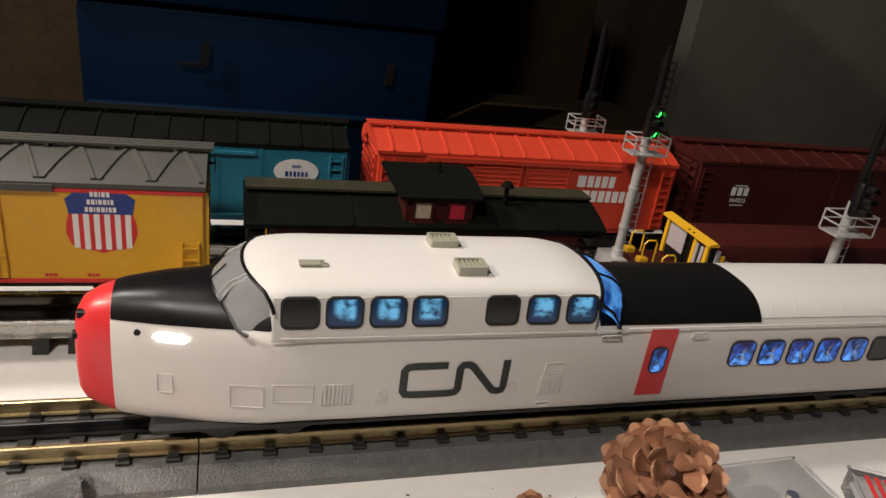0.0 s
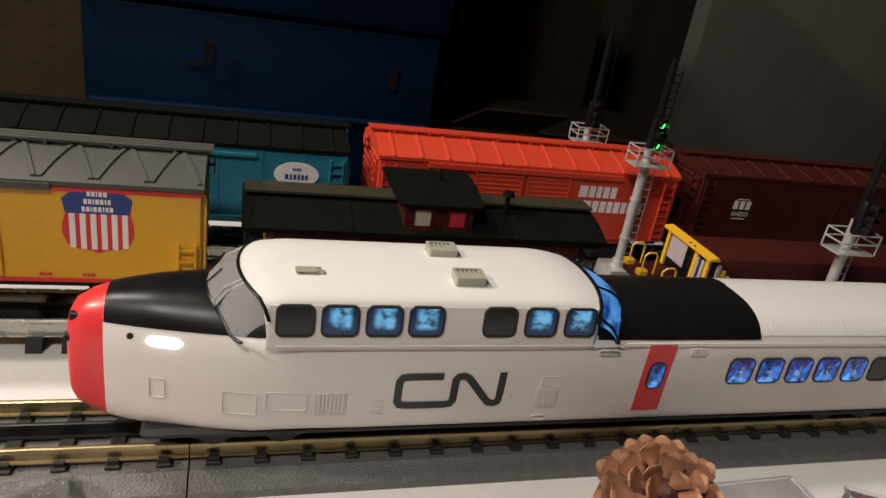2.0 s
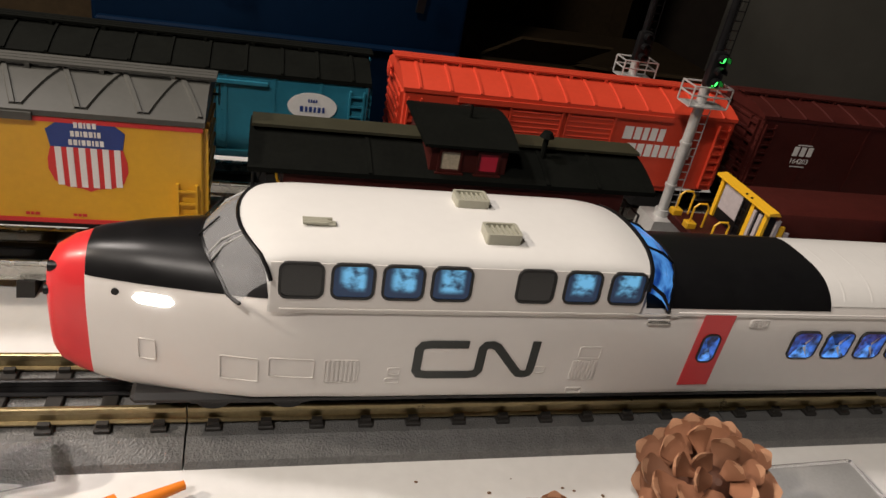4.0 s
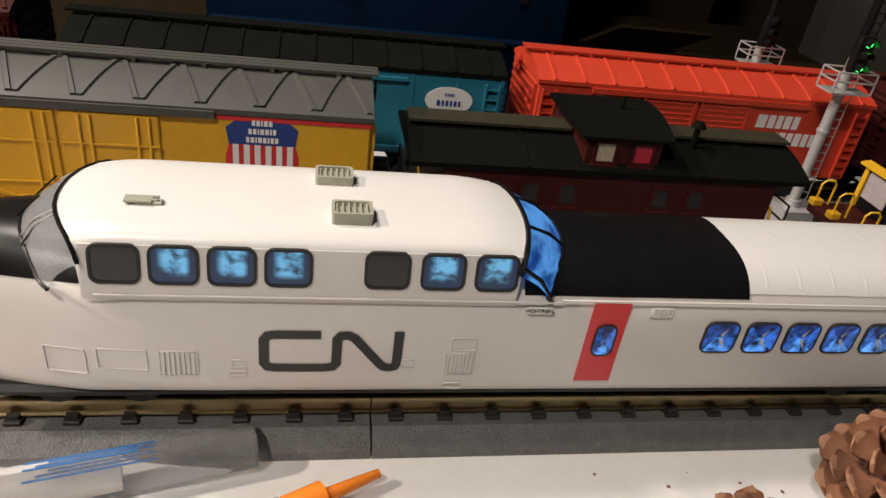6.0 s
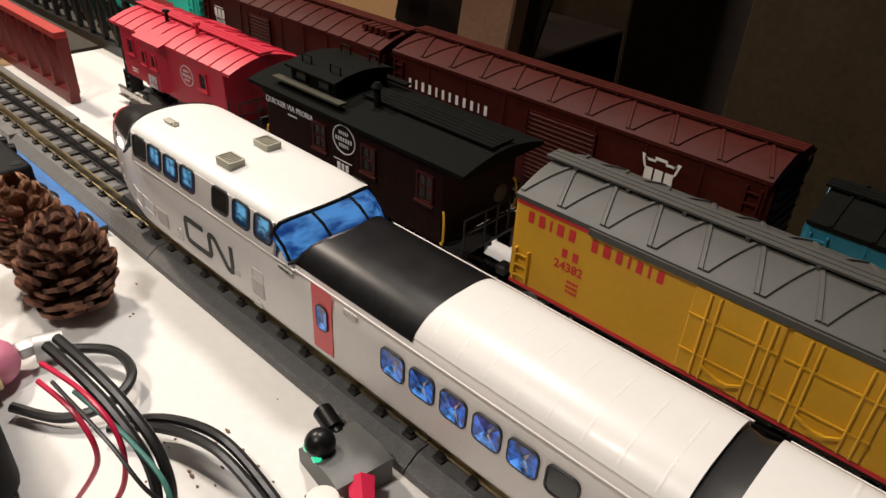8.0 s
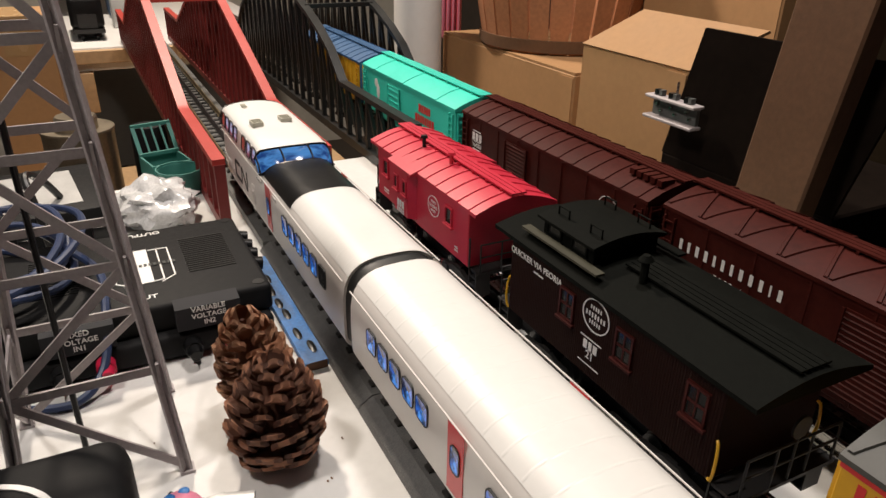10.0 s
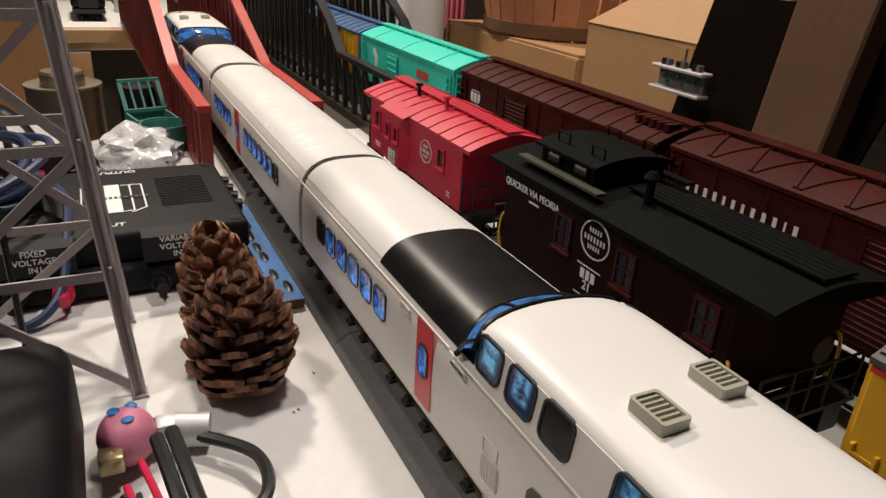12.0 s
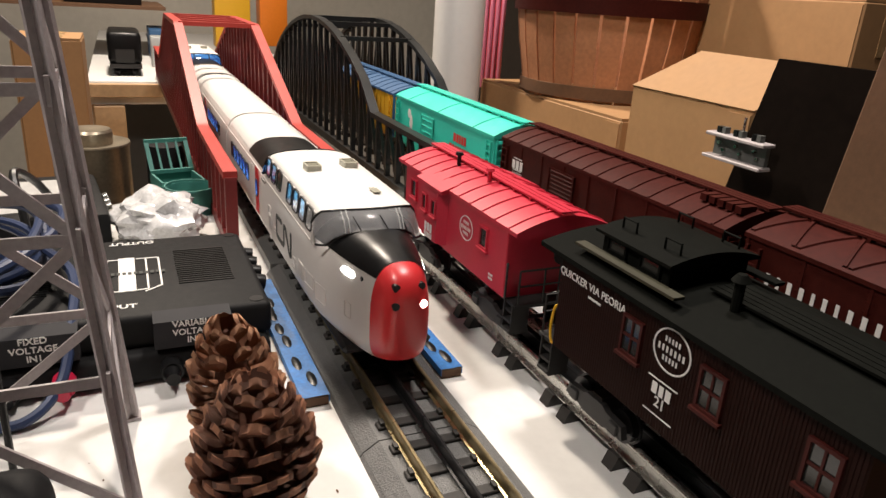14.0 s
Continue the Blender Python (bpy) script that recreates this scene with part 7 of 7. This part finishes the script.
def carton(label, at, rz, L, W, H, material=None, flaps=(), ry=0.0):
    c = thing("carton", label, "cardboard box", at, rz, group="cartons behind the layout")
    c.matrix_world = pose(*at, 0, ry, rz)
    m = material or M_CARD
    part("carton_body", box(bmesh.new(), -L / 2, L / 2, -W / 2, W / 2, 0, H, 0.002, 1), m, c)
    if not flaps:
        for s in (-1, 1):
            bm = box(bmesh.new(), -L / 2 + 0.001, L / 2 - 0.001, min(s * 0.0008, s * (W / 2 - 0.001)), max(s * 0.0008, s * (W / 2 - 0.001)), H, H + 0.003)
            part("flap", bm, m, c)
        bm = box(bmesh.new(), -L / 2, L / 2, -0.022, 0.022, H + 0.0031, H + 0.0036)
        for s in (-1, 1):
            box(bm, s * (L / 2 + 0.0004) - 0.0003, s * (L / 2 + 0.0004) + 0.0003, -0.022, 0.022, H - 0.06, H + 0.0036)
        part("tape_strip", bm, M_TAPE_TAN, c, "shiny tan packing tape")
    bm = box(bmesh.new(), L / 2 - 0.03, L / 2 - 0.002, -W / 2 - 0.0018, -W / 2 - 0.0002, 0.004, H - 0.004)
    part("glue_seam", bm, m, c)
    for x0, y0, x1, y1, dx, dy, dz in flaps:
        bm = bmesh.new()
        quad = [Vector((x0, y0, H)), Vector((x1, y1, H)), Vector((x1 + dx, y1 + dy, H + dz)), Vector((x0 + dx, y0 + dy, H + dz))]
        nrm = (quad[1] - quad[0]).cross(quad[3] - quad[0]).normalized() * 0.0018
        vs = [bm.verts.new(q + nrm) for q in quad] + [bm.verts.new(q - nrm) for q in quad]
        for f in ((0, 1, 2, 3), (7, 6, 5, 4), (0, 4, 5, 1), (1, 5, 6, 2), (2, 6, 7, 3), (3, 7, 4, 0)):
            bm.faces.new([vs[k] for k in f])
        part("flap", bm, m, c, smooth=0)
    return c


carton("brown cardboard carton with open flaps, coloured as in shade", (0.42, 0.62, -0.35), 0, 0.32, 0.18, 0.385, M_CARD_SHADED, ((-0.16, -0.09, -0.05, -0.09, 0.035, -0.03, 0.030), (-0.045, -0.09, 0.10, -0.09, 0.03, -0.03, 0.006), (-0.16, -0.09, -0.16, 0.09, -0.02, 0.0, 0.012)))
carton("tall brown carton against the wall, coloured as in shade", (0.44, 0.98, -0.5), 0, 0.34, 0.20, 1.1, M_CARD_SHADED)
carton("tan cardboard carton with a raised flap", (-0.815, 0.50, -0.30), 0, 0.185, 0.15, 0.435, None, ((-0.0925, -0.075, 0.0925, -0.075, 0.05, 0.05, 0.045),))
carton("tan cardboard carton standing behind", (-0.92, 0.70, -0.30), 0, 0.25, 0.12, 0.545)
carton("cardboard carton with an upright flap, coloured as in deep shade", (-0.60, 0.47, -0.30), 0, 0.20, 0.18, 0.36, M_CARD_DEEP_SHADE, ((-0.10, -0.088, 0.10, -0.088, 0.035, -0.004, 0.13),))
carton("large tan carton under the basket", (-1.15, 0.58, -0.45), 0, 0.40, 0.26, 0.535)
carton("brown carton standing by the far table", (-1.62, -0.235, -0.35), 0, 0.14, 0.10, 0.465)
carton("tall brown carton beside the blue tub, coloured as in shade", (-0.27, 0.82, -0.5), 0, 0.30, 0.2, 1.1, M_CARD_SHADED)
printed = carton("carton with red printing bars, coloured as in shade", (-0.98, 1.05, -0.2), 0, 0.55, 0.2, 0.60, M_CARD_SHADED)
for k, (z, w) in enumerate(((0.447, 0.05), (0.415, 0.036), (0.383, 0.05))):
    part("printed_bar", box(bmesh.new(), -0.05 - w / 2, -0.05 + w / 2, -0.1035, -0.1018, z, z + 0.02), M_LETTER_R, printed, "red printed bar")
for k in range(9):
    part("printed_dash", box(bmesh.new(), -0.19 + 0.028 * (k % 3), -0.176 + 0.028 * (k % 3), -0.1035, -0.1018, 0.382 + 0.018 * (k // 3), 0.388 + 0.018 * (k // 3)), M_LETTER_K, printed)


def basket():
    c = thing("bushel_basket", "wooden slatted bushel basket with red bands", "basket", (-1.17, 0.575, 0.088))
    n = 26
    for k in range(n):
        a, b = 2 * math.pi * (k + 0.06) / n, 2 * math.pi * (k + 0.94) / n
        bm = bmesh.new()
        rows = []
        for z, r in ((0.0, 0.125), (0.08, 0.140), (0.16, 0.150), (0.24, 0.155)):
            rows.append([(r * math.cos(a), r * math.sin(a), z), (r * math.cos(b), r * math.sin(b), z), ((r - 0.003) * math.cos(b), (r - 0.003) * math.sin(b), z), ((r - 0.003) * math.cos(a), (r - 0.003) * math.sin(a), z)])
        grid_mesh(bm, rows, closed=True)
        part("slat", bm, M_BASKET, c)
    for z, r, h, m in ((0.004, 0.129, 0.018, M_WOOD), (0.122, 0.1485, 0.024, M_TUSCAN), (0.222, 0.158, 0.022, M_TUSCAN)):
        bm = bmesh.new()
        grid_mesh(bm, [[(rr * math.cos(k / 48 * 2 * math.pi), rr * math.sin(k / 48 * 2 * math.pi), zz) for k in range(48)] for rr, zz in ((r - 0.002, z), (r + 0.002, z), (r + 0.003, z + h), (r - 0.001, z + h))], closed=True)
        part("band", bm, m, c)
    return c


basket()
single("white_post", tube(bmesh.new(), (-1.34, 0.395, -0.8), (-1.34, 0.395, 1.9), 0.042, 32), M_WHITE_PIPE, "white round basement post", "post", kind="structure")
cloth = thing("red_cloth", "red checked cloth hanging behind the post", "cloth", (-1.45, 0.50, 0.06))
for k in range(7):
    bm = bmesh.new()
    x = 0.011 * k
    box(bm, x, x + 0.010, -0.004 + 0.004 * (k % 2), 0.001 + 0.004 * (k % 2), 0, 0.30, 0.002, 2)
    part("fold", bm, M_CABRED if k % 2 else M_PINK, cloth)
plank = single("timber_plank", box(bmesh.new(), -0.032, 0.032, -0.012, 0.012, 0, 0.85, 0.002, 1), M_WOOD, "rough orange-brown timber plank leaning upright", "plank", (-0.50, 0.405, -0.30))
plank.matrix_world = pose(-0.575, 0.352, -0.25, 0, 7, 0)


def rail_bracket():
    c = thing("metal_bracket", "grey metal channel bracket with small terminals", "bracket", (-0.676, 0.362, 0.110))
    c.matrix_world = pose(-0.676, 0.362, 0.110) @ Matrix.Diagonal((0.74, 0.74, 0.70, 1))
    for z in (0.0145, -0.0145):
        part("flange", box(bmesh.new(), -0.045, 0.045, -0.010, 0.010, z - 0.0022, z + 0.0022, 0.001, 1), M_GREY_STEEL, c)
    part("web", box(bmesh.new(), -0.040, 0.040, 0.003, 0.009, -0.0125, 0.0125), M_GREY_PLASTIC, c)
    for k, x in enumerate((-0.030, -0.022, -0.004, 0.004, 0.024, 0.031)):
        bm = bmesh.new()
        box(bm, x - 0.0028, x + 0.0028, -0.004, 0.004, 0.0165, 0.025)
        part("terminal", bm, M_GREY_PLASTIC if k % 2 else M_BLACK, c)
        bm = bmesh.new()
        tube(bm, (x, -0.001, 0.004 - 0.008 * (k % 2)), (x, 0.004, 0.004 - 0.008 * (k % 2)), 0.0022, 10)
        part("screw", bm, M_STEEL, c)
    bm = bmesh.new()
    tube(bm, (0.004, 0, 0.02), (0.004, 0, 0.042), 0.0016, 8)
    part("pin", bm, M_STEEL, c)
    return c


rail_bracket()

# ---- the far end ----
M_PLY = mat("pale_plywood", (0.46, 0.30, 0.16), 0.6, vary=0.18, grain=14, bump=0.15)
slab("far_table", -3.5, -1.94, -0.20, 0.34, -0.05, -0.0, M_TABLE, "white far table top beyond the bridges", 0.001)
slab("lower_shelf", -1.94, -0.98, -0.40, 0.40, -0.30, -0.28, M_PLY, "brown plywood lower shelf under the bridges")
single("table_leg", box(bmesh.new(), -2.02, -1.96, -0.195, -0.150, -0.8, -0.0505), M_PLY, "pale timber leg under the far table", "table leg")
single("table_apron", box(bmesh.new(), -1.9395, -1.922, -0.20, 0.34, -0.032, -0.004, 0.001, 1), M_PLY, "pale plywood edge strip along the far table", "trim", kind="structure")
single("timber_block", box(bmesh.new(), -1.9580, -1.9230, -0.190, -0.128, -0.140, -0.0515, 0.001, 1), M_PLY, "sawn timber block under the far table", "timber block")


def track_section(at, rz):
    """A short loose piece of three-rail track."""
    t = thing("track_section", "loose short piece of dark three-rail track", "track", at, rz, group="loose track pieces")
    for y in (-0.0165, 0, 0.0165):
        part("rail", rail_mesh(-0.055, 0.055), M_BLACK_RAIL, t).location = (0, y, 0.004)
    for k in range(4):
        part("tie", box(bmesh.new(), -0.044 + 0.029 * k - 0.0045, -0.044 + 0.029 * k + 0.0045, -0.024, 0.024, 0, 0.0045), M_TIE, t)
    return t


track_section((-1.46, -0.145, -0.28), 10), track_section((-1.34, -0.150, -0.28), 4)


def black_tender():
    c = thing("model_tender", "black model tender standing on the far table", "train car", (-2.12, -0.118, 0.0))
    part("tank", box(bmesh.new(), -0.09, 0.09, -0.036, 0.036, 0.028, 0.098, 0.010, 3), M_BLACK, c)
    part("frame", box(bmesh.new(), -0.095, 0.095, -0.034, 0.034, 0.018, 0.027), M_UNDER, c)
    part("ladder", box(bmesh.new(), 0.0905, 0.0925, -0.020, 0.020, 0.030, 0.060), M_UNDER, c)
    truck(c, -0.055), truck(c, 0.055)
    return c


black_tender()
for label, at, L, W, H, m in (("yellow and black boxed model on the far shelf", (-2.7, -0.30, 0.16), 0.10, 0.30, 0.05, M_YELLOW), ("black boxed model on the far shelf", (-2.55, -0.16, 0.14), 0.08, 0.20, 0.05, M_BLACK), ("blue model car on the far table", (-2.5, -0.02, 0.001), 0.20, 0.06, 0.08, M_BLUE_ROOF), ("grey plastic box on the far table", (-2.25, -0.03, 0.001), 0.06, 0.05, 0.075, M_SILVER), ("yellow box on the far table", (-2.9, 0.24, 0.001), 0.08, 0.12, 0.24, M_YELLOW), ("orange box on the far table", (-3.0, 0.40, 0.001), 0.08, 0.10, 0.30, M_ORANGE)):
    single("stored_box", box(bmesh.new(), -L / 2, L / 2, -W / 2, W / 2, 0, H, 0.003, 2), m, label, "box", at)
slab("far_shelf", -2.9, -2.45, -0.50, 0.0, 0.13, 0.139, M_WOOD, "dim wall shelf at the far end")
can = thing("tin_can", "tarnished metal can with a raised lid", "can", (-1.12, -0.168, -0.28))
part("can_body", lathe(bmesh.new(), [(0.042, 0), (0.042, 0.004), (0.041, 0.005), (0.041, 0.312), (0.0425, 0.316), (0.042, 0.318), (0.034, 0.3165)], 32), M_TIN, can)
part("lid", lathe(bmesh.new(), [(0.024, 0.316), (0.024, 0.330), (0.022, 0.333), (0.005, 0.3325)], 28), M_TIN, can)
single("dark_cylinder", lathe(bmesh.new(), [(0.020, 0), (0.022, 0.003), (0.022, 0.30), (0.019, 0.312), (0.006, 0.314)], 24), M_BLACK_PLASTIC, "black plastic cylinder standing on the shelf", "bottle", (-1.12, -0.088, -0.28))


def crate():
    c = thing("plastic_crate", "dull teal plastic tub with a tilted open basket behind it", "crate", (-0.965, -0.080, 0.0), 12)
    bm = bmesh.new()
    n = 22
    prof = [(0.001, 0.0025), (0.020, 0.0025), (0.0225, 0.026), (0.0245, 0.0265), (0.0245, 0.0285), (0.0232, 0.0285), (0.021, 0.0), (0.001, 0.0)]
    grid_mesh(bm, [[(0.022 + r * math.cos(2 * math.pi * k / n), r * math.sin(2 * math.pi * k / n), z) for k in range(n)] for r, z in prof], closed=True)
    part("tub", bm, M_TEAL_CRATE, c, "round open teal tub")
    base = part("basket_base", box(bmesh.new(), -0.050, -0.004, -0.020, 0.024, 0.0, 0.002), M_TEAL_CRATE, c)
    for a in ((-0.050, -0.048, -0.020, 0.024), (-0.006, -0.004, -0.020, 0.024), (-0.048, -0.006, -0.020, -0.018), (-0.048, -0.006, 0.022, 0.024)):
        part("basket_wall", box(bmesh.new(), *a, 0.0021, 0.026), M_TEAL_CRATE, base)
    for k in range(5):
        y = -0.018 + 0.0102 * k
        part("lid_slat", bar(bmesh.new(), (-0.047, y, 0.027), (-0.066, y, 0.056), 0.0045 if k in (0, 4) else 0.0022, 0.0016), M_TEAL_CRATE, base)
    for p, q in (((-0.047, 0.027), (-0.047, 0.027)), ((-0.066, 0.056), (-0.066, 0.056))):
        part("lid_rail", bar(bmesh.new(), (p[0], -0.020, p[1]), (q[0], 0.025, q[1]), 0.003, 0.004), M_TEAL_CRATE, base)
    return c


crate()


def plastic_bag():
    bm = bmesh.new()
    bmesh.ops.create_icosphere(bm, subdivisions=4, radius=1.0)
    for v in bm.verts:
        n = v.co.normalized()
        d = 1 + 0.35 * noise.noise(n * 2.2) + 0.22 * abs(noise.noise(n * 5.5)) + 0.10 * noise.noise(n * 11)
        v.co = Vector((n.x * 0.040 * d, n.y * 0.034 * d, max(-0.0185, n.z * 0.024 * d)))
    return single("plastic_bag", bm, M_BAG, "crumpled clear white plastic bag", "bag", (-0.865, -0.108, 0.0195), smooth=38)


M_BAG = mat("crumpled_polythene", (0.62, 0.62, 0.62), 0.18, vary=0.25, grain=60, coat=0.6)
plastic_bag()


def clip_tray():
    c = thing("terminal_strip", "black control unit with red clips and silver top", "electronics", (-0.90, -0.205, 0), 6)
    part("case", box(bmesh.new(), -0.08, 0.06, -0.070, 0.052, 0, 0.034, 0.004, 2), M_BLACK_PLASTIC, c)
    part("foil_label", box(bmesh.new(), -0.06, 0.04, -0.055, 0.030, 0.0338, 0.0346), M_SILVER, c)
    for k in range(4):
        bm = bmesh.new()
        box(bm, 0.055, 0.070, -0.060 + 0.030 * k, -0.046 + 0.030 * k, 0.006, 0.018, 0.002, 2)
        part("clip", bm, M_CRIMSON if k % 2 == 0 else M_BLACK, c, "red spring clip" if k % 2 == 0 else "")
    for k in range(3):
        bm = bmesh.new()
        tube(bm, (-0.02 + 0.016 * k, 0.052, 0.024), (-0.02 + 0.016 * k, 0.058, 0.026), 0.0045, 12)
        part("knob", bm, M_STEEL, c)
    return c


clip_tray()
for i in range(6):
    rng = random.Random(i)
    cx, cy, r = -0.705 + rng.uniform(-0.015, 0.015), -0.235 + rng.uniform(-0.008, 0.008), 0.052 + 0.006 * i
    cable("dark blue cable coiled over the control unit", [(cx + r * math.cos(a), cy + r * 0.75 * math.sin(a), 0.046 + 0.005 * i + 0.006 * math.sin(2 * a + i)) for a in [k / 14 * 6.1 + i for k in range(15)]], 0.0028, M_BLUE_CABLE, 4)
cable("dark blue cable drooping from the coil", [(-0.70, -0.185, 0.060), (-0.66, -0.165, 0.055), (-0.625, -0.165, 0.040), (-0.600, -0.172, 0.015), (-0.585, -0.19, 0.004), (-0.59, -0.22, 0.004)], 0.0028, M_BLUE_CABLE)
cable("black cable arching behind the tower", [(-0.80, -0.20, 0.004), (-0.81, -0.205, 0.05), (-0.83, -0.21, 0.075), (-0.86, -0.20, 0.06), (-0.88, -0.19, 0.036)], 0.0032, M_BLACK_CABLE)


# ---- crumbs on the table ----
def crumbs():
    bm = bmesh.new()
    rng = random.Random(7)
    for k in range(90):
        if k < 55:
            cx, cy = rng.choice(((0.285, -0.058), (0.15, -0.060), (-0.305, -0.085), (-0.34, -0.110)))
            x, y = rng.gauss(cx, 0.014), min(-0.040, rng.gauss(cy, 0.008))
        else:
            x, y = rng.uniform(-0.55, 0.32), rng.uniform(-0.20, -0.042)
        r = rng.uniform(0.0003, 0.0011)
        ball(bm, (x, y, r * 0.35), r, rng.uniform(0.8, 2.2), rng.uniform(0.7, 1.2), 0.5, 6, 4)
    return single("crumbs", bm, M_CRUMB, "scattered brown crumbs and dust on the white table", "crumbs", kind="stuff")


crumbs()


# ---- what moves ----
def motions():
    run = [(0, 0.0073), (4.4, 0.0073), (4.7, 0.0062), (5.0, -0.002), (5.3, -0.021), (5.5, -0.0425), (6.0, -0.1235), (6.5, -0.214), (7.0, -0.315), (7.5, -0.418), (8.0, -0.522), (8.5, -0.622), (9.2, -0.764), (11.3, -1.172), (12.0, -1.310), (13.0, -1.514), (14.0, -1.720)]
    for car, x, rz in ((car_front, NOSE0, 0), (car_middle, NOSE0 + 0.4515, 0), (car_rear, NOSE0 + 1.2230, 180)):
        walk(car, [(t, pose(x + d, 0, RAIL, 0, 0, rz)) for t, d in run])


motions()
